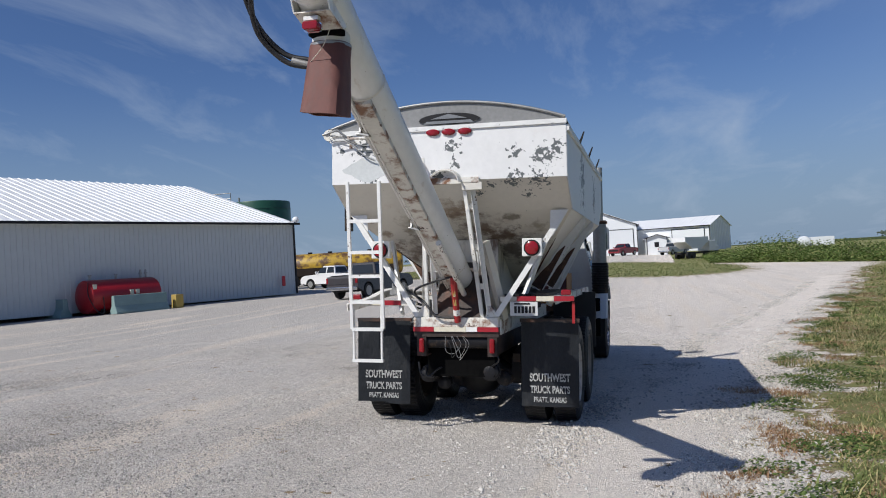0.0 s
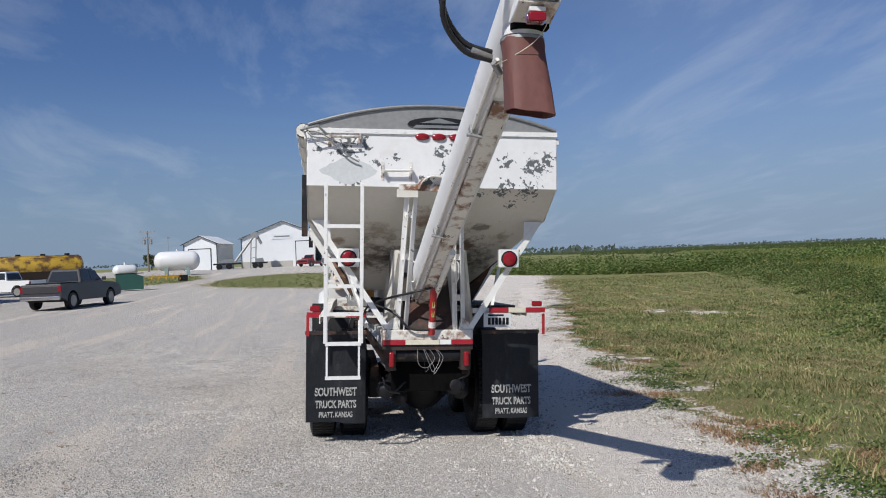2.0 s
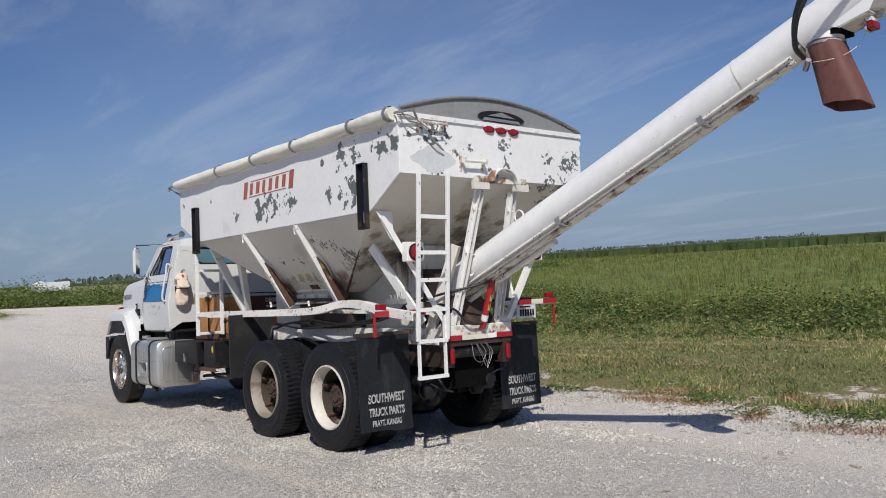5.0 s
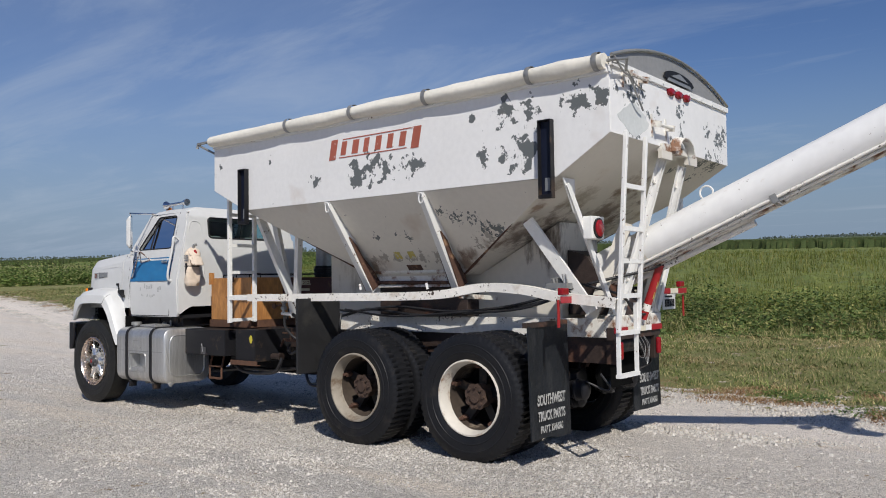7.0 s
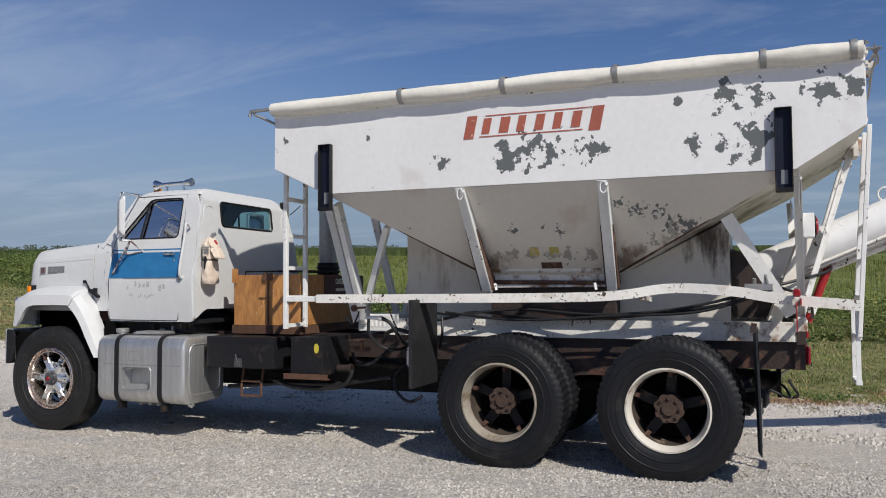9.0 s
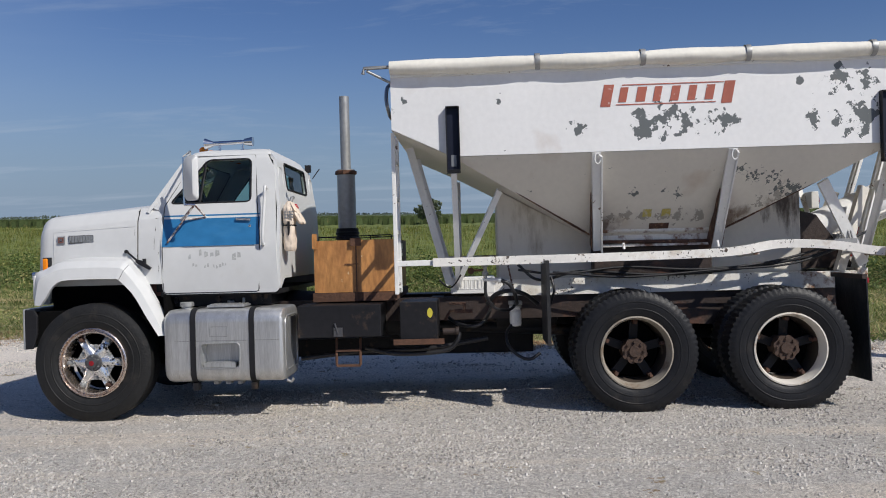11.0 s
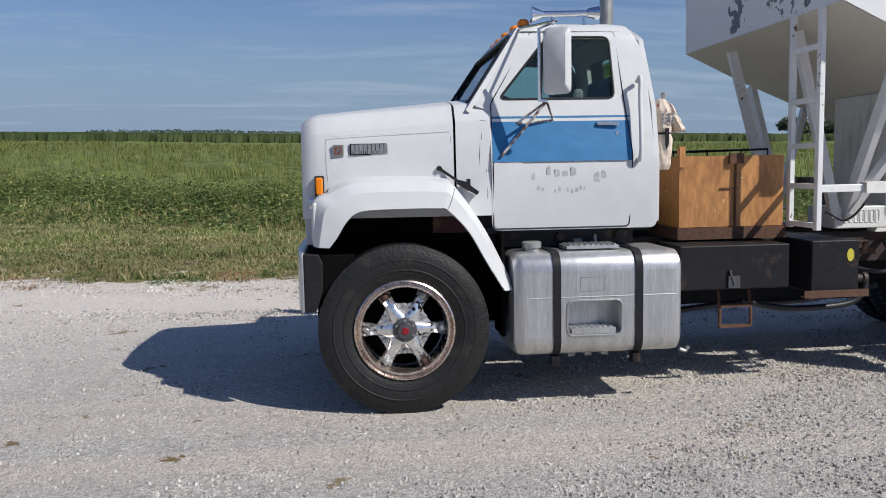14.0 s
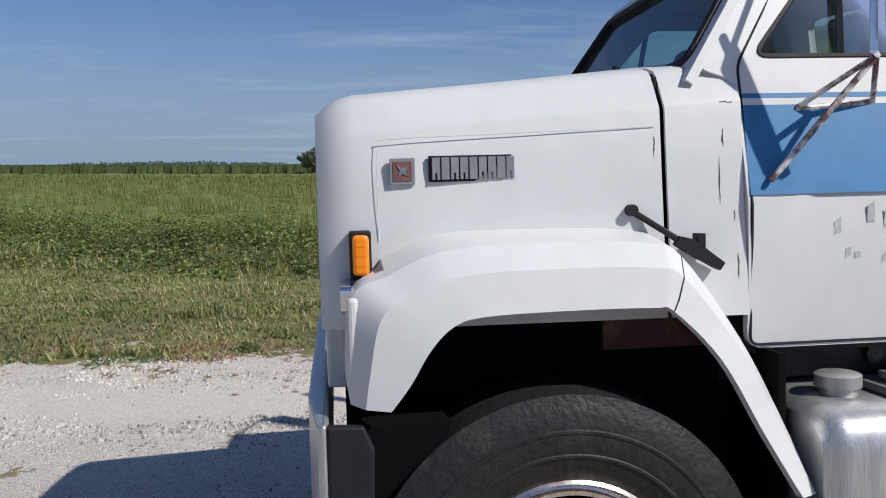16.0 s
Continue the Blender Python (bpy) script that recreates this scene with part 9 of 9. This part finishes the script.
# low green rosettes where gravel and grass meet
v, f = [], []
for k in range(60):
    cy = -10 + 34 * R.random() ** 1.2
    cx = edge_x(cy) + R.gauss(.25, .4)
    rad = R.uniform(.12, .42)
    if k < 3:
        cx, cy, rad = ((3.25, .78, .24), (2.9, -2.15, .26), (3.0, -3.15, .36))[k]
    for j in range(int(60 + 500 * rad)):
        x, y = spread(cx, cy, rad * 1.3, rad, R.random() * 3)
        rim = 1 - math.hypot(x - cx, y - cy) / (rad * 1.45)
        weed_plant(v, f, x, y, R.uniform(.03, .06) + .14 * max(0, rim) * R.random(), 2, R.uniform(.03, .055))
stuff_mesh("edge_weeds", v, f, leaf_material("rosette_leaves", (.05, .09, .025), (.15, .215, .06), (.30, .28, .11), .12), "low dark green weeds creeping over the gravel edge", "weeds")

# dark broad-leaved weeds along the front of the field
v, f = [], []
for k in range(17000):
    y = -26 + 110 * R.random() ** 1.15
    q = R.random()
    clump = noise.noise((y * .33, q * 2, 2)) + .6 * noise.noise((y * 1.1, q * 3, 5))
    x = weeds_x(y) - 1.4 + 6.4 * q ** 1.1 + 1.0 * clump
    h = (.06 + .68 * min(1, (q * 1.6) ** 1.15)) * (.7 + .5 * R.random()) * (1 + .75 * noise.noise((x * .55, y * .55, 6)))
    if clump < -.25 and q < .3:
        continue
    weed_plant(v, f, x, y, max(.08, h), 15 if y < 34 else 9, (.075 + .06 * R.random()) if y < 34 else .17)
WEED = leaf_material("broad_weed_leaves", (.066, .108, .033), (.20, .265, .082), (.36, .35, .13), .2)
stuff_mesh("broadleaf_weeds", v, f, WEED, "dense dark green broad-leaved weeds at the field edge", "weeds")

# tall seeding grass behind them
v, f = [], []
for k in range(44000):
    d = 2.9 + 70 * R.random() ** 2.1
    y = -45 + 150 * R.random()
    x = weeds_x(y) + d
    z = ground_z(x, y)
    h = R.uniform(.55, 1.0) * (1 + .35 * noise.noise((x * .2, y * .2, 8))) * min(1, .5 + d * .08)
    far = 1 + d / 18
    for j in range(3):
        blade(v, f, x + R.uniform(-.2, .2), y + R.uniform(-.2, .2), z + h * .25, h * .78, .0055 * far, R.random() * math.tau, R.uniform(.05, .42))
TALL = leaf_material("tall_grass", (.09, .118, .024), (.215, .235, .052), (.35, .31, .11), .24)
stuff_mesh("tall_grass", v, f, TALL, "tall yellow-green seeding grass over the field", "grass")


# the field canopy that the tall grass stands in, rolling to the corn
def canopy(name, x0s, x1s, ya, yb, nx, ny, height, rough, mat, label, category):
    v, f = [], []
    for j in range(ny + 1):
        y = ya + (yb - ya) * j / ny
        x0, x1 = x0s(y), x1s(y)
        for i in range(nx + 1):
            t = (i / nx) ** 2.2
            x = x0 + (x1 - x0) * t
            h = height * (1 + rough * noise.noise((x * .8, y * .8, 1)) + rough * .8 * noise.noise((x * 2.7, y * 2.7, 4)))
            grow = min(1.0, (x - x0) / 5.5)
            v.append((x, y, ground_z(x, y) + h * grow * (2 - grow) - .02))
    for j in range(ny):
        for i in range(nx):
            a = j * (nx + 1) + i
            f.append((a, a + 1, a + nx + 2, a + nx + 1))
    return stuff_mesh(name, v, f, mat, label, category)


FIELD = shader("field_green", (.13, .155, .034), .9, vary=.35, scale=2.4, stain=(.10, .135, .035), stain_amount=.6, stain_scale=.9, bump=1.0, bump_scale=9)
CORN = shader("corn_green", (.055, .08, .022), .9, vary=.3, scale=1.5, stain=(.10, .10, .03), stain_amount=.5, stain_scale=2, bump=1.0, bump_scale=6)
canopy("field_plants", lambda y: weeds_x(y) + 1.9, lambda y: 150, -140, 150, 150, 420, .52, .45, FIELD, "rough field of weeds and grass running to the corn", "field")
v, f = [], []
for row in range(11):
    xr = 118 + row * 3.4
    for k in range(1100):
        y = -260 + 620 * k / 1100 + R.uniform(-.4, .4)
        z = ground_z(xr, y)
        h = 1.66 + R.uniform(-.10, .14) + .10 * noise.noise((y * .05, row, 1)) + .012 * row
        i = len(v)
        w = .42
        xx = xr + .0 * y
        v += [(xx + R.uniform(-.5, .5), y - w, z), (xx + R.uniform(-.5, .5), y + w, z), (xx, y + w * R.uniform(.5, 1), z + h * R.uniform(.9, 1)), (xx, y + R.uniform(-.4, .4), z + h * 1.05), (xx, y - w * R.uniform(.5, 1), z + h * R.uniform(.9, 1))]
        f.append((i, i + 1, i + 2, i + 3, i + 4))
stuff_mesh("corn_rows", v, f, CORN, "distant rows of dark green corn", "corn")
v, f = [], []
for i, (x, h) in enumerate(((150, 1.62), (400, 1.72), (2400, 2.0))):
    for y in (-2400, 2400):
        v.append((x, y, ground_z(x, 0) + h))
for y in (-2400, 2400):
    v.append((150, y, ground_z(150, 0) - 9))
stuff_mesh("far_field", v, [(0, 1, 3, 2), (2, 3, 5, 4), (0, 1, 7, 6)], CORN, "far corn stretching to the horizon", "field")


# trees
BARK = shader("bark", (.10, .075, .05), .9, vary=.2, bump=.5)
CROWN = leaf_material("tree_leaves", (.10, .125, .075), (.19, .225, .13), (.24, .25, .15), .1)


def tree(x, y, h, w, seed, leaves=900, size=.4):
    r = random.Random(seed)
    t = thing("tree", "round leafy green field tree", "tree", at_ground(x, y), group="field trees")
    bm = M()
    tube(bm, [(0, 0, -.2), (.05, 0, h * .25), (.1, .05, h * .55)], [h * .035, h * .026, h * .012], 8)
    for k in range(6):
        a = k * 1.05
        z0 = h * (.22 + .05 * k)
        tube(bm, [(.05, 0, z0), (w * .2 * math.cos(a), w * .2 * math.sin(a), z0 + h * .15), (w * .36 * math.cos(a), w * .36 * math.sin(a), z0 + h * .28)], [h * .014, h * .009, h * .004], 6)
    part("trunk", bm, BARK, t, smooth=60)
    lobes = [(Vector((r.uniform(-.3, .3) * w, r.uniform(-.3, .3) * w, h * r.uniform(.38, .8))), r.uniform(.18, .3)) for _ in range(13)]
    vv, ff = [], []
    for k in range(leaves):
        c, rad = r.choice(lobes)
        d = Vector((r.gauss(0, 1), r.gauss(0, 1), r.gauss(0, 1))).normalized()
        p = c + Vector((d.x * w * rad, d.y * w * rad, d.z * h * rad * .75)) * r.uniform(.55, 1.05)
        n = Vector((r.gauss(0, 1), r.gauss(0, 1), r.gauss(0, 1) + 1)).normalized()
        o = n.orthogonal().normalized()
        q = n.cross(o)
        s = size * r.uniform(.5, 1.2)
        i = len(vv)
        vv += [tuple(p + o * s), tuple(p + q * s * .6), tuple(p - o * s * .8), tuple(p - q * s * .7)]
        ff.append((i, i + 1, i + 2, i + 3))
    me = bpy.data.meshes.new("crown")
    me.from_pydata(vv, [], ff)
    me.materials.append(CROWN)
    ob = new("crown", me)
    ob.parent = t
    return t


tree(178.8, -30.3, 9.2, 14.5, 1, 6500, .5)
tree(176, -38.0, 8.0, 9.0, 8, 1500, .4)
tree(172, -40.5, 3.6, 4.0, 2, 900, .4)
tree(159.8, -87.5, 5.7, 6.8, 4, 2200, .45)
tree(156.0, -94.0, 5.2, 6.0, 5, 1800, .45)
tree(114, 9.5, 4.6, 4.4, 7, 1200, .3)
tree(152.5, -99.5, 4.8, 5.5, 6, 1500, .45)
tree(-46, 215, 4.5, 5, 3, 900, .4)
# far tree lines as one mass each
# paler and greyer than leaves: distance haze is mixed into the colour
TREELINE = shader("hazed_far_trees", (.075, .10, .08), .95, vary=.3, scale=.3)


def tree_line(x0, y0, x1, y1, h, seed):
    r = random.Random(seed)
    v, f = [], []
    n = int(math.hypot(x1 - x0, y1 - y0) / 1.6)
    for k in range(n):
        t = k / n
        hh = h * (.45 + .55 * abs(noise.noise((k * .07, seed, 0)) * 1.6)) * r.uniform(.75, 1.1)
        x, y = x0 + (x1 - x0) * t + r.uniform(-6, 6), y0 + (y1 - y0) * t + r.uniform(-6, 6)
        for j in range(7):
            c = Vector((x + r.uniform(-3, 3), y + r.uniform(-3, 3), ground_z(x, y) + 1.5 + hh * r.uniform(.1, .95)))
            s = h * .16 * r.uniform(.6, 1.4)
            o = Vector((r.gauss(0, 1), r.gauss(0, 1), r.gauss(0, .4))).normalized()
            q = Vector((0, 0, 1)).cross(o).normalized()
            i = len(v)
            v += [tuple(c + q * s), tuple(c + Vector((0, 0, s * .8))), tuple(c - q * s), tuple(c - Vector((0, 0, s * .8)))]
            f.append((i, i + 1, i + 2, i + 3))
    stuff_mesh("tree_line", v, f, TREELINE, "distant dark tree line on the horizon", "trees")


tree_line(150, 560, 420, 560, 4, 1)
tree_line(420, 520, 900, 420, 5, 2)
tree_line(800, 250, 900, 60, 5, 3)
tree_line(520, -40, 560, -160, 3.5, 4)
tree_line(650, 160, 640, 90, 4, 6)
tree_line(-160, 420, 60, 520, 2.6, 5)
tree_line(90, 330, 125, 335, 5, 7)

# tall weeds closing the far end of the yard and the right of the drive
v, f = [], []
for k in range(5200):
    x = 7.5 + 56 * R.random() ** 1.25
    y = weed_line(x) + 15 * R.random() ** 1.4
    h = (.7 + .6 * R.random() + .35 * noise.noise((x * .3, y * .3, 2))) * min(1, .5 + (y - weed_line(x)) * .2) * 1.5 * min(1, .3 + (x - 7.5) * .15)
    if math.hypot(x - 12.5, y - 77) < 3:
        h *= 1.5
    weed_plant(v, f, x, y, h, 10, .26)
stuff_mesh("tall_weeds", v, f, leaf_material("tall_weed_leaves", (.075, .125, .03), (.19, .26, .075), (.32, .33, .13), .2), "tall green weeds beyond the far end of the yard", "weeds")
v, f = [], []
for k in range(16000):
    x, y = R.uniform(-34, 15), R.uniform(46, 102)
    if gravel_at(x, y) > .35:
        continue
    for j in range(2):
        blade(v, f, x, y, ground_z(x, y), R.uniform(.05, .12), .05, R.random() * math.tau, R.uniform(.02, .1))
stuff_mesh("island_grass", v, f, leaf_material("lawn_grass", (.085, .13, .038), (.20, .26, .085), (.40, .36, .18), .2), "mown grass strip across the far side of the yard", "grass")

# loose crushed stone
STONE = leaf_material("limestone_chips", (.27, .25, .225), (.60, .565, .52), None, 0, .9)
EDGE_STONE = leaf_material("clean_limestone_chips", (.31, .29, .265), (.58, .55, .505), None, 0, .9)
EDGE_STONE.node_tree.nodes["Mix Shader"].inputs[0].default_value = 0.0
STONE.node_tree.nodes["Mix Shader"].inputs[0].default_value = 0.0
v, f = [], []


def stone(x, y, s):
    """One broken chip: a skewed block with a smaller tilted top, or a plain splinter where it is tiny."""
    i = len(v)
    z = surface_z(x, y)
    a = R.random() * math.tau
    c, sn = math.cos(a), math.sin(a)
    if s < .0085:
        for px, py, pz in ((1, .3, -.2), (-.6, .9, -.2), (-.5, -.9, -.2), (R.uniform(-.3, .3), R.uniform(-.3, .3), R.uniform(.6, 1.1))):
            v.append((x + (px * c - py * sn) * s, y + (px * sn + py * c) * s, z + pz * s))
        f.extend([(i, i + 1, i + 3), (i + 1, i + 2, i + 3), (i + 2, i, i + 3)])
        return
    tall = R.uniform(.6, 1.15)
    for k, (px, py) in enumerate(((1, .75), (-.85, .8), (-1, -.7), (.8, -.85))):
        px, py = px * R.uniform(.7, 1.15), py * R.uniform(.5, 1.0)
        v.append((x + (px * c - py * sn) * s, y + (px * sn + py * c) * s, z - s * .25))
        q = R.uniform(.45, .85)
        v.append((x + (px * c - py * sn) * s * q, y + (px * sn + py * c) * s * q, z + s * tall * R.uniform(.65, 1.1)))
    f.extend([(i, i + 2, i + 3, i + 1), (i + 2, i + 4, i + 5, i + 3), (i + 4, i + 6, i + 7, i + 5), (i + 6, i, i + 1, i + 7), (i + 1, i + 3, i + 5, i + 7)])


n = 0
while n < 135000:
    x, y = R.gauss(-3.4, 4.2), R.gauss(1.0, 5.6)
    if x > 4.6 or y < -11:
        continue
    band = noise.noise((x * .45, y * .18, 12)) + .5 * noise.noise((x * 1.5, y * 1.2, 2)) + .35 * noise.noise((x * 4, y * 3.4, 6))
    off = edge_x(y) - x
    p = .05 + 1.4 * max(0, band + .05)
    if .7 < off < 2.0:
        p *= .12
    if R.random() < p and gravel_at(x, y) > .3:
        stone(x, y, R.choice((.005, .006, .006, .007, .007, .008, .008, .009, .010, .011, .013)))
        n += 1
stuff_mesh("loose_stones", v, f, STONE, "loose pale limestone chips scattered on the yard", "gravel")

# windrows of clean stone thrown up beside the wheel track
v, f = [], []
for k in range(42000):
    y = -9 + 43 * R.random() ** 1.4
    if R.random() < .62:
        off = R.gauss(.40, .36) + .35 * noise.noise((y * .6, 3, 3))
    else:
        off = R.gauss(2.12, .16) + .15 * noise.noise((y * .4, 1, 7))
    x = edge_x(y) - off
    if gravel_at(x, y) > .25 and noise.noise((y * .8, off * 1.6, 4)) > -.2:
        stone(x, y, R.choice((.006, .007, .008, .010, .012, .015, .020)))
stuff_mesh("windrow_stones", v, f, EDGE_STONE, "ridges of pale limestone chips along the wheel track", "gravel")
